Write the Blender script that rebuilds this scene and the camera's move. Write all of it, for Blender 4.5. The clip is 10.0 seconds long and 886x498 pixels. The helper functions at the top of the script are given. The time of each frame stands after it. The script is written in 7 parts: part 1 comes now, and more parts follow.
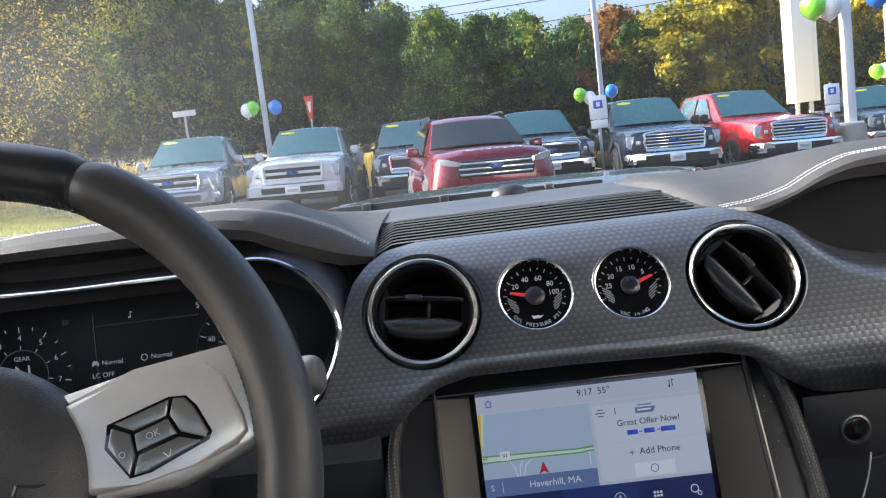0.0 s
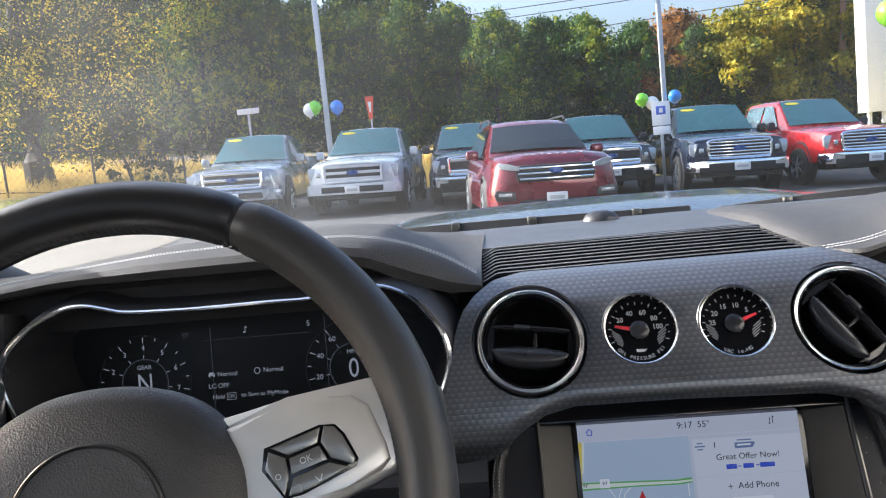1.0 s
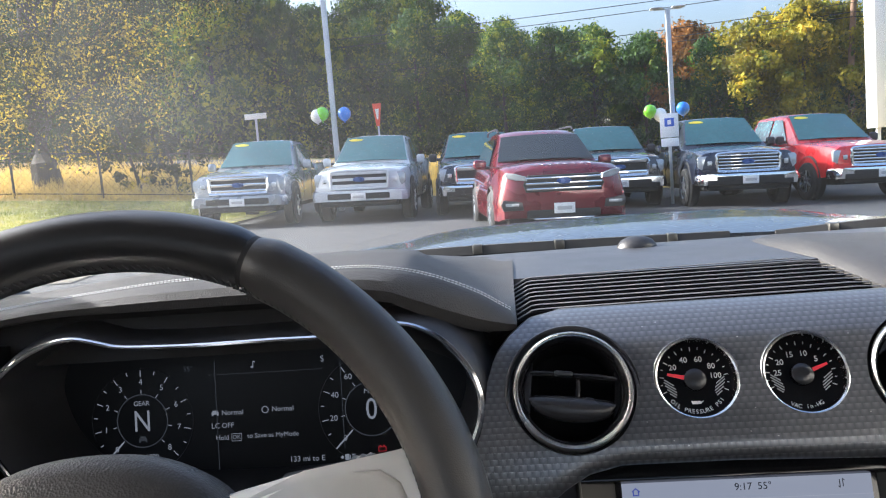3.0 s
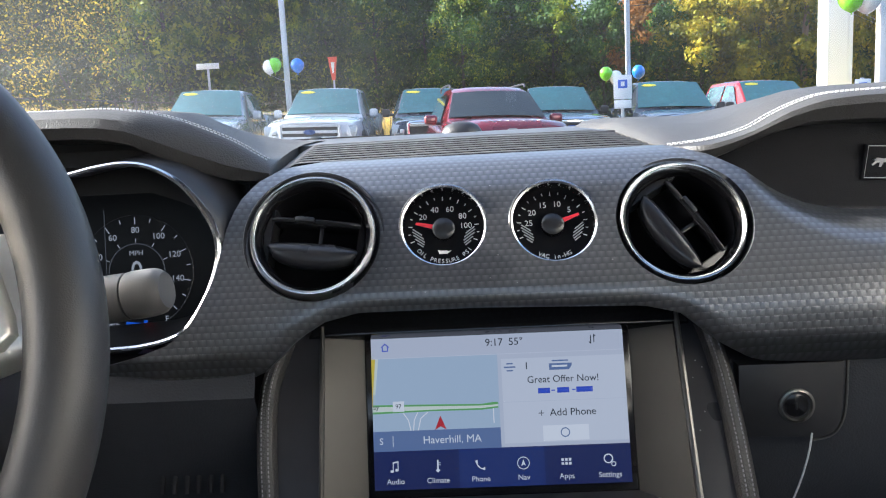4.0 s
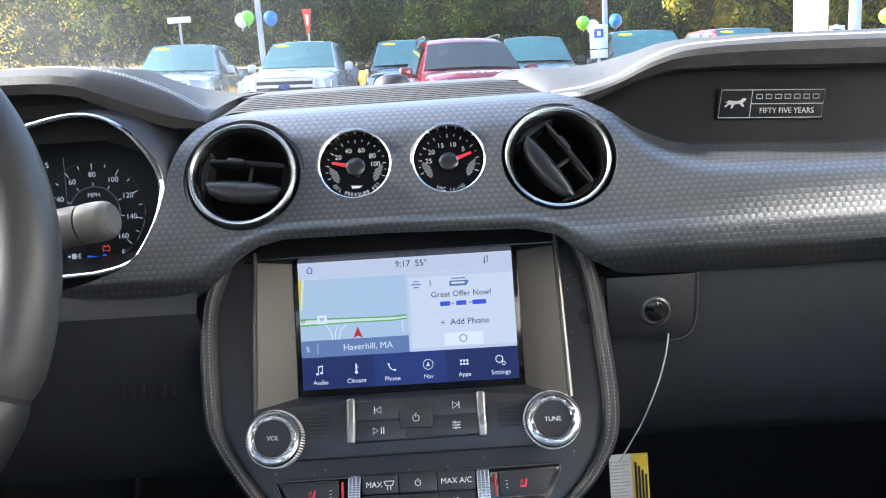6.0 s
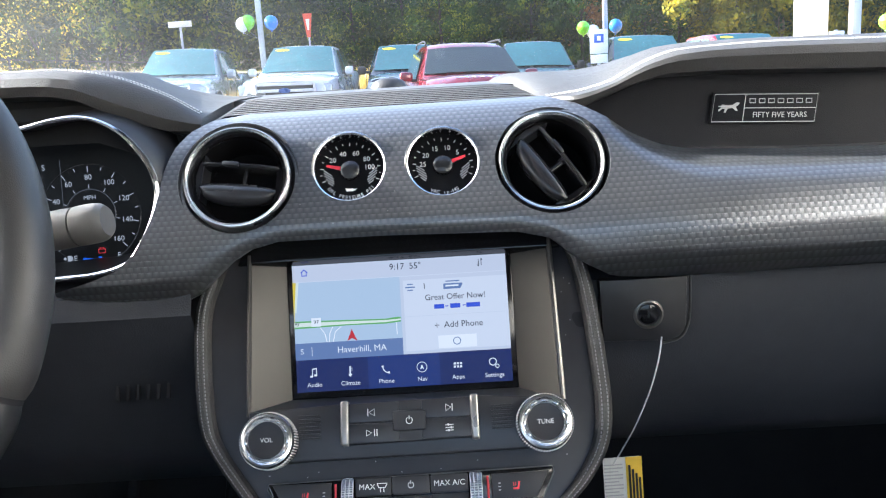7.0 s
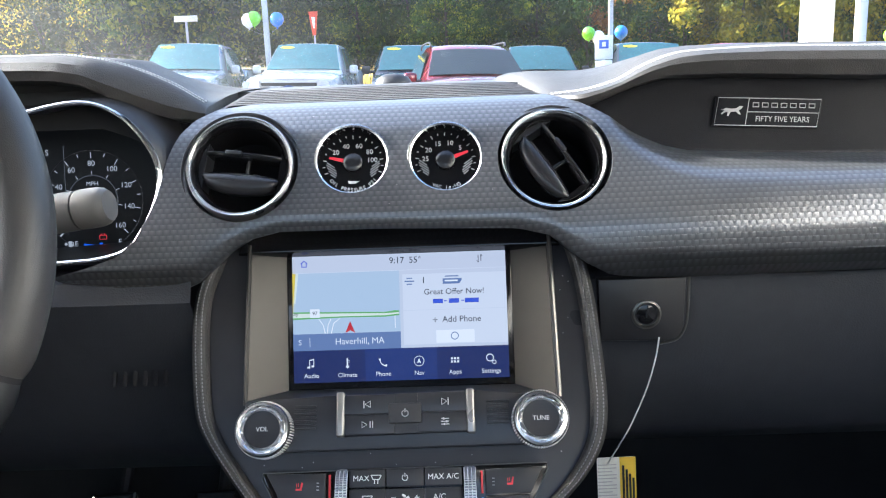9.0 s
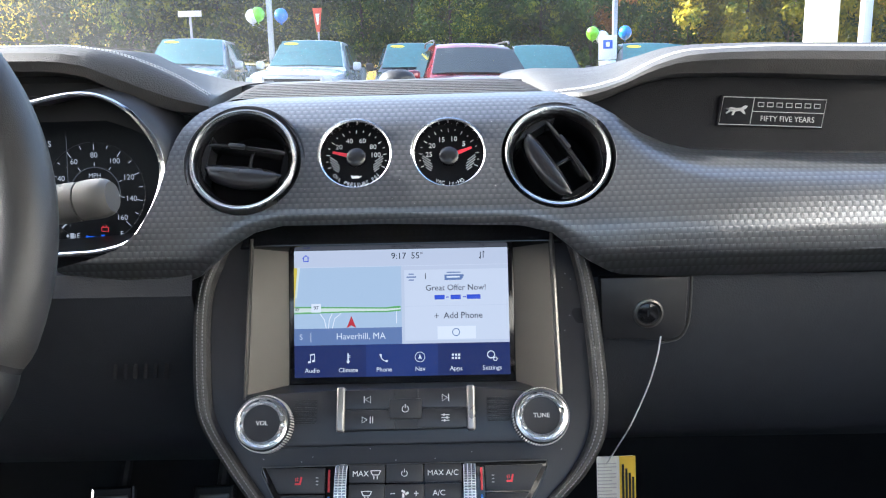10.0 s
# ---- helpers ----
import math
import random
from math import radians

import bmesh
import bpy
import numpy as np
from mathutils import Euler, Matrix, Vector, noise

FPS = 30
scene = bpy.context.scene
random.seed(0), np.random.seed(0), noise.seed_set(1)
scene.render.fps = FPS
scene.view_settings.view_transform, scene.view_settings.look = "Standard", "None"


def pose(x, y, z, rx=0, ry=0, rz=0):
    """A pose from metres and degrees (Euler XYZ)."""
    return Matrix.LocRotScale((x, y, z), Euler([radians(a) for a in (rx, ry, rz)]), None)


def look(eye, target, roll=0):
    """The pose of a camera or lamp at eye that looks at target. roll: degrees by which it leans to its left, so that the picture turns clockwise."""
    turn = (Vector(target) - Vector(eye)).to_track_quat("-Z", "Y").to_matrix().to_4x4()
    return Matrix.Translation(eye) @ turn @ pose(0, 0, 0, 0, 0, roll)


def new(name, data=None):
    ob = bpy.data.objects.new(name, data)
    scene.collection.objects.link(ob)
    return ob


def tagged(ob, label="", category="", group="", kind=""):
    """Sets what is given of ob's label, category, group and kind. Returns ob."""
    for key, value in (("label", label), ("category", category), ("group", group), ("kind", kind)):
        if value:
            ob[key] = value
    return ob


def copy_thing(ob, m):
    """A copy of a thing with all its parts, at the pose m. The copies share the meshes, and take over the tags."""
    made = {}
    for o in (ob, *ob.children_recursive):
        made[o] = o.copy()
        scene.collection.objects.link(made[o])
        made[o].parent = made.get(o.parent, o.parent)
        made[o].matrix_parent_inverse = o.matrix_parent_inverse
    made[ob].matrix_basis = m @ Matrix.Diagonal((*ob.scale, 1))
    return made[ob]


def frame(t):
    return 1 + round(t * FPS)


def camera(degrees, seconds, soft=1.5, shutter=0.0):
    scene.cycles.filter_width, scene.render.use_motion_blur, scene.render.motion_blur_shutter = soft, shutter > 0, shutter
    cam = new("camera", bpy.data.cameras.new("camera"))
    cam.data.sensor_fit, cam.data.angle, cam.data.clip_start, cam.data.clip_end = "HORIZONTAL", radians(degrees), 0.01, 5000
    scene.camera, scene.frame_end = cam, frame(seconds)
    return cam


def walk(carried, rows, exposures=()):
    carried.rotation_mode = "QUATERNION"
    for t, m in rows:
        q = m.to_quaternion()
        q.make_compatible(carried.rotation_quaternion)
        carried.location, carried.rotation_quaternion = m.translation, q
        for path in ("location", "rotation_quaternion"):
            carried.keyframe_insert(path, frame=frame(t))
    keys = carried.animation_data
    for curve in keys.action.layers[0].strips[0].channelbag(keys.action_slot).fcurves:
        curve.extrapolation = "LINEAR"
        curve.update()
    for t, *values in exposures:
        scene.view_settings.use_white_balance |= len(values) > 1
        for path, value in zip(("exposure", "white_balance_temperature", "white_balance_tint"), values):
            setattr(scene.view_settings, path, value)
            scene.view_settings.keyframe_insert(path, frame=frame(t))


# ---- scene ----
cam = camera(58.4, 10.0, 1.1)
PATH = [
    (0, (-0.088, -0.605, 1.088), (-0.12, 1.381, 0.854), -6.9),
    (0.5, (-0.087, -0.633, 1.11), (-0.194, 1.351, 0.878), -6.7),
    (1, (-0.128, -0.63, 1.119), (-0.295, 1.351, 0.903), -5.6),
    (1.5, (-0.198, -0.615, 1.144), (-0.397, 1.366, 0.954), -4.8),
    (2, (-0.231, -0.621, 1.149), (-0.442, 1.361, 0.984), -4.2),
    (2.2, (-0.225, -0.622, 1.146), (-0.45, 1.359, 0.983), -4.2),
    (3.3, (-0.104, -0.53, 1.115), (-0.245, 1.453, 0.898), -4.0),
    (3.5, (-0.067, -0.516, 1.088), (-0.185, 1.467, 0.855), -3.1),
    (4, (-0.013, -0.535, 1.04), (-0.088, 1.441, 0.738), -3.0),
    (4.5, (0.012, -0.587, 1.02), (-0.038, 1.379, 0.658), -3.1),
    (5, (0.029, -0.624, 1.016), (-0.01, 1.334, 0.613), -3.3),
    (5.5, (0.036, -0.643, 1.015), (0.0, 1.313, 0.596), -3.5),
    (6, (0.043, -0.628, 1.036), (0.009, 1.328, 0.617), -3.8),
    (7.5, (0.048, -0.631, 1.033), (0.015, 1.328, 0.629), -3.4),
    (8, (0.048, -0.631, 1.031), (0.015, 1.328, 0.627), -2.9),
    (8.5, (0.048, -0.631, 1.031), (0.015, 1.327, 0.628), -2.5),
    (9, (0.047, -0.633, 1.03), (0.015, 1.325, 0.626), -2.1),
    (9.5, (0.046, -0.633, 1.03), (0.013, 1.325, 0.623), -1.7),
    (10, (0.046, -0.632, 1.028), (0.011, 1.325, 0.62), -1.4),
]
walk(cam, [(t, look(e, a, r)) for t, e, a, r in PATH], [(0, 2.02, 5620, 11), (2.2, 1.90, 5620, 12), (3.5, 2.08, 5600, 10), (4.0, 2.34, 5550, 9), (4.6, 2.72, 5480, 8), (5.2, 3.04, 5480, 8), (6.4, 2.98, 5480, 8), (10, 2.98, 5480, 8)])

# ---------- world, sun ----------
SUN_TURN, SUN_RISE = radians(79), radians(26)  # to the left of straight ahead, above the horizon
SUN_WAY = Vector((-math.sin(SUN_TURN) * math.cos(SUN_RISE), math.cos(SUN_TURN) * math.cos(SUN_RISE), math.sin(SUN_RISE)))
world = bpy.data.worlds.new("sky")
scene.world = world
world.use_nodes = True
wn = world.node_tree
sky = wn.nodes.new("ShaderNodeTexSky")
sky.sky_type, sky.sun_disc = "NISHITA", False
sky.sun_elevation, sky.sun_rotation = SUN_RISE, -SUN_TURN
sky.air_density, sky.dust_density, sky.ozone_density = 1.0, 7.0, 0.6
wn.links.new(sky.outputs[0], wn.nodes["Background"].inputs[0])
wn.nodes["Background"].inputs[1].default_value = 0.116
sun = new("sun", bpy.data.lights.new("sun", "SUN"))
sun.data.energy, sun.data.angle, sun.data.color = 5.0, radians(0.55), (1.0, 0.90, 0.76)
sun.matrix_world = look(SUN_WAY * 60, (0, 0, 0))


# ---------- materials ----------
def nodes_of(name):
    m = bpy.data.materials.new(name)
    m.use_nodes = True
    return m, m.node_tree.nodes, m.node_tree.links, m.node_tree.nodes["Principled BSDF"]


def surface(name, col, rough=0.5, metal=0.0, var=0.15, scale=8.0, bump=0.0, bump_scale=200.0, cells=False, coat=0.0, per_object=0.0, rough_var=0.1, spec=0.5):
    """A procedural surface: base colour with variation at two sizes, uneven gloss and fine relief."""
    m, n, l, p = nodes_of(name)
    tc = n.new("ShaderNodeTexCoord")
    big, fine = n.new("ShaderNodeTexNoise"), n.new("ShaderNodeTexNoise")
    big.inputs["Scale"].default_value, fine.inputs["Scale"].default_value = scale, scale * 9
    big.inputs["Detail"].default_value, fine.inputs["Detail"].default_value = 4, 3
    l.new(tc.outputs["Object"], big.inputs["Vector"])
    l.new(tc.outputs["Object"], fine.inputs["Vector"])
    add = n.new("ShaderNodeMath")
    add.operation = "ADD"
    l.new(big.outputs[0], add.inputs[0])
    l.new(fine.outputs[0], add.inputs[1])
    ramp = n.new("ShaderNodeMapRange")
    ramp.inputs[1].default_value, ramp.inputs[2].default_value = 0.6, 1.4
    ramp.inputs[3].default_value, ramp.inputs[4].default_value = 1 - var, 1 + var
    l.new(add.outputs[0], ramp.inputs[0])
    value = ramp.outputs[0]
    if per_object:
        info = n.new("ShaderNodeObjectInfo")
        mr = n.new("ShaderNodeMapRange")
        mr.inputs[3].default_value, mr.inputs[4].default_value = 1 - per_object, 1 + per_object
        l.new(info.outputs["Random"], mr.inputs[0])
        mu = n.new("ShaderNodeMath")
        mu.operation = "MULTIPLY"
        l.new(value, mu.inputs[0])
        l.new(mr.outputs[0], mu.inputs[1])
        value = mu.outputs[0]
    mix = n.new("ShaderNodeVectorMath")
    mix.operation = "SCALE"
    mix.inputs[0].default_value = col
    l.new(value, mix.inputs["Scale"])
    l.new(mix.outputs[0], p.inputs["Base Color"])
    rr = n.new("ShaderNodeMapRange")
    rr.inputs[1].default_value, rr.inputs[2].default_value = 0.3, 0.7
    rr.inputs[3].default_value, rr.inputs[4].default_value = max(0.02, rough - rough_var), min(1, rough + rough_var)
    l.new(big.outputs[0], rr.inputs[0])
    l.new(rr.outputs[0], p.inputs["Roughness"])
    p.inputs["Metallic"].default_value = metal
    p.inputs["Specular IOR Level"].default_value = spec
    p.inputs["Coat Weight"].default_value = coat
    p.inputs["Coat Roughness"].default_value = 0.05
    if bump:
        t = n.new("ShaderNodeTexVoronoi") if cells else n.new("ShaderNodeTexNoise")
        t.inputs["Scale"].default_value = bump_scale
        l.new(tc.outputs["Object"], t.inputs["Vector"])
        b = n.new("ShaderNodeBump")
        b.inputs["Strength"].default_value, b.inputs["Distance"].default_value = bump, 0.4 / bump_scale
        l.new(t.outputs[0], b.inputs["Height"])
        l.new(b.outputs[0], p.inputs["Normal"])
    return m


DISPLAY_LEVEL = 0.104


def glow(name, col, power=1.0):
    """The lit parts of a display."""
    m, _, _, p = nodes_of(name)
    p.inputs["Base Color"].default_value = (0.01, 0.01, 0.012, 1)
    p.inputs["Roughness"].default_value = 0.25
    p.inputs["Specular IOR Level"].default_value = 0.2
    p.inputs["Emission Color"].default_value = (*col, 1)
    p.inputs["Emission Strength"].default_value = power * DISPLAY_LEVEL
    return m


def trim_metal():
    """Engine-turned look: rows of small staggered facets pressed into dark aluminium."""
    m, n, l, p = nodes_of("trim_metal")
    tc = n.new("ShaderNodeTexCoord")
    sep = n.new("ShaderNodeSeparateXYZ")
    l.new(tc.outputs["Object"], sep.inputs[0])

    def op(kind, a, b=None):
        q = n.new("ShaderNodeMath")
        q.operation = kind
        for k, v in enumerate((a, b)):
            if v is None:
                continue
            if isinstance(v, (int, float)):
                q.inputs[k].default_value = v
            else:
                l.new(v, q.inputs[k])
        return q.outputs[0]
    x = op("MULTIPLY", sep.outputs[0], 1 / 0.0056)
    z = op("MULTIPLY", op("SUBTRACT", sep.outputs[2], op("MULTIPLY", sep.outputs[1], -0.45)), 1 / 0.0047)
    row = op("FLOOR", z)
    shift = op("MULTIPLY", op("MODULO", row, 2.0), 0.5)
    fx = op("FRACT", op("ADD", x, shift))
    fz = op("FRACT", z)
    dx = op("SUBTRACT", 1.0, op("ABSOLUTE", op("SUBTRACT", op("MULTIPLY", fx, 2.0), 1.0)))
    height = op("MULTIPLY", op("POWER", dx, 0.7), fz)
    b = n.new("ShaderNodeBump")
    b.inputs["Strength"].default_value, b.inputs["Distance"].default_value = 0.42, 0.0005
    l.new(height, b.inputs["Height"])
    l.new(b.outputs[0], p.inputs["Normal"])
    no = n.new("ShaderNodeTexNoise")
    no.inputs["Scale"].default_value = 25
    l.new(tc.outputs["Object"], no.inputs["Vector"])
    mr = n.new("ShaderNodeMapRange")
    mr.inputs[3].default_value, mr.inputs[4].default_value = 0.27, 0.36
    l.new(no.outputs[0], mr.inputs[0])
    l.new(mr.outputs[0], p.inputs["Roughness"])
    # Light on the facets is put into the colour: paler as they rise.
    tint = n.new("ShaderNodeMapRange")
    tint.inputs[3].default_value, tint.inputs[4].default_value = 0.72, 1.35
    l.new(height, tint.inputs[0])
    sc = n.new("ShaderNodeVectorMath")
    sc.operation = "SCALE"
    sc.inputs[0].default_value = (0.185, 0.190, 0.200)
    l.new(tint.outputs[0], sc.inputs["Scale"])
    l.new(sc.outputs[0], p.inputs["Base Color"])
    p.inputs["Metallic"].default_value = 0.78
    return m


def leaf_material(name, a, b, c, through_light=0.32):
    """Thin leaves that let light through; hue differs from tree to tree and leaf to leaf."""
    m, n, l, p = nodes_of(name)
    info, geo, tc = n.new("ShaderNodeObjectInfo"), n.new("ShaderNodeNewGeometry"), n.new("ShaderNodeTexCoord")
    no = n.new("ShaderNodeTexNoise")
    no.inputs["Scale"].default_value, no.inputs["Detail"].default_value = 0.75, 4.0
    l.new(tc.outputs["Object"], no.inputs["Vector"])

    def mad(a, k, c):
        q = n.new("ShaderNodeMath")
        q.operation = "MULTIPLY_ADD"
        q.inputs[1].default_value = k
        l.new(a, q.inputs[0])
        if isinstance(c, float):
            q.inputs[2].default_value = c
        else:
            l.new(c, q.inputs[2])
        return q
    add = mad(geo.outputs["Random Per Island"], 0.16, mad(info.outputs["Random"], 0.40, mad(no.outputs[0], 2.3, -0.90).outputs[0]).outputs[0])
    r = n.new("ShaderNodeValToRGB")
    r.color_ramp.elements[0].color, r.color_ramp.elements[1].color = (*a, 1), (*c, 1)
    r.color_ramp.elements.new(0.6).color = (*b, 1)
    l.new(add.outputs[0], r.inputs[0])
    l.new(r.outputs[0], p.inputs["Base Color"])
    p.inputs["Roughness"].default_value = 0.6
    p.inputs["Specular IOR Level"].default_value = 0.12
    tr = n.new("ShaderNodeBsdfTranslucent")
    l.new(r.outputs[0], tr.inputs[0])
    mx = n.new("ShaderNodeMixShader")
    mx.inputs[0].default_value = through_light
    l.new(p.outputs[0], mx.inputs[1])
    l.new(tr.outputs[0], mx.inputs[2])
    l.new(mx.outputs[0], n["Material Output"].inputs[0])
    return m


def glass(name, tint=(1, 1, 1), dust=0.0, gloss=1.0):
    """A thin pane: clear, with the sheen of glass and a film of dust that also carries sun haze."""
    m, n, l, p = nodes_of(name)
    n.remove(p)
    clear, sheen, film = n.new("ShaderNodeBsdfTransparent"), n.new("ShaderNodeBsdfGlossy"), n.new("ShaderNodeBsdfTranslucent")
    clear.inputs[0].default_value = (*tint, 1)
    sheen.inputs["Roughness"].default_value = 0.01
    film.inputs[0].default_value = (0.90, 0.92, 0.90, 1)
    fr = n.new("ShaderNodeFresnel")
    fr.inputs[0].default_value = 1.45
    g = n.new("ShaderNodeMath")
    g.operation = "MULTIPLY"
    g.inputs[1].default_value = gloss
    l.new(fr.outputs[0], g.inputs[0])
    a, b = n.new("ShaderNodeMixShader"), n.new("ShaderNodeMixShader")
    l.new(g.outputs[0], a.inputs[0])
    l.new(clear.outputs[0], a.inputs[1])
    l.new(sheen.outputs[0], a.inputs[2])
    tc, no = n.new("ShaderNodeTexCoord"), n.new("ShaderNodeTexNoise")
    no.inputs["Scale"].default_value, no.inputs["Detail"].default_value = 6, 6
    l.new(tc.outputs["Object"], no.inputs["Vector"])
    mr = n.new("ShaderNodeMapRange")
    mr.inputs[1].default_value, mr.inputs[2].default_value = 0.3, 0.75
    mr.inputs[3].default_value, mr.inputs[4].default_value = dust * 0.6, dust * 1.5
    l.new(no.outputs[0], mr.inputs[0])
    # Sun haze on the left is put in as a thicker film.
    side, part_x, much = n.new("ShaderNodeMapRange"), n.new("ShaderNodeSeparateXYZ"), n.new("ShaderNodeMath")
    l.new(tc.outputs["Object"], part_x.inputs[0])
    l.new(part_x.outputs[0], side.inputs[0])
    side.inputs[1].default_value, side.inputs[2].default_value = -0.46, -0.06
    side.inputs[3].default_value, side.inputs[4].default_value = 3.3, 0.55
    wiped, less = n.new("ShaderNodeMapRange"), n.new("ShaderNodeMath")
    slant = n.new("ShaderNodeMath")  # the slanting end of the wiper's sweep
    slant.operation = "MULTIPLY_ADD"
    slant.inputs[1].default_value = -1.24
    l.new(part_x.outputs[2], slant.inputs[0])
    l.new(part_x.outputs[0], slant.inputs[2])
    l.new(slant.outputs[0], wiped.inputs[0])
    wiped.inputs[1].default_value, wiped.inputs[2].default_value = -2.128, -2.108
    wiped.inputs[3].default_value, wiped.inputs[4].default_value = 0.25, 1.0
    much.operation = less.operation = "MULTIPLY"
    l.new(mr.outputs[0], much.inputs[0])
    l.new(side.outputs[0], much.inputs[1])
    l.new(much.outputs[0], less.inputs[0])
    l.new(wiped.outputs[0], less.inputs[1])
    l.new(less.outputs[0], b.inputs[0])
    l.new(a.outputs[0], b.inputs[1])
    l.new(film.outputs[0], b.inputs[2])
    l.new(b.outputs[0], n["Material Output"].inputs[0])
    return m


LEATHER = surface("soft_leather", (0.040, 0.038, 0.036), 0.50, var=0.08, spec=0.45, bump=0.7, bump_scale=800, cells=True)
PAD = surface("dash_pad", (0.036, 0.038, 0.044), 0.42, var=0.08, spec=0.85, bump=0.2, bump_scale=1100, cells=True)
RIM_LEATHER = surface("rim_leather", (0.016, 0.016, 0.017), 0.38, var=0.10, spec=0.7, bump=0.10, bump_scale=1500, cells=True)
# Same leather as the rim, paler: light on the grips as colour.
LIT_GRIP_LEATHER = surface("lit_grip_leather", (0.040, 0.038, 0.036), 0.42, var=0.10, spec=0.6, bump=0.2, bump_scale=1300, cells=True)
HUB_LEATHER = surface("hub_vinyl", (0.045, 0.043, 0.042), 0.45, var=0.08, bump=0.6, bump_scale=800, cells=True)
BLACK = surface("black_plastic", (0.02, 0.02, 0.022), 0.42, var=0.15, bump=0.12, bump_scale=1500)
SATIN = surface("satin_black_panel", (0.025, 0.025, 0.028), 0.32, var=0.12, bump=0.05, bump_scale=1800)
DEEP = surface("dull_black_plastic", (0.012, 0.012, 0.013), 0.7, var=0.15, bump=0.2, bump_scale=900)
GLOSS_BLACK = surface("gloss_black", (0.008, 0.008, 0.009), 0.12, var=0.1, rough_var=0.04)
CHROME = surface("chrome", (0.82, 0.82, 0.83), 0.12, 1.0, var=0.04, rough_var=0.05)
SILVER = surface("satin_silver_paint", (0.82, 0.79, 0.74), 0.34, 0.5, var=0.05, rough_var=0.05)
DARK_SILVER = surface("dark_satin_metal", (0.16, 0.155, 0.14), 0.33, 0.85, var=0.06, rough_var=0.05)
CHEEK = surface("dark_satin_cheek", (0.058, 0.055, 0.048), 0.45, 0.5, var=0.06, rough_var=0.05)
BEZEL = surface("satin_chrome", (0.74, 0.73, 0.71), 0.22, 1.0, var=0.05, rough_var=0.06)
PLAQUE_SILVER = surface("brushed_plaque_silver", (0.48, 0.475, 0.47), 0.5, 0.3, var=0.06)
RECESS = surface("recess_vinyl", (0.009, 0.009, 0.011), 0.6, var=0.1, spec=0.18, bump=0.4, bump_scale=1100, cells=True)
KEY_SILVER = surface("satin_key_silver", (0.30, 0.29, 0.27), 0.3, 0.6, var=0.06)
BUTTON_GREY = surface("grey_button_plastic", (0.19, 0.185, 0.17), 0.36, 0.2, var=0.06)
TRIM = trim_metal()
THREAD = surface("thread", (0.60, 0.60, 0.60), 0.7, var=0.2, scale=200)
RIM_THREAD = surface("rim_thread", (0.06, 0.06, 0.06), 0.7, var=0.2, scale=200)
DARK_THREAD = surface("dark_thread", (0.16, 0.16, 0.17), 0.7, var=0.2, scale=200)
PRINT = surface("white_print", (0.78, 0.78, 0.76), 0.6, var=0.04)
DIM_PRINT = surface("grey_print", (0.42, 0.42, 0.42), 0.6, var=0.04)
RED_PRINT = surface("red_print", (0.75, 0.05, 0.06), 0.5, var=0.04)
BLUE_PRINT = surface("blue_print", (0.08, 0.25, 0.7), 0.5, var=0.04)
NEEDLE = surface("red_needle", (0.8, 0.04, 0.06), 0.4, var=0.03)
LOWER = surface("lower_black_vinyl", (0.034, 0.036, 0.042), 0.55, var=0.1, spec=0.3, bump=0.3, bump_scale=700, cells=True)
CARPET = surface("dark_carpet", (0.010, 0.010, 0.012), 0.95, var=0.3, bump=0.5, bump_scale=600)
PILLAR_DARK = surface("pillar_trim", (0.034, 0.038, 0.046), 0.6, var=0.08, bump=0.2, bump_scale=700)
# Unseen cloth, kept pale to bounce fill light about the cabin.
HEADLINER = surface("headliner_cloth", (0.34, 0.335, 0.325), 0.95, var=0.1, bump=0.3, bump_scale=700)
RUBBER = surface("rubber", (0.02, 0.02, 0.02), 0.7, var=0.2, bump=0.2, bump_scale=300)
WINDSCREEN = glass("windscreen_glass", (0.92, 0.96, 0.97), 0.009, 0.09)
DARK_GLASS = surface("suv_glass", (0.012, 0.016, 0.017), 0.08, 0.0, var=0.25, scale=2, rough_var=0.03, coat=0.5, spec=0.35)
# Teal base stands in for sky reflected in the truck glass.
SKY_TEAL_GLASS = surface("sky_teal_truck_glass", (0.035, 0.125, 0.135), 0.08, 0.0, var=0.25, scale=2, rough_var=0.03, coat=1.0)


# ---------- mesh helpers ----------
def root(name, at, label, category, group="", kind=""):
    ob = new(name)
    ob.empty_display_size = 0.05
    ob.location = at
    return tagged(ob, label, category, group, kind)


def base_of(ob):
    """The place of a thing or part while the place is being built; parts have none of their own."""
    m = Matrix.Identity(4)
    while ob is not None:
        m = ob.matrix_basis @ m if ob.parent is None else ob.matrix_parent_inverse @ ob.matrix_basis @ m
        ob = ob.parent
    return m


def mesh_of(name, bm, material, smooth=35):
    me = bpy.data.meshes.new(name)
    bmesh.ops.recalc_face_normals(bm, faces=bm.faces)
    bm.to_mesh(me)
    bm.free()
    me.materials.append(material)
    if smooth:
        me.shade_smooth()
        me.set_sharp_from_angle(angle=radians(smooth))
    return me


def hang(ob, parent, label=""):
    if parent is not None:
        ob.parent = parent
        ob.matrix_parent_inverse = base_of(parent).inverted()
    if label:
        ob["label"] = label
    return ob


def part(name, bm, material, parent, label="", m=None, smooth=35):
    if m is not None:
        bmesh.ops.transform(bm, matrix=m, verts=bm.verts)
    return hang(new(name, mesh_of(name, bm, material, smooth)), parent, label)


def solo(name, bm, material, label, category, group="", kind="", m=None, smooth=35):
    return tagged(part(name, bm, material, None, "", m, smooth), label, category, group, kind)


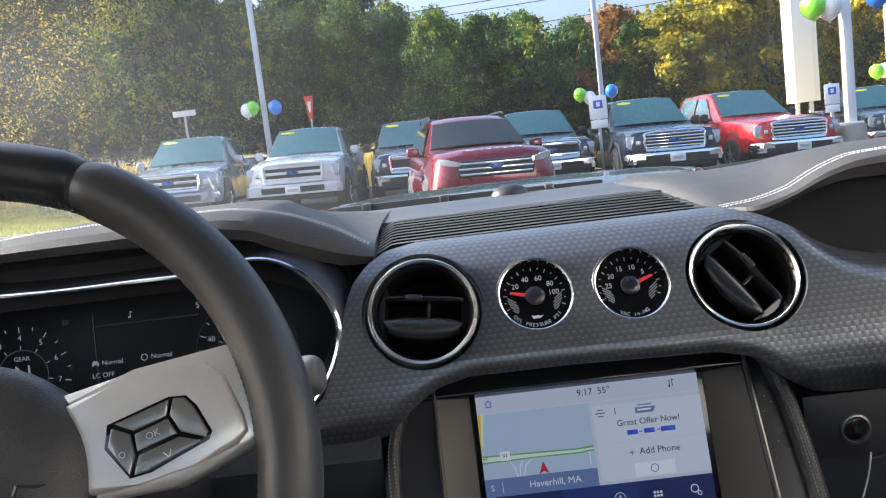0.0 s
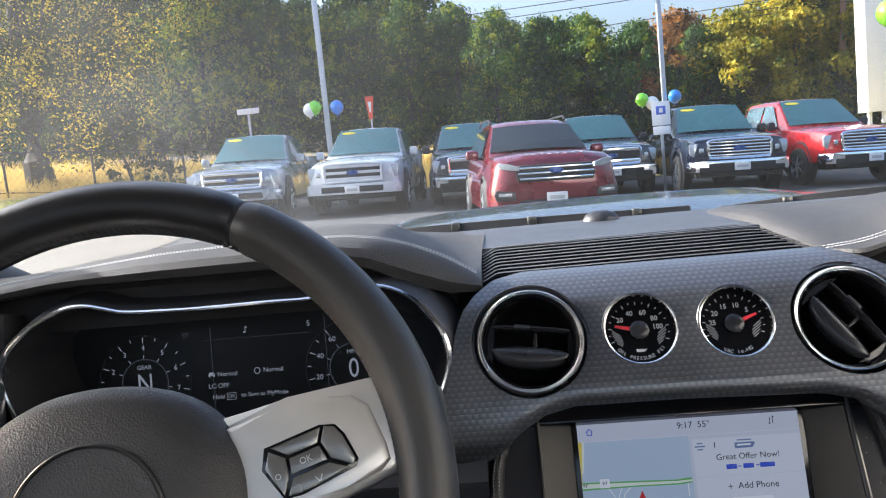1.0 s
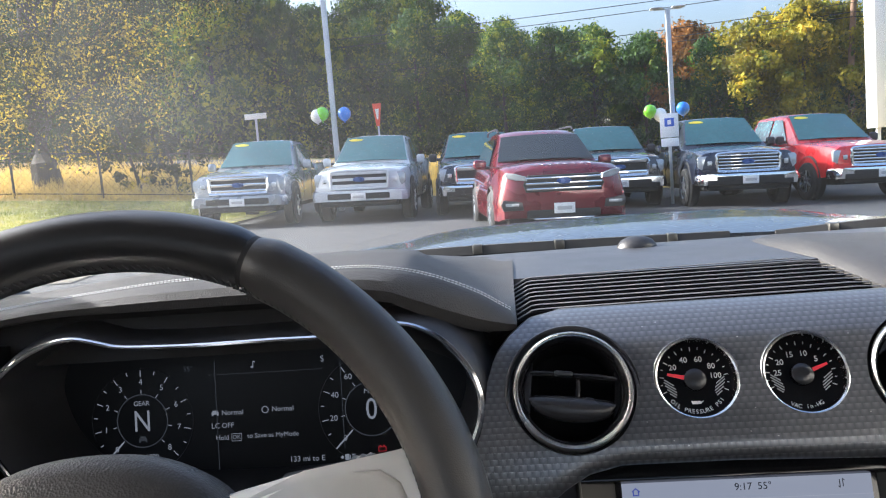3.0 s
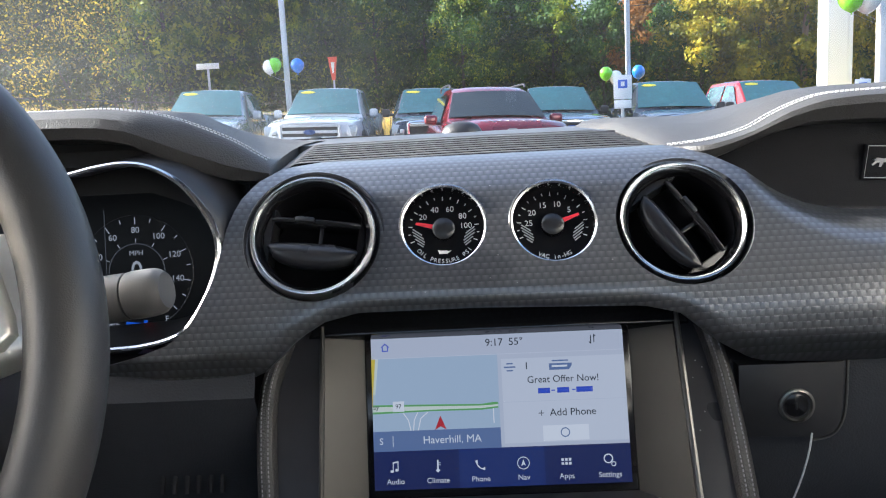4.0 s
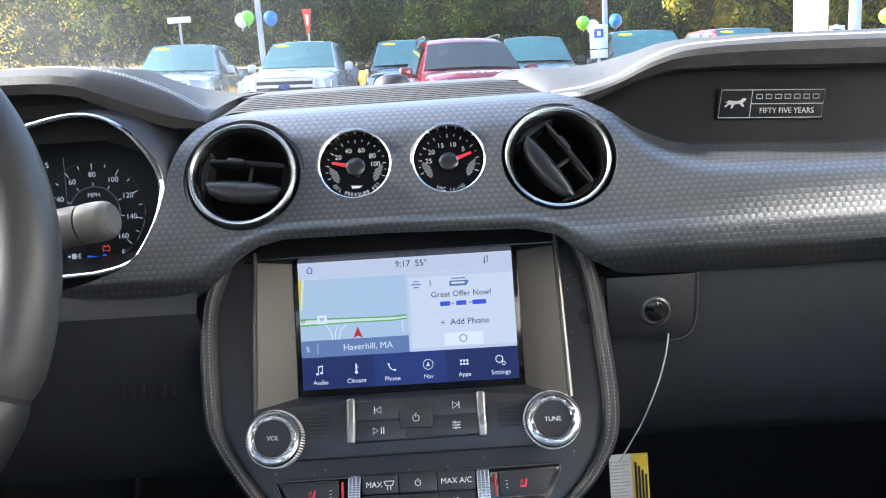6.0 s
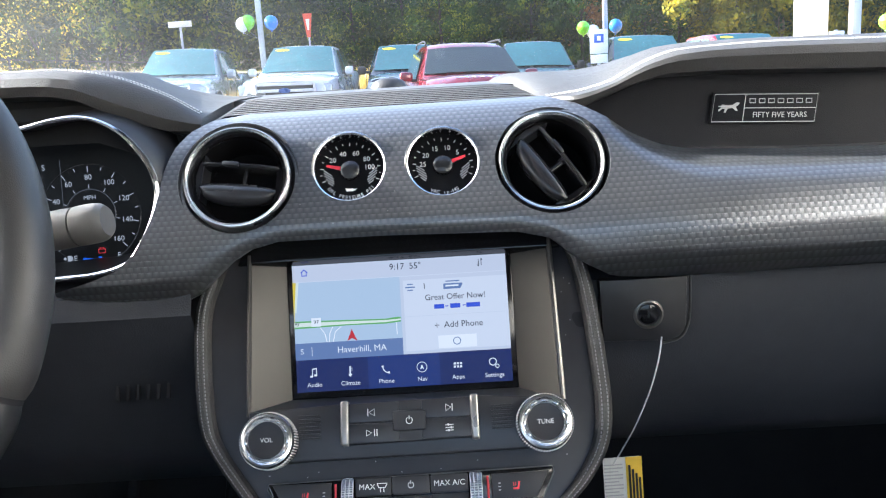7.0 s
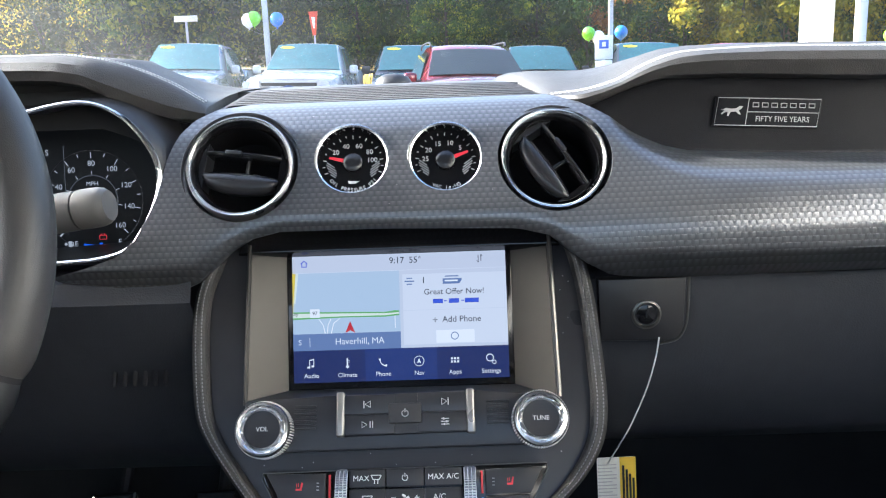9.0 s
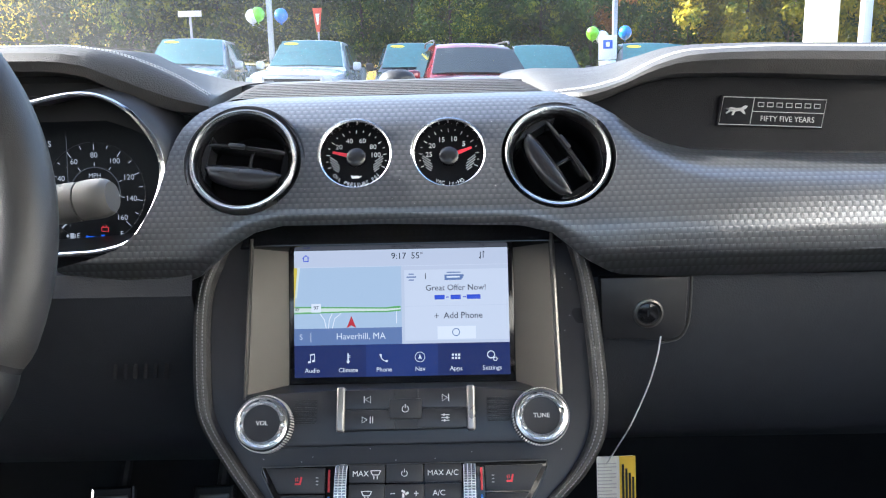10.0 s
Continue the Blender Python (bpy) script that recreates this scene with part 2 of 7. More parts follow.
def loft(rows, closed=False, cap=False):
    """A skin over rows of points of equal number; closed: every row is a ring; cap: the end rings are filled."""
    bm = bmesh.new()
    grid = [[bm.verts.new(p) for p in row] for row in rows]
    k = len(rows[0])
    for a, b in zip(grid, grid[1:]):
        for i in range(k if closed else k - 1):
            j = (i + 1) % k
            q = [a[i], a[j], b[j], b[i]]
            if len({id(v) for v in q}) == 4:
                bm.faces.new(q)
    if cap:
        bm.faces.new(grid[0])
        bm.faces.new(grid[-1])
    return bm


def shell(bm, thick):
    """Gives an open skin a thickness, away from its normals."""
    bmesh.ops.recalc_face_normals(bm, faces=bm.faces)
    bmesh.ops.solidify(bm, geom=bm.faces[:], thickness=thick)
    return bm


def rbox(sx, sy, sz, r=0.002, seg=2, at=(0, 0, 0)):
    bm = bmesh.new()
    bmesh.ops.create_cube(bm, size=1)
    bmesh.ops.scale(bm, vec=(sx, sy, sz), verts=bm.verts)
    if r:
        bmesh.ops.bevel(bm, geom=bm.edges[:], offset=min(r, sx * 0.49, sy * 0.49, sz * 0.49), segments=seg, affect="EDGES", profile=0.5)
    bmesh.ops.translate(bm, vec=at, verts=bm.verts)
    return bm


def prism(points, z0, z1, r=0.0, seg=2):
    """An outline in x, y, drawn up from z0 to z1, with rounded upper edge."""
    bm = bmesh.new()
    lo = [bm.verts.new((x, y, z0)) for x, y in points]
    hi = [bm.verts.new((x, y, z1)) for x, y in points]
    bm.faces.new(lo[::-1])
    top = bm.faces.new(hi)
    n = len(points)
    for i in range(n):
        bm.faces.new((lo[i], lo[(i + 1) % n], hi[(i + 1) % n], hi[i]))
    if r:
        bmesh.ops.bevel(bm, geom=list(top.edges), offset=r, segments=seg, affect="EDGES", profile=0.5)
    return bm


def lathe(profile, seg=48, turn=2 * math.pi):
    """A profile of (radius, height) turned round z."""
    rows = []
    whole = abs(turn - 2 * math.pi) < 1e-6
    for i in range(seg if whole else seg + 1):
        a = turn * i / seg
        rows.append([(r * math.cos(a), r * math.sin(a), h) for r, h in profile])
    return loft(rows + rows[:1] if whole else rows) if not whole else weld(loft(rows + rows[:1]))


def weld(bm, d=1e-6):
    bmesh.ops.remove_doubles(bm, verts=bm.verts, dist=d)
    return bm


def smooth_line(points, n, closed=False):
    """n points evenly along a smooth curve through the given ones."""
    pts = [Vector(p) for p in points]
    k = len(pts)
    out = []
    spans = k if closed else k - 1
    for s in range(spans):
        p0, p1, p2, p3 = (pts[(s + d) % k] if closed else pts[min(max(s + d, 0), k - 1)] for d in (-1, 0, 1, 2))
        for i in range(12):
            t = i / 12
            out.append(0.5 * (2 * p1 + (p2 - p0) * t + (2 * p0 - 5 * p1 + 4 * p2 - p3) * t * t + (3 * p1 - p0 - 3 * p2 + p3) * t ** 3))
    out.append(pts[0].copy() if closed else pts[-1].copy())
    run = [0.0]
    for a, b in zip(out, out[1:]):
        run.append(run[-1] + (b - a).length)
    res, j = [], 0
    m = n if closed else n - 1
    for i in range(n):
        d = run[-1] * i / m
        while j < len(run) - 2 and run[j + 1] < d:
            j += 1
        w = (d - run[j]) / max(run[j + 1] - run[j], 1e-9)
        res.append(out[j].lerp(out[j + 1], w))
    return res


def tube(points, radius, seg=8, closed=False, flat=1.0, up=(0, 0, 1), cap=True):
    """A rod along points; radius: one, or one for each; flat squeezes it along up."""
    pts = [Vector(p) for p in points]
    k = len(pts)
    rows = []
    for i, p in enumerate(pts):
        a = pts[i - 1] if (closed or i) else p
        b = pts[(i + 1) % k] if (closed or i < k - 1) else p
        d = (b - a).normalized()
        u = Vector(up)
        u = u - d * u.dot(d)
        if u.length < 1e-4:
            u = Vector((1, 0, 0)) - d * d.x
        u.normalize()
        v = d.cross(u)
        r = radius[i] if isinstance(radius, (list, tuple)) else radius
        rows.append([p + (u * math.sin(t) * flat + v * math.cos(t)) * r for t in (2 * math.pi * j / seg for j in range(seg))])
    if closed:
        return weld(loft(rows + rows[:1], closed=True))
    return loft(rows, closed=True, cap=cap)


def join(*bms):
    out = bmesh.new()
    for b in bms:
        me = bpy.data.meshes.new("tmp")
        b.to_mesh(me)
        b.free()
        out.from_mesh(me)
        bpy.data.meshes.remove(me)
    return out


def moved(bm, m):
    bmesh.ops.transform(bm, matrix=m, verts=bm.verts)
    return bm


def plane_of(origin, right, up):
    """A pose with x along right, y along up and z towards the viewer."""
    r = Vector(right).normalized()
    n = r.cross(Vector(up)).normalized()
    u = n.cross(r)
    m = Matrix((r, u, n)).transposed().to_4x4()
    m.translation = origin
    return m


def lettering(text, size, material, parent, m, name="lettering", align="CENTER", depth=0.0001, label=""):
    cu = bpy.data.curves.new("text", "FONT")
    cu.body, cu.size, cu.align_x, cu.align_y, cu.extrude, cu.resolution_u = text, size, align, "CENTER", depth, 3
    ob = bpy.data.objects.new("text", cu)
    me = bpy.data.meshes.new_from_object(ob)
    bpy.data.objects.remove(ob)
    bpy.data.curves.remove(cu)
    me.materials.clear()
    me.materials.append(material)
    me.transform(m)
    me.name = name
    return hang(new(name, me), parent, label)


def bored(ob, cutters):
    """Cuts the cutters' shapes out of a mesh, for good."""
    temps = []
    for bm in cutters:
        c = new("cutter", mesh_of("cutter", bm, BLACK, 0))
        md = ob.modifiers.new("cut", "BOOLEAN")
        md.object, md.operation, md.solver = c, "DIFFERENCE", "EXACT"
        temps.append(c)
    dg = bpy.context.evaluated_depsgraph_get()
    me = bpy.data.meshes.new_from_object(ob.evaluated_get(dg))
    ob.modifiers.clear()
    old = ob.data
    ob.data = me
    bpy.data.meshes.remove(old)
    for c in temps:
        d = c.data
        bpy.data.objects.remove(c)
        bpy.data.meshes.remove(d)
    me.shade_smooth()
    me.set_sharp_from_angle(angle=radians(35))
    return ob


def along(table, x):
    """The value at x of a table of (x, value), eased between its rows."""
    if x <= table[0][0]:
        return table[0][1]
    for (a, p), (b, q) in zip(table, table[1:]):
        if x <= b:
            return p + (q - p) * (x - a) / (b - a)
    return table[-1][1]


# ---------- cabin shell ----------
def cabin():
    """Plain shell of the car: floor, firewall, doors with lowered windows, rear wall, pillars, header and roof."""
    tagged(part("floor", rbox(1.56, 2.5, 0.05, 0.01, at=(0, -0.62, 0.27)), CARPET, None), "dark carpeted car floor", "floor", kind="structure")
    tagged(part("wall_front", rbox(1.56, 0.05, 0.72, 0.01, at=(0, 0.52, 0.60)), DEEP, None), "dull black firewall behind the footwells", "wall", kind="structure")
    tagged(part("wall_rear", rbox(1.56, 0.06, 0.68, 0.02, at=(0, -1.86, 0.60)), PAD, None), "dark grey rear cabin wall", "wall", kind="structure")
    for s, name in ((-1, "wall_left"), (1, "wall_right")):
        bm = rbox(0.07, 2.15, 0.75, 0.02, at=(s * 0.80, -0.92, 0.665))
        tagged(part(name, bm, PAD, None), "dark padded door trim below a lowered window", "wall", kind="structure")
        tagged(part(name + "_front", rbox(0.06, 0.46, 0.68, 0.01, at=(s * 0.80, 0.31, 0.60)), DEEP, None), "dull black footwell side panel", "wall", kind="structure")
        line = smooth_line([(s * 0.82, 0.46, 0.96), (s * 0.80, 0.2, 1.075), (s * 0.745, -0.08, 1.22), (s * 0.68, -0.28, 1.345)], 14)
        # Upper pillar, out of view, is thickened to shade the screen.
        bm = tube(line, [0.05, 0.05, 0.048, 0.046, 0.044, 0.042, 0.044, 0.05, 0.056, 0.06, 0.06, 0.06, 0.06, 0.06], 12, flat=0.9)
        # Unseen roof edge, added to keep sun off the centre stack.
        tagged(part("roof_shade_rail_left" if s < 0 else "roof_shade_rail_right", tube([(s * 0.67, -0.27, 1.345), (s * 0.69, -0.6, 1.365), (s * 0.67, -1.3, 1.35)], 0.04, 10), HEADLINER, None), "unseen grey roof edge added to block sun", "trim", kind="structure")
        tagged(part("pillar_left" if s < 0 else "pillar_right", bm, PILLAR_DARK, None), "grey padded windscreen pillar", "pillar", kind="structure")
        bm = tube([(s * 0.77, -1.02, 1.0), (s * 0.73, -1.08, 1.2), (s * 0.66, -1.12, 1.36)], 0.05, 10, flat=0.8)
        tagged(part("pillar_middle", bm, PILLAR_DARK, None), "grey padded pillar behind the door", "pillar", kind="structure")
        bm = tube([(s * 0.76, -1.84, 0.95), (s * 0.70, -1.55, 1.2), (s * 0.62, -1.30, 1.36)], 0.07, 10, flat=0.8)
        tagged(part("pillar_rear", bm, PILLAR_DARK, None), "broad grey padded rear pillar", "pillar", kind="structure")
    rows = [[(x * w, y, z + 0.05 * (1 - x * x)) for x in [-1 + k / 6 for k in range(13)]] for y, w, z in ((-0.25, 0.67, 1.355), (-0.5, 0.69, 1.375), (-0.9, 0.69, 1.375), (-1.32, 0.65, 1.35))]
    tagged(part("ceiling", shell(loft(rows), 0.03), HEADLINER, None), "grey cloth headliner of the car", "ceiling", kind="structure")
    # Unseen band, added to keep direct sun off the trim.
    rows = [[(x * w, y - 0.10 * x * x * 0.72, z) for x in [-1 + k / 8 for k in range(17)]] for y, w, z in ((-0.135, 0.715, 1.3235), (-0.20, 0.70, 1.358), (-0.25, 0.69, 1.378))]
    tagged(part("sun_block_band", shell(loft(rows), 0.004), DEEP, None), "unseen black band added along the windscreen top to block sun", "trim", kind="structure")
    tagged(part("trim", rbox(1.34, 0.06, 0.045, 0.02, 3, at=(0, -0.27, 1.365)), HEADLINER, None), "grey header trim above the windscreen", "trim", kind="structure")


def windscreen():
    rows = []
    for i in range(12):
        t = i / 11
        rows.append([(x * (0.845 - 0.15 * t), 0.56 - 0.80 * t - 0.10 * x * x * (1 - 0.3 * t), 0.985 + 0.385 * t + 0.02 * math.sin(math.pi * t)) for x in [-1 + k / 9 for k in range(19)]])
    ob = tagged(part("window_1", loft(rows), WINDSCREEN, None), "clear raked windscreen with a film of dust, thicker left to give haze", "windscreen", kind="structure")
    ob.visible_shadow = False


cabin()
windscreen()


# ---------- bonnet, cowl and wipers ----------
DEW = surface("dewy_grey_paint", (0.030, 0.038, 0.052), 0.16, 0.3, var=0.5, scale=40, bump=0.22, bump_scale=140, cells=True, coat=0.6, rough_var=0.14)


def bonnet():
    ob = root("car_bonnet", (0, 1.2, 0.9), "grey-blue metallic car bonnet wet with dew", "car bonnet")
    rows = []
    for i in range(26):
        y = 0.66 + 1.25 * i / 25
        z0 = along(((0.66, 1.003), (0.75, 1.016), (0.95, 1.020), (1.2, 1.0), (1.5, 0.95), (1.8, 0.86), (1.91, 0.79)), y)
        row = []
        for k in range(41):
            x = -0.86 + 1.72 * k / 40
            bulge = 0.014 * (1 / (1 + math.exp(-(0.36 - abs(x - 0.03)) * 40)))
            row.append((x, y - 0.12 * (x / 0.8) ** 2, z0 - 0.01 + bulge - 0.055 * (abs(x) / 0.8) ** 2.4))
        rows.append(row)
    part("panel", shell(loft(rows), 0.012), DEW, ob)
    rows = [[(x, y - 0.1 * (x / 0.8) ** 2, z + (0.004 if k % 2 else 0)) for k, x in enumerate([-0.84 + 1.68 * j / 60 for j in range(61)])] for y, z in ((0.50, 0.955), (0.56, 0.968), (0.62, 0.975), (0.665, 0.985), (0.70, 0.96))]
    part("cowl_panel", shell(loft(rows), 0.006), DEEP, ob, "dull black cowl below the windscreen")
    part("nose", rbox(1.7, 0.2, 0.45, 0.08, 4, (0, 1.86, 0.58)), DEW, ob)
    for s in (-1, 1):
        bm = rbox(0.1, 1.4, 0.45, 0.05, 4, (s * 0.84, 1.2, 0.68))
        part("wing", bm, DEW, ob)


def wiper(x0, x1, lift):
    ob = root("wiper", (x0, 0.56, 0.99), "black windscreen wiper resting along the bottom of the glass", "wiper", "windscreen wipers")
    arm = smooth_line([(x0, 0.53, 0.992 + lift), ((x0 + x1) / 2, 0.475, 1.006 + lift), (x1, 0.44, 1.012 + lift)], 12)
    part("arm", tube(arm, 0.010, 8, flat=0.7), BLACK, ob)
    blade = smooth_line([(x0 + 0.06, 0.47, 1.004 + lift), ((x0 + x1) / 2 + 0.03, 0.44, 1.013 + lift), (x1 + 0.16, 0.425, 1.010 + lift)], 16)
    part("blade", tube(blade, 0.008, 6, flat=1.5), RUBBER, ob)
    for k in (2, 6, 9, 13):
        part("clip", rbox(0.012, 0.016, 0.012, 0.002, at=blade[k] + Vector((0, -0.002, 0.006))), DARK_SILVER, ob)
    part("pivot", lathe([(0, 0.02), (0.012, 0.018), (0.016, 0.008), (0.018, -0.02), (0, -0.02)], 16), BLACK, ob, m=Matrix.Translation((x0, 0.535, 0.985 + lift)))


bonnet()
wiper(-0.46, -0.05, 0.012)
wiper(0.12, 0.50, 0.010)


# ---------- dashboard ----------
# heights along the car's width of the trim panel's lower and upper edges
LOW = ((-0.262, 0.892), (-0.216, 0.882), (-0.176, 0.878), (-0.154, 0.888), (-0.131, 0.910), (-0.112, 0.921), (-0.089, 0.926), (-0.01, 0.926), (0.095, 0.923), (0.120, 0.917), (0.148, 0.894), (0.168, 0.882), (0.223, 0.877), (0.372, 0.880), (0.75, 0.882))
TOP = ((-0.262, 0.896), (-0.235, 0.903), (-0.213, 0.910), (-0.198, 0.922), (-0.187, 0.942), (-0.180, 0.962), (-0.178, 0.980), (-0.172, 0.996), (-0.160, 1.009), (-0.145, 1.0170), (-0.12, 1.0198), (0.128, 1.0198), (0.150, 1.0135), (0.172, 1.002), (0.186, 0.991), (0.209, 0.979), (0.233, 0.971), (0.323, 0.966), (0.403, 0.964), (0.75, 0.962))
FACE = ((0.872, -0.018), (0.880, -0.034), (0.90, -0.045), (0.92, -0.042), (0.94, -0.034), (0.96, -0.022), (0.98, -0.010), (1.0, 0.003), (1.010, 0.013), (1.0165, 0.027), (1.0195, 0.044), (1.0225, 0.06))
dash = root("dashboard", (0, 0.1, 0.95), "black padded car dashboard with an engine-turned dark metal trim band", "dashboard")


def trim_panel():
    xs = [-0.262 + 0.004 * i for i in range(30)] + [-0.142 + 0.0075 * i for i in range(45)] + [0.2 + 0.02 * i for i in range(28)]
    rows = []
    for x in xs:
        lo, hi = along(LOW, x), along(TOP, x)
        n = 22
        pts = [(x, along(FACE, lo) + 0.075, lo - 0.004), (x, along(FACE, lo) + 0.02, lo - 0.004), (x, along(FACE, lo) + 0.006, lo - 0.002)]
        for i in range(n):
            w = i / (n - 1)
            z = lo + (hi - lo) * w
            y = along(FACE, z)
            if x > 0.14:
                k = max(0.0, (z - (hi - 0.018)) / 0.018) * min(1, (x - 0.14) / 0.07)
                y += 0.038 * k * k * k
                y -= 0.006 * min(1, (x - 0.14) / 0.1) * math.sin(math.pi * w)
            edge = max(0.0, 1 - w * 9)
            y += 0.004 * edge * edge
            pts.append((x, y, z))
        x, y, z = pts[-1]
        pts += [(x, y + 0.006, z - 0.001), (x, y + 0.02, z - 0.003)]
        rows.append(pts)
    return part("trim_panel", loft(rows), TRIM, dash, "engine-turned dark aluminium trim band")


TILT = math.atan(0.50)  # lean of the trim panel behind the round openings
SLOPE = plane_of((0, 0, 0), (1, 0.02, 0), (0, math.sin(TILT), math.cos(TILT)))


def facing(x, y, z, turn=0):
    m = SLOPE.copy()
    m.translation = (x, y, z)
    return m @ Matrix.Rotation(radians(turn), 4, "Z")


VENTS = ((-0.1183, -0.0150, 0.9722, -8), (0.1263, -0.0080, 0.9692, -58))
GAUGES = ((-0.0320, -0.006, 0.9731), (0.0413, -0.006, 0.9727))
panel = trim_panel()
bored(panel, [moved(lathe([(0, -0.06), (0.0445, -0.06), (0.0445, 0.06), (0, 0.06)], 48), facing(*v[:3])) for v in VENTS] + [moved(lathe([(0, -0.06), (0.0285, -0.06), (0.0285, 0.06), (0, 0.06)], 40), facing(*g)) for g in GAUGES])


def dash_top():
    rows = []
    for i in range(15):
        y = 0.150 + 0.21 * i / 14
        rows.append([(x, y - 0.05 * (x / 0.75) ** 2 * (y - 0.150) / 0.21, along(((0.0, 1.0305), (0.15, 1.0305), (0.30, 1.0345), (0.36, 1.0315)), y) - 0.025 * max(0, abs(x) - 0.45) / 0.3) for x in [-0.78 + 1.56 * k / 40 for k in range(41)]])
    rows.insert(0, [(x, y, z - 0.012) for x, y, z in rows[0]])
    rows.append([(x, y + 0.002, z - 0.012) for x, y, z in rows[-1]])
    part("top_pad", loft(rows), PAD, dash, "matt grained dash top")
    rows = [[(x, y - 0.05 * (x / 0.75) ** 2, z) for x in [-0.78 + 1.56 * k / 20 for k in range(21)]] for y, z in ((0.352, 1.025), (0.37, 1.026), (0.40, 1.014), (0.50, 0.965))]
    part("glass_channel", shell(loft(rows), 0.004), DEEP, dash, "black strip at the foot of the windscreen")
    bm = lathe([(0, 0.012), (0.008, 0.0115), (0.015, 0.008), (0.0185, 0.002), (0.019, -0.002)], 24)
    part("light_sensor", moved(bm, Matrix.Translation((-0.019, 0.309, 1.0335)) @ Matrix.Diagonal((1.15, 0.9, 1, 1))), BLACK, dash, "small domed black sensor")


# Shade in slots and vent barrels is put into this near-black.
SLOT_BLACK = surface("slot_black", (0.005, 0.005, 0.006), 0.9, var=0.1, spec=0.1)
# Light caught by the slat edges is put into this paler grey.
SLAT_LIT_GREY = surface("slat_lit_edge_grey", (0.25, 0.25, 0.265), 0.5, var=0.1, bump=0.1, bump_scale=1200)


def defroster():
    """The slotted outlet across the dash top: thin ribs that turn down at their ends."""
    rows = [[(-0.170, y, z - 0.016), (-0.150, y, z - 0.006), (0.0, y, z - 0.0055), (0.115, y + 0.012, z - 0.0065), (0.128, y + 0.012, z - 0.012)] for y, z in ((0.044, 1.0190), (0.10, 1.0255), (0.158, 1.0320))]
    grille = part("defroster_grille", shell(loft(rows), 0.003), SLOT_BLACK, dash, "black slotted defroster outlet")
    n = 9
    for i in range(n):
        w = i / (n - 1)
        y = 0.050 + 0.098 * w
        z = 1.0196 + 0.0112 * w
        xl, xr = -0.1405 - 0.002 * w, hood_foot(y + 0.012) + 0.002
        line = [(xl - 0.0125, y - 0.004, z - 0.0060), (xl - 0.001, y, z - 0.0006), (xl + 0.004, y, z), (0, y + 0.002, z + 0.0008), (xr - 0.02, y + 0.010, z), (xr, y + 0.013, z - 0.0015)]
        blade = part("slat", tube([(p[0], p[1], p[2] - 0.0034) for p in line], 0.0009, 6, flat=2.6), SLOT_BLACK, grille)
        part("slat_edge", tube([(p[0], p[1], p[2] + 0.0004) for p in line], 0.00062, 5), SLAT_LIT_GREY, blade)


# driver's hood over the instruments: height of its stitched crest and of its lower lip
CREST = ((-0.80, 1.025), (-0.70, 1.036), (-0.60, 1.047), (-0.51, 1.057), (-0.43, 1.064), (-0.345, 1.066), (-0.27, 1.0655), (-0.240, 1.062), (-0.212, 1.054), (-0.18, 1.038), (-0.154, 1.021), (-0.146, 1.0165))
LIP = ((-0.80, 1.010), (-0.70, 1.022), (-0.60, 1.037), (-0.51, 1.047), (-0.43, 1.047), (-0.34, 1.047), (-0.27, 1.046), (-0.245, 1.041), (-0.209, 1.022), (-0.18, 1.012), (-0.160, 1.0105), (-0.146, 1.0125))


def driver_hood():
    xs = [-0.80 + 0.02 * i for i in range(27)] + [-0.265 + 0.0065 * i for i in range(18)]
    rows = []
    for x in xs:
        c, l = along(CREST, x), along(LIP, x)
        near = min(1.0, max(0.0, (x + 0.24) / 0.094))
        f = 0.022 * near
        back = 0.345 - 0.06 * (x / 0.78) ** 2
        def eased(z):
            return c + (z - c) * near
        rows.append([(x, back, 1.0295), (x, back - 0.03, eased(1.0350) * 0.25 + 1.0335 * 0.75), (x, 0.22, eased(1.0345) * 0.6 + 1.0345 * 0.4), (x, 0.15, eased(1.0318) + 0.001), (x, 0.10, eased(1.0275) + 0.001), (x, 0.065, eased(1.0235) + 0.0005), (x, 0.030 + f * 0.5, c), (x, 0.016 + f * 0.8, c - 0.0015),
                     (x, 0.006 + f, c * 0.68 + l * 0.32), (x, 0.0025 + f, c * 0.35 + l * 0.65), (x, 0.006 + f, l - 0.001), (x, 0.018 + f, l - 0.003), (x, 0.06, l - 0.006)])
    rows.append([(x + 0.0006 - 0.06 * max(0.0, y - 0.065), y, z - 0.001) for x, y, z in rows[-1]])
    rows.append([(x, y, min(z, 1.009)) for x, y, z in rows[-1]])
    hood = part("instrument_hood", loft(rows), LEATHER, dash, "stitched black leather hood over the instruments")
    for d, drop in ((0.025, 0.0001), (0.032, 0.0006)):
        path = smooth_line([(x, d + 0.012 * min(1, max(0, (x + 0.24) / 0.094)), along(CREST, x) + drop) for x in [-0.72 + 0.03 * i for i in range(16)] + [-0.25, -0.225, -0.2, -0.18, -0.165, -0.157]], 190)
        bm = join(*[tube([path[i], path[i].lerp(path[i + 1], 0.68)], 0.00045, 4) for i in range(len(path) - 1)])
        part("stitching", bm, THREAD, hood, "pale seam stitching")
    rows = []
    for x in [-0.62 + 0.02 * i for i in range(21)] + [-0.205, -0.19, -0.175]:
        l = along(LIP, x)
        rows.append([(x, 0.035, l - 0.0045), (x, 0.040, min(1.036, l - 0.006)), (x, 0.034, min(1.024, l - 0.012)), (x, 0.024, min(1.005, l - 0.03))])
    part("hood_underside", loft(rows), DEEP, dash, "dull black panel under the hood")


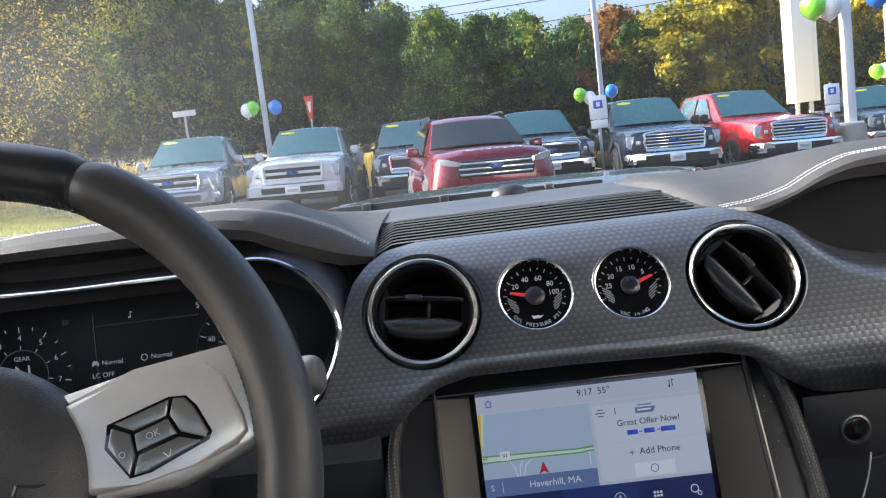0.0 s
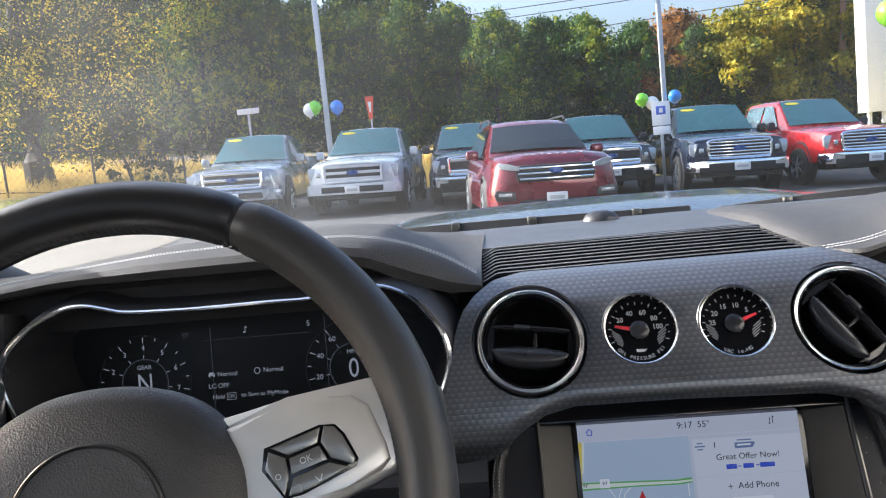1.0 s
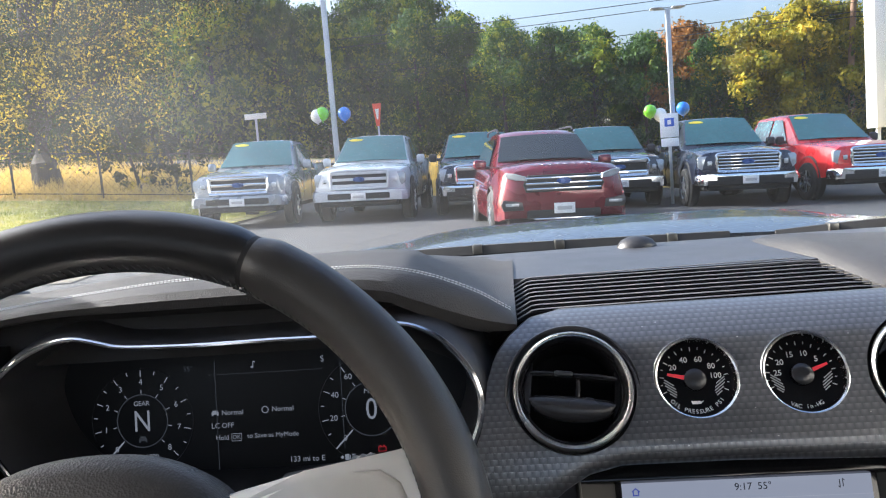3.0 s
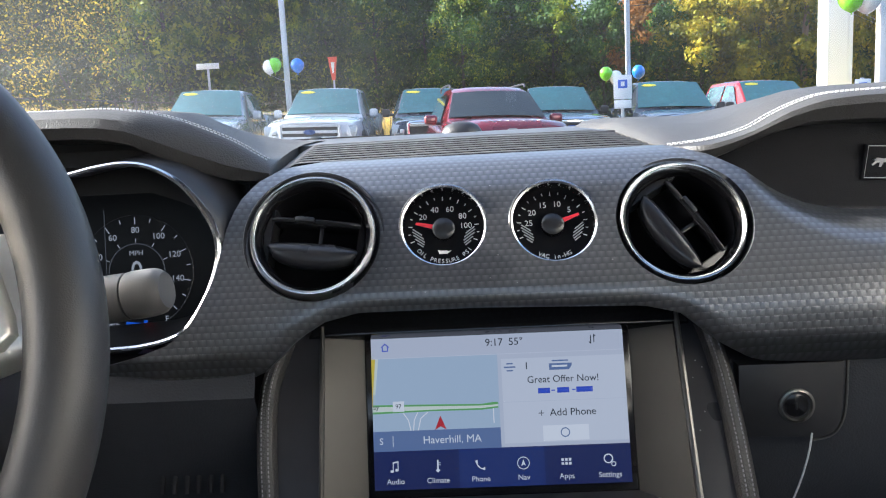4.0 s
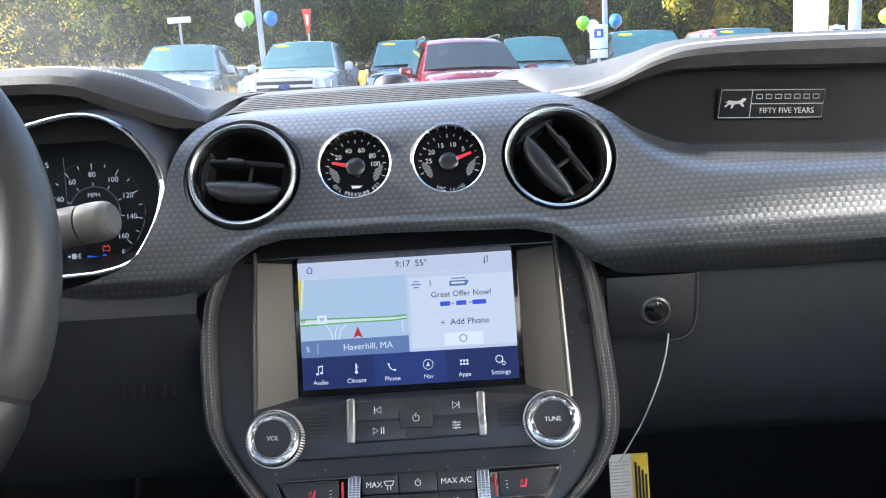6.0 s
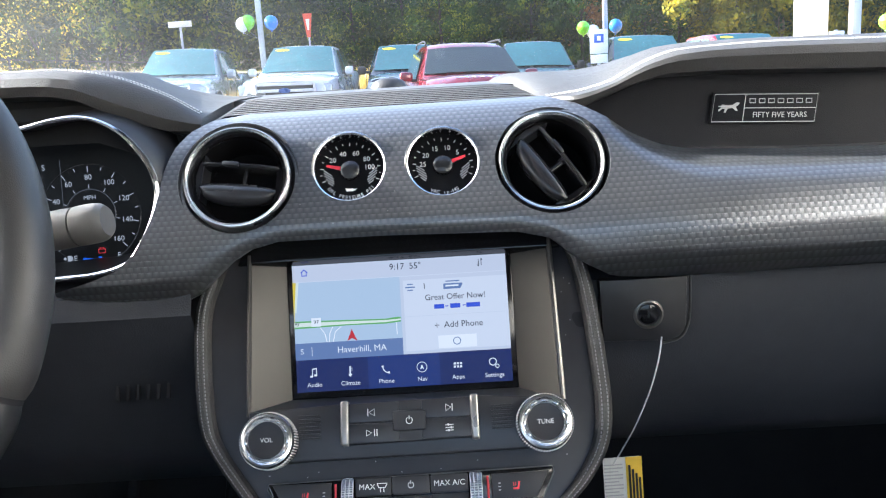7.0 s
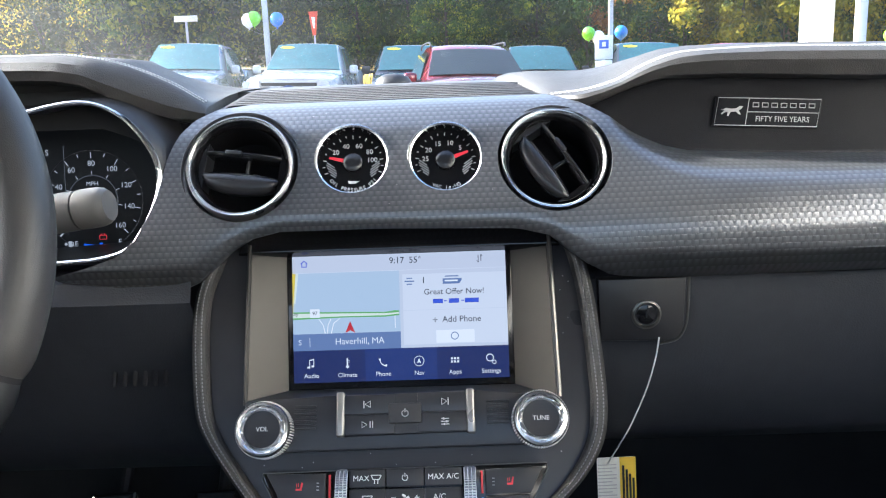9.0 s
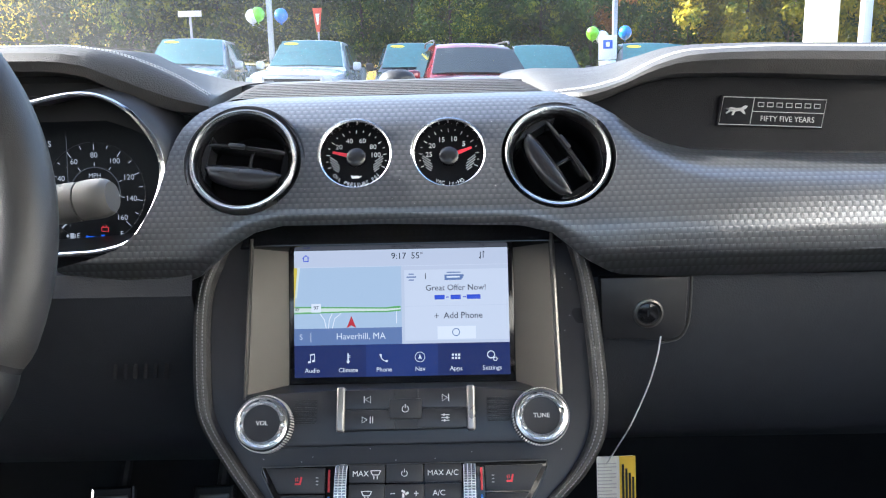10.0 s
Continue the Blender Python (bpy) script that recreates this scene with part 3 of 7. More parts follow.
PCREST = ((0.128, 1.0190), (0.155, 1.0215), (0.170, 1.0245), (0.185, 1.029), (0.209, 1.0415), (0.232, 1.0485), (0.256, 1.0510), (0.32, 1.0515), (0.41, 1.049), (0.55, 1.046), (0.80, 1.036))
PLIP = ((0.128, 1.0165), (0.142, 1.0110), (0.150, 1.0090), (0.165, 1.0135), (0.184, 1.0210), (0.198, 1.0265), (0.224, 1.0325), (0.270, 1.0325), (0.39, 1.027), (0.80, 1.018))
PRISE = ((0.0, 0.0), (0.006, 0.0055), (0.014, 0.0100), (0.04, 0.0140), (0.07, 0.0172), (0.10, 0.018))


def hood_foot(y):
    """Where the passenger's hood meets the dash top."""
    return 0.1277 - 0.15 * (y - 0.044)


def passenger_hood():
    xs = [0.1277 + d for d in (0, 0.003, 0.006, 0.010, 0.014, 0.020, 0.027, 0.034, 0.041, 0.048, 0.056, 0.064, 0.072, 0.08, 0.088, 0.096, 0.106, 0.118, 0.132, 0.148)] + [0.292 + 0.02 * i for i in range(26)]
    rows = []
    for x in xs:
        c, l = along(PCREST, x), along(PLIP, x)
        u = x - 0.1277
        k, g = max(0.0, 1 - u / 0.1), 0.022 * max(0.0, 1 - u / 0.022)
        back = 0.335 - 0.06 * (x / 0.78) ** 2

        def at(y, share, full):
            """A point of the crown: rising from the foot, then as high as the roll."""
            w = min(1.0, u / share)
            low = 1.0196 + 0.1143 * (min(y, 0.17) - 0.05) + along(PRISE, u) * min(1.0, 0.35 + y * 4) - 0.0015 * (u == 0)
            return (x + (hood_foot(y) - 0.1277) * k, y, low * (1 - w) + full * w)
        rows.append([(at(back, 0.1, 0)[0], back, 1.0255), at(back - 0.06, 0.1, 1.030 + 0.3 * (c - 1.03)), at(0.17, 0.1, c * 0.8 + 0.2 * 1.03 + 0.004), at(0.10, 0.09, c + 0.006), at(0.07, 0.05, c + 0.004), (x, 0.044, c + 0.0005), (x, 0.030 + 0.5 * g, c - 0.001),
                     (x, 0.021 + g, c * 0.8 + l * 0.2), (x, 0.019 + g, c * 0.5 + l * 0.5), (x, 0.024 + g, l - 0.001), (x, 0.034 + g, l - 0.003), (x, 0.06, l - 0.006)])
    rows.insert(0, [(x + 0.001, y, min(z - 0.004, 1.008)) for x, y, z in rows[0]])
    hood = part("passenger_hood", loft(rows), LEATHER, dash, "stitched black leather hood before the passenger")
    for d, rise in ((0.037, 0.0004), (0.044, 0.0010)):
        path = smooth_line([(x, d, along(PCREST, x) + rise) for x in [0.130, 0.142, 0.155, 0.17, 0.185, 0.2, 0.215, 0.232, 0.25, 0.28, 0.32, 0.41, 0.55, 0.72]], 170)
        bm = join(*[tube([path[i], path[i].lerp(path[i + 1], 0.68)], 0.00045, 4) for i in range(len(path) - 1)])
        part("stitching", bm, THREAD, hood, "pale seam stitching")
    rows = []
    for x in [0.160 + 0.0125 * i for i in range(50)]:
        lo, hi = along(TOP, x) - 0.004, along(PLIP, x) + 0.004
        rows.append([(x, 0.030 + 0.016 * w, lo + (hi - lo) * w) for w in (0, 0.33, 0.67, 1)])
    part("recess_panel", loft(rows), RECESS, dash, "grained black panel behind the plaque")


def recess_edge():
    """Dark gap between the recess and the trim band below it, and the trim's highlight added as a thin rod."""
    line = [(x, 0.0275, along(TOP, x) - 0.0005) for x in [0.162 + 0.012 * i for i in range(48)]]
    part("recess_gap", tube(line, 0.0016, 6), DEEP, dash, "dark gap along the recess")
    # The highlight on the trim's edge is added as a paler rod.
    part("recess_highlight", tube([(x, y - 0.0022, z - 0.0012) for x, y, z in line], 0.0006, 6), DARK_SILVER, dash, "thin rod added as the highlight along the trim")


def plaque():
    m = plane_of((0.3085, 0.0365, 0.9985), (1, 0.0, -0.055), (0.02, 0.10, 1))
    pl = part("plaque", moved(prism([(-0.0455, -0.0125), (0.0425, -0.0125), (0.0455, 0.0125), (-0.0425, 0.0125)], -0.001, 0.0018, 0.0008), m), RECESS, dash, "black plaque with silver frame and lettering")

    def q(x, y, dz=0.0024):
        return m @ Matrix.Translation((x, y, dz))
    ring = [(-0.0435, -0.0112), (0.0412, -0.0112), (0.0438, 0.0112), (-0.0408, 0.0112)]
    part("border", moved(tube([(x, y, 0.002) for x, y in ring], 0.0004, 6, closed=True), m), PLAQUE_SILVER, pl)
    part("divider", moved(join(tube([(-0.0178, -0.0112, 0.002), (-0.0155, 0.0112, 0.002)], 0.00035, 6), tube([(-0.0165, 0.0, 0.002), (0.0425, 0.0, 0.002)], 0.00035, 6)), m), PLAQUE_SILVER, pl)
    # a running shape in plain outline
    blob = [(-0.0095, 0.0005), (-0.006, 0.0030), (-0.001, 0.0022), (0.004, 0.0026), (0.0075, 0.0052), (0.0105, 0.0046), (0.0088, 0.0022), (0.0066, 0.0006), (0.0085, -0.0036), (0.0068, -0.0034), (0.0038, -0.0006), (-0.0012, -0.0012), (-0.0030, -0.0052), (-0.0046, -0.0050), (-0.0036, -0.0014), (-0.0062, -0.0012), (-0.0094, -0.0040), (-0.0104, -0.0030), (-0.0072, 0.0004), (-0.0105, 0.0016)]
    part("emblem", moved(prism([(x * 0.86, y * 0.8) for x, y in blob], 0, 0.0006), q(-0.0295, 0.0005, 0.002)), PLAQUE_SILVER, pl)
    for i in range(7):
        part("bar", moved(tube([(-0.0024, -0.0016, 0), (0.0024, -0.0016, 0), (0.0024, 0.0016, 0), (-0.0024, 0.0016, 0)], 0.00045, 5, closed=True), q(-0.0098 + 0.0077 * i, 0.0058, 0.002)), PLAQUE_SILVER, pl)
    lettering("FIFTY FIVE YEARS", 0.0064, PLAQUE_SILVER, pl, q(0.0125, -0.0058) @ Matrix.Diagonal((0.92, 1, 1, 1)))


def knee_panels():
    rows = []
    for x in [-0.76 + 0.04 * i for i in range(16)]:
        rows.append([(x, -0.005, 0.895), (x, -0.035, 0.888), (x, -0.042, 0.872), (x, -0.030, 0.84), (x, -0.006, 0.79), (x, 0.03, 0.73), (x, 0.09, 0.67), (x, 0.2, 0.62), (x, 0.34, 0.60)])
    knee = part("knee_panel", loft(rows), LOWER, dash, "black panel below the steering column")
    for i in range(6):
        x = -0.238 + 0.0085 * i
        part("slot", moved(rbox(0.0035, 0.020, 0.003, 0.0012), plane_of((x, -0.0145, 0.805), (1, 0, 0), (0.0, 0.43, 0.9))), DEEP, knee)


trim_items = (dash_top, defroster, driver_hood, passenger_hood, recess_edge, plaque, knee_panels)
for make in trim_items:
    make()


# ---------- round vents ----------
VANE_BLACK = surface("vane_black", (0.022, 0.022, 0.024), 0.24, var=0.1, rough_var=0.05)


def air_vent(x, y, z, turn):
    ob = root("air_vent", (x, y, z), "round black air vent with a chrome ring and two tilted vanes", "air vent", "round dashboard vents")
    m = facing(x, y, z)
    part("surround", lathe([(0.0480, -0.004), (0.0478, -0.0006), (0.0470, 0.0006), (0.0460, 0.0000), (0.0450, -0.0025), (0.0436, -0.0045), (0.0425, -0.005), (0.042, -0.02)], 64), SATIN, ob, "dark outer collar", m=m)
    part("ring", lathe([(0.0416, -0.012), (0.0419, 0.0035), (0.0415, 0.0060), (0.0406, 0.0073), (0.0397, 0.0070), (0.0391, 0.0061), (0.0385, 0.0063), (0.0379, 0.0056), (0.0375, 0.0035)], 72), BEZEL, ob, "chrome ring", m=m)
    part("flange", lathe([(0.0378, 0.0048), (0.0371, 0.0038), (0.0360, 0.0022), (0.0350, 0.0004), (0.0346, -0.002)], 64), GLOSS_BLACK, ob, "dark sloping flange", m=m)
    # The barrel's inner shade comes from its near-black colour.
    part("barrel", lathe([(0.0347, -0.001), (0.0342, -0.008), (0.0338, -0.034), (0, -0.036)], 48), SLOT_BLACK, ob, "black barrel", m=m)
    mm = m @ Matrix.Rotation(radians(turn), 4, "Z")
    for h, tall, thin, deep in ((0.0112, 0.0024, 0.0020, 0.016), (-0.0080, 0.0092, 0.0018, 0.012)):
        # a lens-shaped blade: thick in the middle, thin at its ends
        half = 0.0302
        rows = []
        for k in range(17):
            u = -half + 2 * half * k / 16
            e = math.sqrt(max(0.0, 1 - (u / half) ** 2))
            b, sag = thin + (tall - thin) * e, (0.004 * e if h < 0 else 0.0)
            rows.append([(u, h - sag + b * math.sin(t), -0.004 + (0.0035 + 0.0035 * e if math.cos(t) > 0 else deep) * math.cos(t)) for t in (2 * math.pi * q / 14 for q in range(14))])
        part("vane", loft(rows, closed=True, cap=True), VANE_BLACK, ob, m=mm, smooth=50)
    part("vane_link", rbox(0.0030, 0.014, 0.004, 0.001, at=(0.004, 0.0015, -0.006)), VANE_BLACK, ob, m=mm)
    part("thumb_tab", rbox(0.013, 0.0034, 0.006, 0.0012, at=(-0.007, 0.0112, 0.0020)), SATIN, ob, m=mm)
    for s in (-1, 1):
        cheek = [(s * 0.0288, -0.0185), (s * 0.0288, 0.0185)] + [(s * 0.0344 * math.cos(a), 0.0344 * math.sin(a)) for a in (0.57, 0.28, 0, -0.28, -0.57)]
        part("cheek", prism(cheek, -0.020, -0.0020, 0.0006), SATIN if s < 0 else GLOSS_BLACK, ob, m=mm)


for v in VENTS:
    air_vent(*v)


# ---------- auxiliary gauges ----------
def gauge(at, numbers, needle, words, label, oil):
    ob = root("gauge", at, label, "gauge", "auxiliary dashboard gauges")
    m = facing(*at)
    part("surround", lathe([(0.0342, -0.003), (0.0336, 0.0), (0.0322, 0.0026), (0.0306, 0.0016), (0.0296, 0.0)], 56), GLOSS_BLACK, ob, "dark outer ring", m=m)
    part("bezel", lathe([(0.0303, 0.0030), (0.0301, 0.0062), (0.0296, 0.0069), (0.0284, 0.0071), (0.0272, 0.0064), (0.0266, -0.004)], 56), BEZEL, ob, "chrome bezel", m=m)
    dial = part("dial", lathe([(0, -0.0035), (0.0245, -0.0035), (0.0270, -0.002)], 48), SLOT_BLACK, ob, "matt black dial", m=m)
    m = m @ Matrix.Diagonal((1.08, 1.08, 1, 1))
    ticks = []
    for i in range(17):
        a = radians(200 - 220 * i / 16)
        ln = 0.0026 if i % 2 == 0 else 0.0014
        ticks.append(moved(rbox(ln, 0.00042, 0.0003, 0), Matrix.Rotation(a, 4, "Z") @ Matrix.Translation((0.0222 - ln / 2, 0, -0.0030))))
    part("ticks", join(*ticks), PRINT, dial, m=m)
    for text, x, y in numbers:
        lettering(text, 0.0052, PRINT, dial, m @ Matrix.Translation((x, y, -0.0031)), "numeral")
    for s in (-1, 1):
        bars = []
        for i, w in enumerate((0.0070, 0.0086, 0.0086, 0.0070, 0.0045)):
            bars.append(moved(rbox(w, 0.0007, 0.0003, 0), Matrix.Translation((s * (0.0165 - 0.0004 * i), -0.0008 - 0.0021 * i, -0.0030)) @ Matrix.Rotation(s * radians(36), 4, "Z")))
        part("hatching", join(*bars), DIM_PRINT, dial, m=m)
    k = len(words)
    for i, ch in enumerate(words):
        if ch != " ":
            a = radians((-90 + (i - (k - 1) / 2) * (6.6 if oil else 6.6)))
            lettering(ch, 0.0038, PRINT, dial, m @ Matrix.Translation((0.0206 * math.cos(a), 0.0206 * math.sin(a), -0.0029)) @ Matrix.Rotation(a + math.pi / 2, 4, "Z"))
    if oil:
        can = [(-0.0034, -0.0008), (0.0018, -0.0008), (0.0044, 0.0012), (0.0024, 0.0006), (0.0014, 0.0012), (-0.0022, 0.0012), (-0.0042, 0.0016), (-0.0036, 0.0004)]
        part("oil_symbol", moved(prism(can, 0, 0.0003), Matrix.Translation((0, -0.0148, -0.0032))), PRINT, dial, m=m)
    part("needle", moved(prism([(0.0, -0.0017), (0.0178, -0.0008), (0.0178, 0.0008), (0.0, 0.0017)], 0, 0.0008), Matrix.Translation((0, 0, -0.0012)) @ Matrix.Rotation(radians(needle), 4, "Z")), NEEDLE, ob, "red needle", m=m)
    part("needle_cap", lathe([(0, 0.0022), (0.005, 0.0020), (0.0070, 0.0006), (0.0074, -0.003)], 24), VANE_BLACK, ob, "satin black cap", m=m)


gauge(GAUGES[0], (("20", -0.0128, 0.0090), ("40", -0.0052, 0.0135), ("60", 0.0044, 0.0135), ("80", 0.0122, 0.0086), ("100", 0.0140, 0.0022)), 166, "OIL PRESSURE PSI", "round oil pressure gauge, black dial in a chrome bezel", True)
gauge(GAUGES[1], (("25", -0.0146, 0.0020), ("20", -0.0122, 0.0088), ("15", -0.0052, 0.0135), ("10", 0.0038, 0.0138), ("5", 0.0112, 0.0098)), 20, "VAC in-HG", "round vacuum gauge, black dial in a chrome bezel", False)


# ---------- instrument cluster ----------
RING = ((-0.545, 0.938), (-0.558, 0.968), (-0.557, 0.986), (-0.550, 1.0), (-0.527, 1.018), (-0.503, 1.028), (-0.484, 1.030), (-0.465, 1.026), (-0.448, 1.022), (-0.415, 1.0205), (-0.385, 1.020), (-0.331, 1.0205), (-0.290, 1.0205), (-0.265, 1.025), (-0.245, 1.027), (-0.227, 1.024), (-0.209, 1.014), (-0.193, 1.0), (-0.183, 0.983), (-0.180, 0.964), (-0.186, 0.943), (-0.198, 0.923), (-0.213, 0.911), (-0.235, 0.905), (-0.262, 0.903), (-0.36, 0.900), (-0.46, 0.902), (-0.515, 0.912))
LIT = glow("lit_white", (0.80, 0.83, 0.88), 0.6)
LIT_DIM = glow("lit_grey", (0.5, 0.53, 0.58), 0.16)
LIT_RED = glow("lit_red", (0.9, 0.05, 0.06), 0.8)
LIT_BLUE = glow("lit_blue", (0.03, 0.16, 0.9), 0.9)
DISPLAY_DARK = glow("display_backlight", (0.045, 0.050, 0.056), 0.06)
DISPLAY_DARK.node_tree.nodes["Principled BSDF"].inputs["Base Color"].default_value = (0.009, 0.009, 0.009, 1)
DISPLAY_DARK.node_tree.nodes["Principled BSDF"].inputs["Roughness"].default_value = 0.45
DISPLAY = plane_of((-0.3814, 0.0790, 0.9381), (1, 0, 0), (0, 0.15, 0.989)) @ Matrix.Scale(1.0256, 4)
cluster = root("instrument_cluster", (-0.37, 0.03, 0.94), "dark digital instrument cluster framed by a thin chrome line", "instrument cluster")


def ring_y(z):
    return -0.007 + 0.12 * (z - 1.027)


def cluster_body():
    line = smooth_line([(x - (0.003 if x > -0.2 else 0), ring_y(z), z) for x, z in RING], 150, True)
    part("frame_line", tube(line, [0.0019 + 0.0009 * min(1.0, max(0.0, (p.x + 0.23) / 0.04)) for p in line], 8, closed=True, flat=1.0, up=(0, -1, 0.37)), CHROME, cluster, "thin chrome outline")
    mid = Vector((-0.37, 0, 0.962))

    def ringed(k, dy, low=1.0):
        """The outline shrunk or grown by k and set back; below the middle its height changes by a share only."""
        return [Vector((mid.x + (p.x - mid.x) * k, p.y + dy, mid.z + (p.z - mid.z) * (k if p.z > mid.z else 1 + (k - 1) * low))) for p in line]
    part("surround", loft([ringed(1.0, 0.001), ringed(1.012, -0.001), ringed(1.03, 0.002), ringed(1.06, 0.02), ringed(1.10, 0.05)], closed=True), BLACK, cluster, "satin black outer rim")
    part("bucket", loft([ringed(1.0, 0.001), ringed(0.985, 0.01, -0.4), ringed(0.955, 0.045, -0.4), ringed(0.92, 0.085, -0.4)], closed=True), BLACK, cluster, "black tapering wall round the display")
    part("display", rbox(0.37, 0.128, 0.004, 0.002, at=(0.004, 0.008, -0.0026)), DISPLAY_DARK, cluster, "unlit black display glass", m=DISPLAY)


def dial_face(cx, cy, numbers, start, sweep, ticks, needle, word, big, small):
    """One round dial drawn in light on the display."""
    face = part("dial", moved(lathe([(0.0215, 0.0002), (0.0220, 0.0004), (0.0225, 0.0002)], 48), DISPLAY @ Matrix.Translation((cx, cy, 0))), LIT_DIM, cluster, "dial drawn on the display")

    def at(r, a, z=0.0003):
        return DISPLAY @ Matrix.Translation((cx + r * math.cos(radians(a)), cy + r * math.sin(radians(a)), z))
    part("rim", moved(lathe([(0.0440, 0.0001), (0.0443, 0.0002), (0.0446, 0.0001)], 64, 2 * math.pi), DISPLAY @ Matrix.Translation((cx, cy, 0))), surface("dial_rim", (0.03, 0.03, 0.033), 0.3), face)
    bars = []
    for i in range(ticks + 1):
        a = start - sweep * i / ticks
        ln = 0.0055 if i % 2 == 0 else 0.003
        bars.append(moved(rbox(ln, 0.0007, 0.0002, 0), Matrix.Translation((cx, cy, 0.0003)) @ Matrix.Rotation(radians(a), 4, "Z") @ Matrix.Translation((0.0425 - ln / 2, 0, 0))))
        if i % 2 == 0:
            bars.append(moved(rbox(0.0035, 0.0006, 0.0002, 0), Matrix.Translation((cx, cy, 0.0003)) @ Matrix.Rotation(radians(a), 4, "Z") @ Matrix.Translation((0.0245, 0, 0))))
    part("ticks", moved(join(*bars), DISPLAY), LIT, face)
    for i, text in enumerate(numbers):
        a = start - sweep * i / (len(numbers) - 1)
        if text:
            lettering(text, 0.0068, LIT, face, at(0.0325, a), "numeral")
    part("pointer", moved(moved(rbox(0.020, 0.0013, 0.0003, 0), Matrix.Translation((cx, cy, 0.0004)) @ Matrix.Rotation(radians(needle), 4, "Z") @ Matrix.Translation((0.034, 0, 0))), DISPLAY), LIT, face, "lit white pointer")
    lettering(word, 0.0056, LIT, face, DISPLAY @ Matrix.Translation((cx, cy + 0.0145, 0.0003)))
    lettering(big, 0.0250, LIT, face, DISPLAY @ Matrix.Translation((cx, cy - 0.001, 0.0003)) @ Matrix.Diagonal((0.82, 1, 1, 1)))
    if small:
        lettering(small, 0.0056, LIT, face, DISPLAY @ Matrix.Translation((cx, cy - 0.030, 0.0003)))
    return face


def pictogram(shapes, material, parent, m, name="symbol"):
    """A flat sign made of bars (cx, cy, w, h, turn)."""
    bms = [moved(rbox(w, h, 0.00025, 0), Matrix.Translation((x, y, 0)) @ Matrix.Rotation(radians(a), 4, "Z")) for x, y, w, h, a in shapes]
    return part(name, moved(join(*bms), m), material, parent)


def circle_line(r, t, seg=28):
    return lathe([(r - t, 0.0), (r - t, 0.0003), (r, 0.0003), (r, 0.0)], seg)


def cluster_content():
    dial_face(-0.098, 0.001, ("0", "1", "2", "3", "4", "5", "6", "7", "8"), 225, 270, 16, 225, "GEAR", "N", "RPM x1000")
    pictogram([(0, 0, 0.007, 0.0022, 0), (0, 0.002, 0.005, 0.0014, 0), (-0.0028, -0.0016, 0.0014, 0.0016, 0), (0.0028, -0.0016, 0.0014, 0.0016, 0)], LIT_DIM, cluster, DISPLAY @ Matrix.Translation((-0.098, -0.0145, 0.0003)))
    dial_face(0.098, 0.001, ("0", "20", "40", "60", "80", "100", "120", "140", "160"), 225, 270, 16, 225, "MPH", "0", "")

    def d(x, y):
        return DISPLAY @ Matrix.Translation((x, y, 0.0003))
    lettering("Normal", 0.0060, LIT, cluster, d(-0.0195, 0.004))
    lettering("Normal", 0.0060, LIT, cluster, d(0.0235, 0.005))
    part("wheel_symbol", moved(circle_line(0.003, 0.0007), d(0.0085, 0.005)), LIT, cluster)
    pictogram([(0, 0, 0.006, 0.002, 0), (0, 0.0016, 0.0042, 0.0014, 0), (-0.0022, -0.0014, 0.0013, 0.0013, 0), (0.0022, -0.0014, 0.0013, 0.0013, 0)], LIT, cluster, d(-0.0345, 0.004))
    lettering("LC", 0.0064, LIT, cluster, d(-0.0345, -0.0065))
    lettering("OFF", 0.0060, LIT, cluster, d(-0.0240, -0.0065))
    lettering("Hold", 0.0056, LIT, cluster, d(-0.0292, -0.0165))
    lettering("OK", 0.0048, LIT, cluster, d(-0.0170, -0.0165))
    part("key_outline", moved(tube([(-0.0042, -0.003, 0), (0.0042, -0.003, 0), (0.0042, 0.003, 0), (-0.0042, 0.003, 0)], 0.00025, 4, closed=True), d(-0.0170, -0.0165)), LIT, cluster)
    lettering("to Save as MyMode", 0.0056, LIT, cluster, d(0.0140, -0.0160))
    lettering("133 mi to E", 0.0064, LIT, cluster, d(0.0420, -0.0370))
    lettering("S", 0.0072, LIT, cluster, d(0.0590, 0.0440))
    lettering("55°", 0.0060, LIT_DIM, cluster, d(-0.0560, 0.0420))
    pictogram([(0, 0, 0.0006, 0.005, 0), (-0.001, -0.0022, 0.002, 0.0014, 0), (0.001, 0.0022, 0.002, 0.0008, -20)], LIT, cluster, d(0.0, 0.0430), "note_symbol")
    pictogram([(0.0, 0.036, 0.098, 0.00035, 0), (-0.043, 0.0, 0.0006, 0.094, 0), (0.0640, 0.010, 0.0006, 0.080, 0)], LIT_DIM, cluster, d(0.01, 0), "divider")
    lettering("E", 0.0066, LIT, cluster, d(0.0810, -0.0375))
    lettering("F", 0.0066, LIT, cluster, d(0.1200, -0.0365))
    pictogram([(0, 0, 0.0034, 0.0048, 0), (0.0026, -0.0002, 0.0007, 0.0036, 0), (-0.0040, 0, 0.0022, 0.0022, 45)], LIT, cluster, d(0.0755, -0.0372), "pump_symbol")
    pictogram([(0.0, 0.0, 0.015, 0.0026, -8), (0.008, 0.0006, 0.003, 0.0042, 0)], LIT_BLUE, cluster, d(0.0950, -0.0395), "fuel_bar")
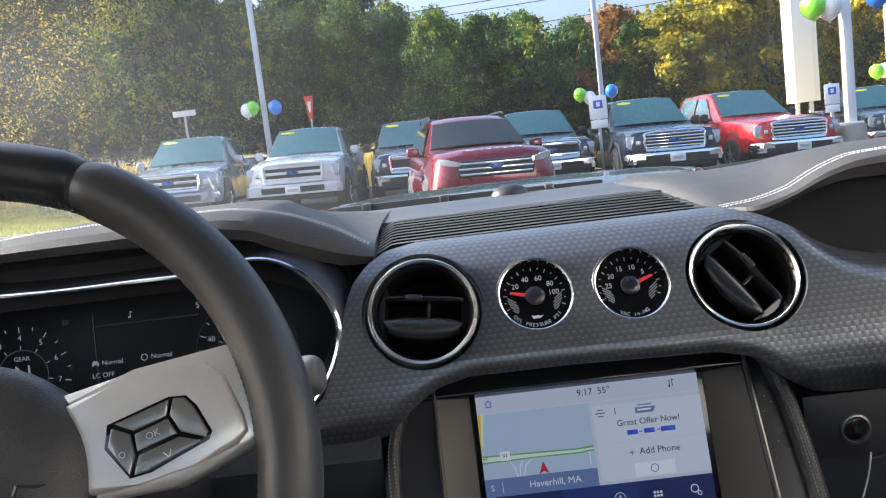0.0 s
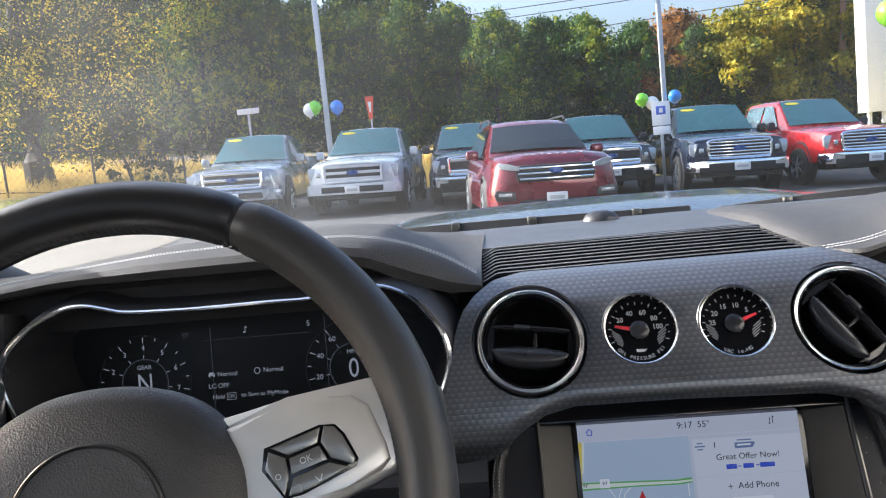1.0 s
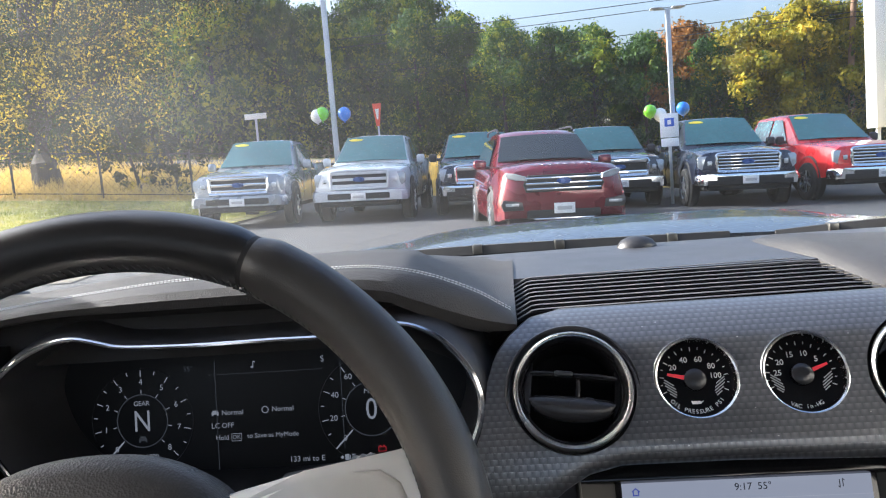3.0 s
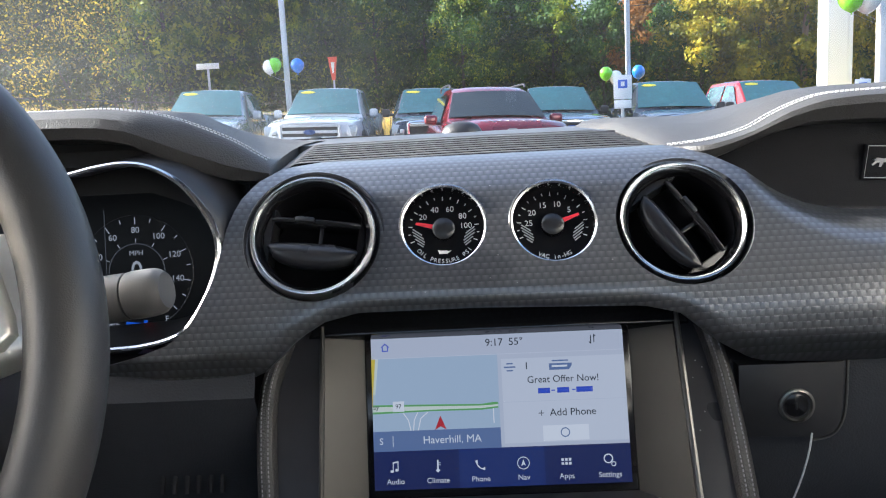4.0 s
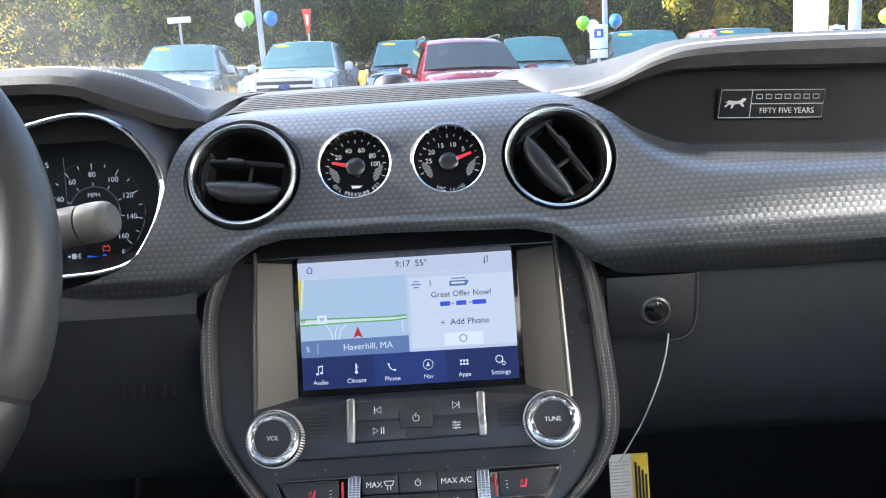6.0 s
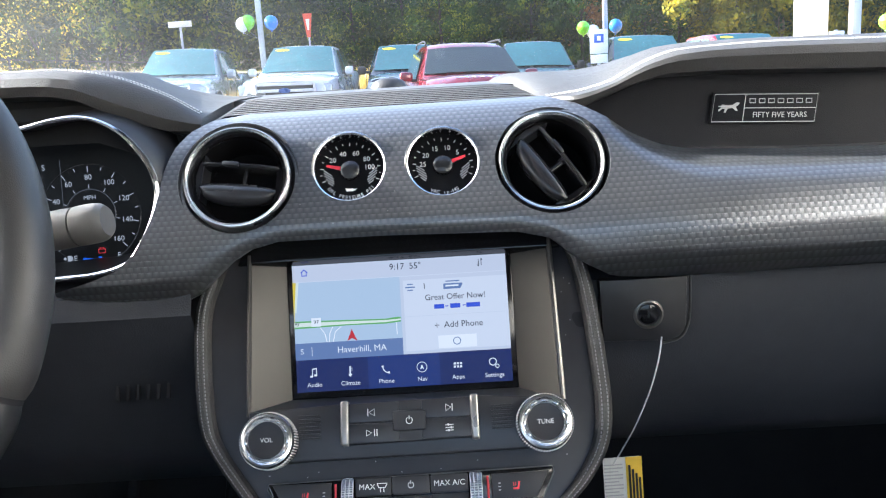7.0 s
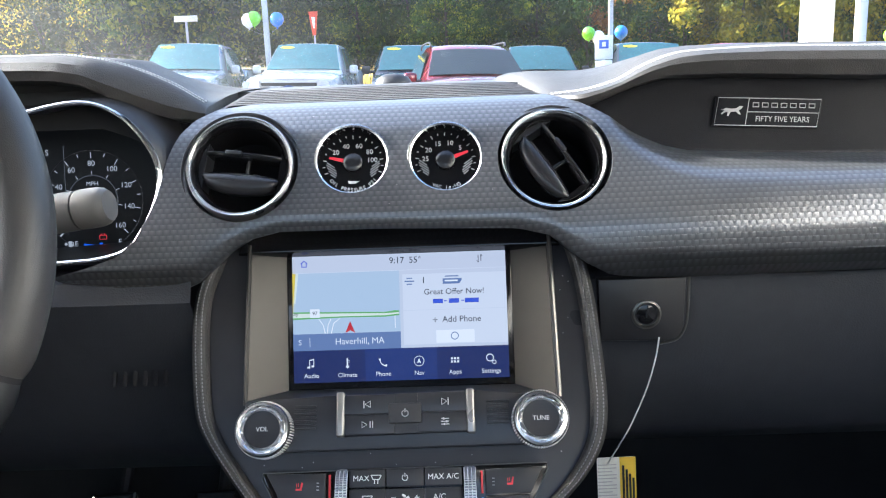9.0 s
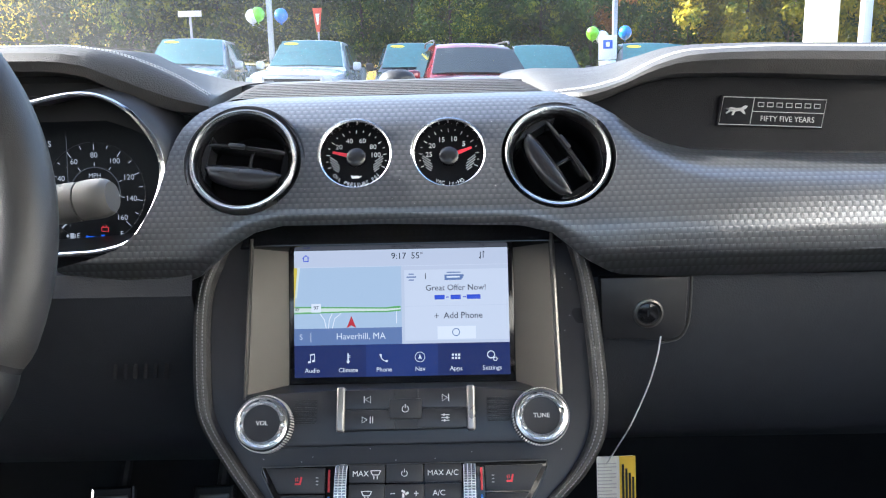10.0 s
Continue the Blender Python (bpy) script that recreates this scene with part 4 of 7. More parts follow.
    pictogram([(0, 0.0016, 0.0064, 0.0006, 0), (0, -0.0018, 0.0064, 0.0006, 0), (-0.003, 0, 0.0006, 0.004, 0), (0.003, 0, 0.0006, 0.004, 0), (-0.0014, 0.0026, 0.0014, 0.001, 0), (0.0014, 0.0026, 0.0014, 0.001, 0)], LIT_RED, cluster, d(0.1050, -0.0320), "battery_symbol")


cluster_body()
cluster_content()


# ---------- side vent and switches by the driver's door ----------
def side_vent():
    ob = root("side_air_vent", (-0.61, -0.02, 1.0), "black slatted side air vent with chrome edges", "air vent")
    m = plane_of((-0.618, -0.027, 1.010), (1, 0.02, 0.0), (0, 0.2, 1))
    part("housing", prism([(-0.125, -0.024), (0.062, -0.027), (0.062, 0.022), (0.03, 0.026), (-0.125, 0.018)], -0.05, -0.02), DEEP, ob, m=m)
    part("edge", moved(tube([(-0.125, -0.0275, 0), (0.064, -0.0305, 0), (0.064, 0.024, 0), (0.03, 0.0275, 0), (-0.125, 0.020, 0)], 0.0032, 8, closed=True), m), BLACK, ob)
    for i in range(4):
        y = -0.0205 + 0.0125 * i
        part("slat", rbox(0.182, 0.0045, 0.018, 0.0015, at=(-0.032, y, -0.006)), BLACK, ob, m=m)
        part("slat_edge", moved(tube([(-0.122, y + 0.001, 0.0035), (0.059, y + 0.001, 0.0035)], 0.0008, 6), m), DARK_SILVER, ob, "thin bright edge")
    part("lower_trim", rbox(0.19, 0.066, 0.02, 0.006, 3, (-0.032, -0.066, -0.012)), TRIM, ob, "engine-turned dark metal trim", m=m)
    part("divider", rbox(0.19, 0.004, 0.012, 0.0015, at=(-0.032, -0.0320, 0.0)), DARK_SILVER, ob, "bright dividing strip", m=m)
    sw = root("light_switch", (-0.62, -0.05, 0.945), "black headlamp switch panel set in the metal trim", "switch")
    mm = m @ Matrix.Translation((-0.014, -0.066, 0.0))
    part("panel", rbox(0.062, 0.036, 0.014, 0.004, 3, (0.006, 0.002, -0.001)), BLACK, sw, m=mm)
    part("button", rbox(0.020, 0.022, 0.006, 0.002, 2, (0.022, 0.0, 0.008)), SATIN, sw, m=mm)
    part("dial", lathe([(0, 0.018), (0.013, 0.017), (0.0155, 0.010), (0.0165, 0.0)], 28), BLACK, sw, m=mm @ Matrix.Translation((-0.008, 0, 0.006)))


side_vent()


# ---------- steering wheel ----------
YAW, RAKE = 0.1136, 0.4027
WHEEL = plane_of((-0.3525, -0.2433, 0.9529), (math.cos(YAW), math.sin(YAW), 0), (-math.sin(RAKE) * math.sin(YAW), math.sin(RAKE) * math.cos(YAW), math.cos(RAKE)))
RIM_R, RIM_T = 0.1714, 0.0160


def rim_arc(a0, a1, n, grow=1.0):
    rows = []
    for i in range(n + 1):
        a = radians(a0 + (a1 - a0) * i / n)
        end = min(1.0, 0.86 + 0.14 * min(i, n - i) / 1.5)
        row = []
        for j in range(18):
            t = 2 * math.pi * j / 18
            r = RIM_T * grow * end
            d = RIM_R + r * math.cos(t) * 0.98
            row.append((d * math.cos(a), d * math.sin(a), r * 1.12 * math.sin(t)))
        rows.append(row)
    return loft(rows, closed=True, cap=True)


def steering_wheel():
    ob = root("steering_wheel", WHEEL.translation, "black leather steering wheel with silver spokes and stitched rim", "steering wheel")
    part("upper_rim", rim_arc(64.2, 139.8, 44), RIM_LEATHER, ob, "smooth black leather upper rim", m=WHEEL)
    part("grip", rim_arc(-21.6, 63.6, 48, 1.03), LIT_GRIP_LEATHER, ob, "black leather grip", m=WHEEL)
    part("grip", rim_arc(140.4, 225.6, 48, 1.03), LIT_GRIP_LEATHER, ob, "black leather grip", m=WHEEL)
    part("lower_rim", rim_arc(226.2, 337.8, 56), RIM_LEATHER, ob, "smooth black leather lower rim", m=WHEEL)
    core = rim_arc(0, 360, 120, 0.88)
    part("rim_core", core, DEEP, ob, m=WHEEL)
    # crossed seam thread along the inner edge of the rim
    bits = []
    for i in range(150):
        a = radians(-16 + 212 * i / 149)
        for s in (-1, 1):
            r0, r1 = RIM_R - RIM_T * 0.97, RIM_R - RIM_T * 0.90
            b = a + s * 0.008
            bits.append(tube([(r0 * math.cos(a), r0 * math.sin(a), s * 0.0012 + 0.002), (r1 * math.cos(b), r1 * math.sin(b), s * 0.0046 + 0.002)], 0.0007, 4))
    part("stitching", join(*bits), RIM_THREAD, ob, "dark seam thread", m=WHEEL)
    # hub
    out = smooth_line([(0.0, 0.066, 0), (0.035, 0.061, 0), (0.062, 0.044, 0), (0.078, 0.012, 0), (0.074, -0.03, 0), (0.05, -0.066, 0), (0.0, -0.078, 0), (-0.05, -0.066, 0), (-0.074, -0.03, 0), (-0.078, 0.012, 0), (-0.062, 0.044, 0), (-0.035, 0.061, 0)], 72, True)
    rows = [[(p.x * k, p.y * k, z) for p in out] for k, z in ((0.86, -0.045), (0.97, -0.03), (1.0, -0.006), (0.99, 0.004), (0.95, 0.012), (0.86, 0.018), (0.74, 0.0215), (0.60, 0.0235), (0.42, 0.0245), (0.2, 0.025), (0.04, 0.025))]
    hub = part("hub", loft(rows, closed=True, cap=True), HUB_LEATHER, ob, "grained black airbag cover", m=WHEEL)
    part("emblem_ring", lathe([(0.0402, 0.0235), (0.0400, 0.0258), (0.0392, 0.0264), (0.0382, 0.0256), (0.0378, 0.0235)], 64), DARK_SILVER, hub, "polished dark ring", m=WHEEL @ Matrix.Translation((0.0, -0.006, 0)))
    part("emblem_plate", lathe([(0, 0.0246), (0.03, 0.0246), (0.0376, 0.0252)], 48), HUB_LEATHER, hub, "plain dark disc", m=WHEEL @ Matrix.Translation((0, -0.006, 0)))
    part("horn_mark", moved(join(tube([(-0.006, 0.0025, 0), (0.004, 0.004, 0), (0.0065, 0.006, 0)], 0.0006, 5), tube([(-0.006, -0.0025, 0), (0.004, -0.004, 0), (0.0065, -0.006, 0)], 0.0006, 5), tube([(-0.006, 0.0025, 0), (-0.006, -0.0025, 0)], 0.0006, 5)), Matrix.Translation((0.055, -0.004, 0.0235)) @ Matrix.Rotation(radians(-20), 4, "Z")), DARK_SILVER, hub, m=WHEEL)
    for s in (1, -1):
        # spoke: dark core, silver bezel, buttons; the wheel rests turned a little to the left
        seat = WHEEL if s > 0 else WHEEL @ Matrix.Rotation(radians(24), 4, "Z")
        def mir(points):
            return [(s * x, y) for x, y in points][:: s]
        core = mir([(0.058, -0.012), (0.115, -0.010), (0.166, 0.008), (0.168, 0.060), (0.140, 0.0555), (0.098, 0.050), (0.058, 0.042)])
        part("spoke", prism(core, -0.020, 0.002, 0.006, 3), SILVER, ob, "satin silver spoke", m=seat)
        bez = mir([(0.066, 0.036), (0.090, 0.043), (0.120, 0.0475), (0.134, 0.0475), (0.143, 0.0410), (0.151, 0.020), (0.1525, 0.0115), (0.147, 0.0055), (0.128, -0.0010), (0.100, -0.0065), (0.076, -0.0085), (0.066, 0.0)])
        bz = part("spoke_bezel", prism(bez, -0.002, 0.0075, 0.003, 3), SILVER, ob, "bright satin silver bezel", m=seat)
        well = mir([(0.086, 0.0235), (0.116, 0.0330), (0.1245, 0.0325), (0.1295, 0.0270), (0.1360, 0.0135), (0.1345, 0.0095), (0.106, -0.0020), (0.096, -0.0035), (0.0845, 0.012)])
        part("button_well", prism(well, 0.0, 0.0080, 0.0005), GLOSS_BLACK, bz, "black button recess", m=seat)
        keys = {"up": [(0.0895, 0.0232), (0.1165, 0.0315), (0.1150, 0.0235), (0.0990, 0.0185)], "side": [(0.1185, 0.0318), (0.1240, 0.0312), (0.1280, 0.0265), (0.1345, 0.0135), (0.1330, 0.0108), (0.1215, 0.0150), (0.1165, 0.0240)],
                "down": [(0.0985, -0.0020), (0.1055, -0.0010), (0.1315, 0.0095), (0.1205, 0.0130), (0.1010, 0.0070)], "inner": [(0.0865, 0.0125), (0.0965, -0.0020), (0.0990, 0.0070), (0.0975, 0.0175), (0.0885, 0.0215)], "middle": [(0.1005, 0.0085), (0.1195, 0.0145), (0.1155, 0.0222), (0.0995, 0.0170)]}
        for k, pts in keys.items():
            part("button", prism(mir(pts), 0.004, 0.0105 if k == "middle" else 0.0098, 0.0009), KEY_SILVER, bz, m=seat)
        if s > 0:
            lettering("OK", 0.0048, DIM_PRINT, bz, WHEEL @ Matrix.Translation((0.1085, 0.0155, 0.0107)) @ Matrix.Rotation(radians(16), 4, "Z"))
            pictogram([(-0.0011, 0.0, 0.0035, 0.0006, -60), (0.0011, 0, 0.0035, 0.0006, 60)], DIM_PRINT, bz, WHEEL @ Matrix.Translation((0.115, 0.0055, 0.0099)) @ Matrix.Rotation(radians(16), 4, "Z"))
            part("key_mark", moved(circle_line(0.0016, 0.0005, 16), WHEEL @ Matrix.Translation((0.0935, 0.008, 0.0099))), DIM_PRINT, bz)


STALK_GREY = surface("stalk_grey", (0.10, 0.098, 0.094), 0.5, var=0.1, bump=0.15, bump_scale=900)


def stalks():
    column = root("steering_column", (-0.34, -0.08, 0.91), "black moulded steering column shroud", "steering column")
    rows = []
    for y, w, h, dz in ((-0.185, 0.048, 0.036, -0.004), (-0.17, 0.052, 0.040, -0.008), (-0.08, 0.058, 0.040, -0.024), (0.04, 0.06, 0.04, -0.045)):
        rows.append([(-0.347 + w * math.cos(t), y, 0.898 + dz + h * math.sin(t)) for t in (2 * math.pi * j / 28 for j in range(28))])
    part("shroud", loft(rows, closed=True, cap=True), BLACK, column)
    for s, name in ((1, "wiper_stalk"), (-1, "indicator_stalk")):
        st = root(name, (-0.345 + s * 0.05, -0.11, 0.95), "grey-black %s with knurled collar and printed symbols" % ("wiper stalk" if s > 0 else "indicator stalk"), "control stalk", "steering column stalks")
        a, b = Vector((-0.345 + s * 0.045, -0.105, 0.944)), Vector((-0.345 + s * 0.168, -0.112, 0.9605))
        if s < 0:
            a, b = a + Vector((0, 0, -0.024)), b + Vector((0, 0, -0.030))
        d = b - a
        part("stem", tube([a, a + d * 0.45], [0.013, 0.0155], 18, flat=0.95), BLACK, st)
        part("collar", tube([a + d * (0.36 + 0.02 * i) for i in range(6)], [0.0165, 0.0155, 0.0165, 0.0155, 0.0165, 0.0155], 20), BUTTON_GREY, st, "ribbed grey collar")
        part("barrel", tube(smooth_line([a + d * 0.47, a + d * 0.62, a + d * 0.78], 8), [0.0120, 0.0126, 0.0129, 0.0132, 0.0134, 0.0135, 0.0135, 0.0132], 24), STALK_GREY, st, "satin grey barrel")
        part("tip", tube([a + d * (0.79 + 0.024 * i) for i in range(8)], [0.0132, 0.0135, 0.0135, 0.0135, 0.0134, 0.0131, 0.0123, 0.0100], 24), STALK_GREY, st, "rounded grey end cap")
        for i in range(3):
            q = a + d * (0.10 + 0.11 * i)
            pictogram([(0, 0, 0.006, 0.0008, 0), (0, 0.002, 0.004, 0.0008, 30), (0, -0.002, 0.005, 0.0008, 0)], DIM_PRINT, st, plane_of(q + Vector((0, -0.0155, 0.002)), (1, 0, 0), (0, 0, 1)), "printed_symbol")


steering_wheel()
stalks()


# ---------- centre stack ----------
FACE_M = plane_of((0.0, -0.009, 0.905), (1, 0, 0), (0, 0.482, 0.876))


def fz(z):
    """Distance up the sloping stack face for a height."""
    return (z - 0.905) * 1.1413


def fp(x, z, n=0.0):
    return FACE_M @ Vector((x, fz(z), n))


RIGHT_EDGE = ((0.143, 0.910), (0.149, 0.891), (0.154, 0.863), (0.157, 0.819), (0.157, 0.789), (0.152, 0.767), (0.137, 0.746), (0.118, 0.729), (0.106, 0.714), (0.100, 0.69), (0.098, 0.60))
LEFT_EDGE = ((-0.146, 0.910), (-0.153, 0.892), (-0.160, 0.870), (-0.160, 0.838), (-0.155, 0.796), (-0.147, 0.777), (-0.129, 0.754), (-0.116, 0.739), (-0.103, 0.724), (-0.097, 0.70), (-0.095, 0.60))
stack = root("center_stack", (0, -0.06, 0.75), "black centre stack with leather bolsters stitched down both sides", "centre stack")


def stack_body():
    rl = smooth_line([(x, fz(z), 0) for x, z in RIGHT_EDGE], 60)
    ll = smooth_line([(x, fz(z), 0) for x, z in LEFT_EDGE], 60)
    rows = []
    for a, b in zip(ll, rl):
        i, j = a.x + 0.010, b.x - 0.010
        rows.append([(i, a.y, -0.004), (i + 0.004, a.y, -0.0035)] + [(i + (j - i) * w, a.y + (b.y - a.y) * w, -0.003) for w in (0.25, 0.5, 0.75)] + [(j - 0.004, b.y, -0.0035), (j, b.y, -0.004)])
    face = part("face_panel", moved(shell(loft(rows), 0.012), FACE_M), SATIN, stack, "satin black face panel")
    hole = prism([(-0.1175, -0.127), (0.1195, -0.127), (0.1195, 0.004), (-0.1175, 0.004)], -0.06, 0.05)
    bored(face, [moved(hole, FACE_M)])
    for line, s in ((rl, 1), (ll, -1)):
        rows = []
        for p in line:
            o = p.x - s * 0.006
            sec = [(-0.0065, -0.006), (-0.0060, 0.000), (-0.0045, 0.0035), (-0.001, 0.0055), (0.003, 0.0050), (0.0060, 0.0015), (0.0072, -0.006), (0.0080, -0.03), (0.0085, -0.09), (0.008, -0.16)]
            rows.append([(o + s * u, p.y, n) for u, n in sec])
        bol = part("bolster", moved(loft(rows), FACE_M), LEATHER, stack, "padded leather bolster")
        for off in (-0.0022, 0.0022):
            pts = [FACE_M @ Vector((p.x - s * 0.006 + s * off, p.y, 0.0056 - 0.25 * abs(off))) for p in smooth_line(line, 130)]
            part("stitching", join(*[tube([pts[i], pts[i].lerp(pts[i + 1], 0.6)], 0.0005, 4) for i in range(len(pts) - 1)]), DARK_THREAD, bol, "grey seam stitching")
    # recess for the screen
    sc = [Vector((-0.0915, 0.0035, 0.9045)), Vector((0.0915, 0.0035, 0.9045)), Vector((0.0915, -0.0300, 0.7930)), Vector((-0.0915, -0.0300, 0.7930))]
    op = [fp(-0.1175, 0.9075, -0.002), fp(0.1195, 0.9075, -0.002), fp(0.1195, 0.797, -0.002), fp(-0.1160, 0.800, -0.002)]
    for i, (name, mat_) in enumerate((("upper_wall", GLOSS_BLACK), ("side_wall", CHEEK), ("lower_wall", SATIN), ("side_wall", CHEEK))):
        j = (i + 1) % 4
        bm = loft([[op[i], op[j]], [op[i].lerp(sc[i], 0.5), op[j].lerp(sc[j], 0.5)], [sc[i], sc[j]]])
        part(name, shell(bm, 0.0015), mat_, stack, "dark satin metal cheek beside the screen" if "side" in name else "")
    for x0, x1, r, mat_, words in ((0.1215, 0.1215, 0.0020, DARK_SILVER, "satin metal edge strip"), (-0.1185, -0.1165, 0.0018, CHEEK, "dark satin edge strip")):
        part("edge_strip", tube([fp(x0, 0.9085, 0.001), fp(x1, 0.797, 0.001)], r, 8), mat_, stack, words)
    part("brow", moved(prism([(-0.128, -0.003), (0.130, -0.003), (0.122, 0.016), (-0.120, 0.016)], -0.02, 0.002, 0.002), FACE_M), GLOSS_BLACK, stack, "gloss black brow over the screen")
    part("tunnel", rbox(0.19, 0.8, 0.36, 0.03, 3, (0, -0.35, 0.46)), BLACK, stack, "black transmission tunnel")


stack_body()


# ---------- touchscreen ----------
SCREEN = plane_of((0, -0.0145, 0.84875), (1, 0, 0), (0, 0.272, 0.9623))
S_BACK = glow("screen_pale", (0.74, 0.76, 0.86), 0.92)
S_MAP = glow("screen_map", (0.58, 0.70, 0.84), 0.92)
S_BAR = glow("screen_blue", (0.006, 0.015, 0.12), 0.9)
S_BAR2 = glow("screen_blue_highlight", (0.012, 0.032, 0.19), 0.9)
S_STRIP = glow("screen_slate", (0.17, 0.25, 0.48), 0.9)
S_DARK = glow("screen_ink", (0.02, 0.025, 0.035), 0.9)
S_WHITE = glow("screen_white", (0.95, 0.96, 1.0), 1.0)
S_LINK = glow("screen_link", (0.06, 0.12, 0.75), 0.9)
S_GREEN = glow("screen_green", (0.20, 0.55, 0.16), 0.9)
S_ROAD = glow("screen_road", (0.88, 0.93, 0.82), 0.95)
S_YELLOW = glow("screen_yellow", (0.85, 0.65, 0.05), 0.95)
S_RED = glow("screen_red", (0.65, 0.02, 0.03), 0.95)
S_PALE = glow("screen_light_panel", (0.82, 0.84, 0.92), 0.95)


def touchscreen():
    ob = root("touchscreen", SCREEN.translation, "lit colour touchscreen showing a map and a radio offer", "touchscreen")
    part("glass", rbox(0.183, 0.115, 0.004, 0.001, at=(0, -0.001, -0.0028)), GLOSS_BLACK, ob, "gloss black glass edge", m=SCREEN)

    def s(x, y, z=0.0):
        return SCREEN @ Matrix.Translation((x, y, z))

    def rect(name, x0, y0, x1, y1, z, mat_, parent=ob, r=0.0):
        return part(name, rbox(x1 - x0, y1 - y0, 0.0003, 0, at=((x0 + x1) / 2, (y0 + y1) / 2, z)), mat_, parent, m=SCREEN)
    W, H = 0.087, 0.05225
    pane = rect("picture", -W, -H, W, H, -0.0005, S_BACK)
    mp = rect("map", -W, -0.0265, 0.0003, 0.0365, 0.0, S_MAP)
    bar = rect("menu_bar", -W, -H, W, -0.0265, 0.0, S_BAR)
    strip = rect("place_strip", -W, -0.0265, 0.0003, -0.0130, 0.0004, S_STRIP)
    rect("header_line", -W, 0.0363, W, 0.0367, 0.0004, S_PALE)
    lettering("9:17", 0.0072, S_DARK, pane, s(-0.0015, 0.0445, 0.0003))
    lettering("55°", 0.0072, S_DARK, pane, s(0.0135, 0.0445, 0.0003))
    pictogram([(0, -0.001, 0.0007, 0.0034, 0), (0.0036, -0.001, 0.0007, 0.0034, 0), (0.0018, -0.0024, 0.0042, 0.0007, 0), (0.0006, 0.0014, 0.0040, 0.0007, 40), (0.0030, 0.0014, 0.0040, 0.0007, -40)], S_LINK, pane, s(-0.0790, 0.0440, 0.0003), "home_symbol")
    pictogram([(0, 0, 0.0006, 0.0055, 0), (0.0022, 0.0006, 0.0006, 0.0055, 0), (-0.0005, -0.0022, 0.0016, 0.0006, -45), (0.0027, 0.0028, 0.0016, 0.0006, -45)], S_DARK, pane, s(0.0650, 0.0440, 0.0003), "signal_symbol")
    # map content
    part("side_road", moved(prism([(-W, 0.0365), (-W, -0.0008), (-0.0863, 0.012), (-0.0842, 0.0365)], 0, 0.0003), s(0, 0, 0.0002)), S_YELLOW, mp)
    part("side_road_edge", moved(prism([(-0.0842, 0.0365), (-0.0863, 0.012), (-0.0848, 0.012), (-0.0820, 0.0365)], 0, 0.0003), s(0, 0, 0.0002)), S_ROAD, mp)
    part("road_edge", moved(prism([(-W, 0.0050), (-0.05, 0.0042), (-0.012, 0.0032), (-0.004, 0.0042), (-0.0005, 0.0040), (-0.0005, 0.0002), (-0.012, -0.0008), (-0.045, -0.0004), (-W, -0.0012)], 0, 0.0002), s(0, 0, 0.0002)), S_GREEN, mp)
    part("road", moved(prism([(-W, 0.0038), (-0.05, 0.0030), (-0.012, 0.0021), (-0.0005, 0.0026), (-0.0005, 0.0014), (-0.012, 0.0004), (-0.045, 0.0006), (-W, 0.0002)], 0, 0.0002), s(0, 0, 0.0005)), S_ROAD, mp)
    for pts in ([(-0.0660, -0.001), (-0.0625, -0.006), (-0.0610, -0.013)], [(-0.0560, -0.001), (-0.0585, -0.006), (-0.0592, -0.013)], [(-0.0490, -0.001), (-0.0540, -0.005), (-0.0560, -0.013)], [(-0.004, 0.0), (-0.004, -0.010)]):
        part("lane", moved(tube([(x, y, 0) for x, y in pts], 0.00035, 4), s(0, 0, 0.0004)), S_WHITE, mp)
    shield = part("route_shield", moved(rbox(0.0078, 0.0070, 0.0003, 0.0001), s(-0.0690, 0.0035, 0.0008)), S_WHITE, mp)
    lettering("97", 0.0042, S_DARK, shield, s(-0.0690, 0.0035, 0.0011))
    lettering("ay", 0.0048, S_DARK, mp, s(-0.0845, 0.0035, 0.0008))
    part("arrow", moved(prism([(-0.0045, -0.0130), (-0.0005, -0.0035), (0.0035, -0.0130), (-0.0005, -0.0108)], 0, 0.0004), s(-0.0400, 0.0, 0.0008)), S_RED, mp, "red position arrow")
    lettering("S", 0.0062, S_WHITE, strip, s(-0.0815, -0.0198, 0.0008))
    pictogram([(0, 0, 0.0004, 0.0075, 0)], S_WHITE, strip, s(-0.0735, -0.0198, 0.0008), "divider")
    lettering("Haverhill, MA", 0.0072, S_WHITE, strip, s(-0.0330, -0.0198, 0.0008))
    # radio offer
    offer = rect("offer_panel", 0.0028, -0.0240, W, 0.0330, -0.0002, S_PALE)
    lettering("Great Offer Now!", 0.0066, S_DARK, offer, s(0.0445, 0.0180, 0.0004))
    for i, (x, w) in enumerate(((-0.0130, 0.0082), (0.0, 0.0082), (0.0145, 0.0112))):
        part("bar", moved(rbox(w, 0.0036, 0.0003, 0.0001), s(0.0442 + x, 0.0105, 0.0005)), S_LINK, offer)
    for i in range(2):
        part("bar", moved(rbox(0.0024, 0.0008, 0.0003, 0), s(0.0374 + 0.0140 * i, 0.0105, 0.0005)), S_LINK, offer)
    rect("row_line", 0.0028, 0.0035, W, 0.0038, 0.0004, S_BACK, offer)
    pictogram([(0, 0, 0.0038, 0.0005, 0), (0, 0, 0.0005, 0.0038, 0)], S_DARK, offer, s(0.0285, -0.0045, 0.0005), "plus_symbol")
    lettering("Add Phone", 0.0070, S_DARK, offer, s(0.0500, -0.0045, 0.0004))
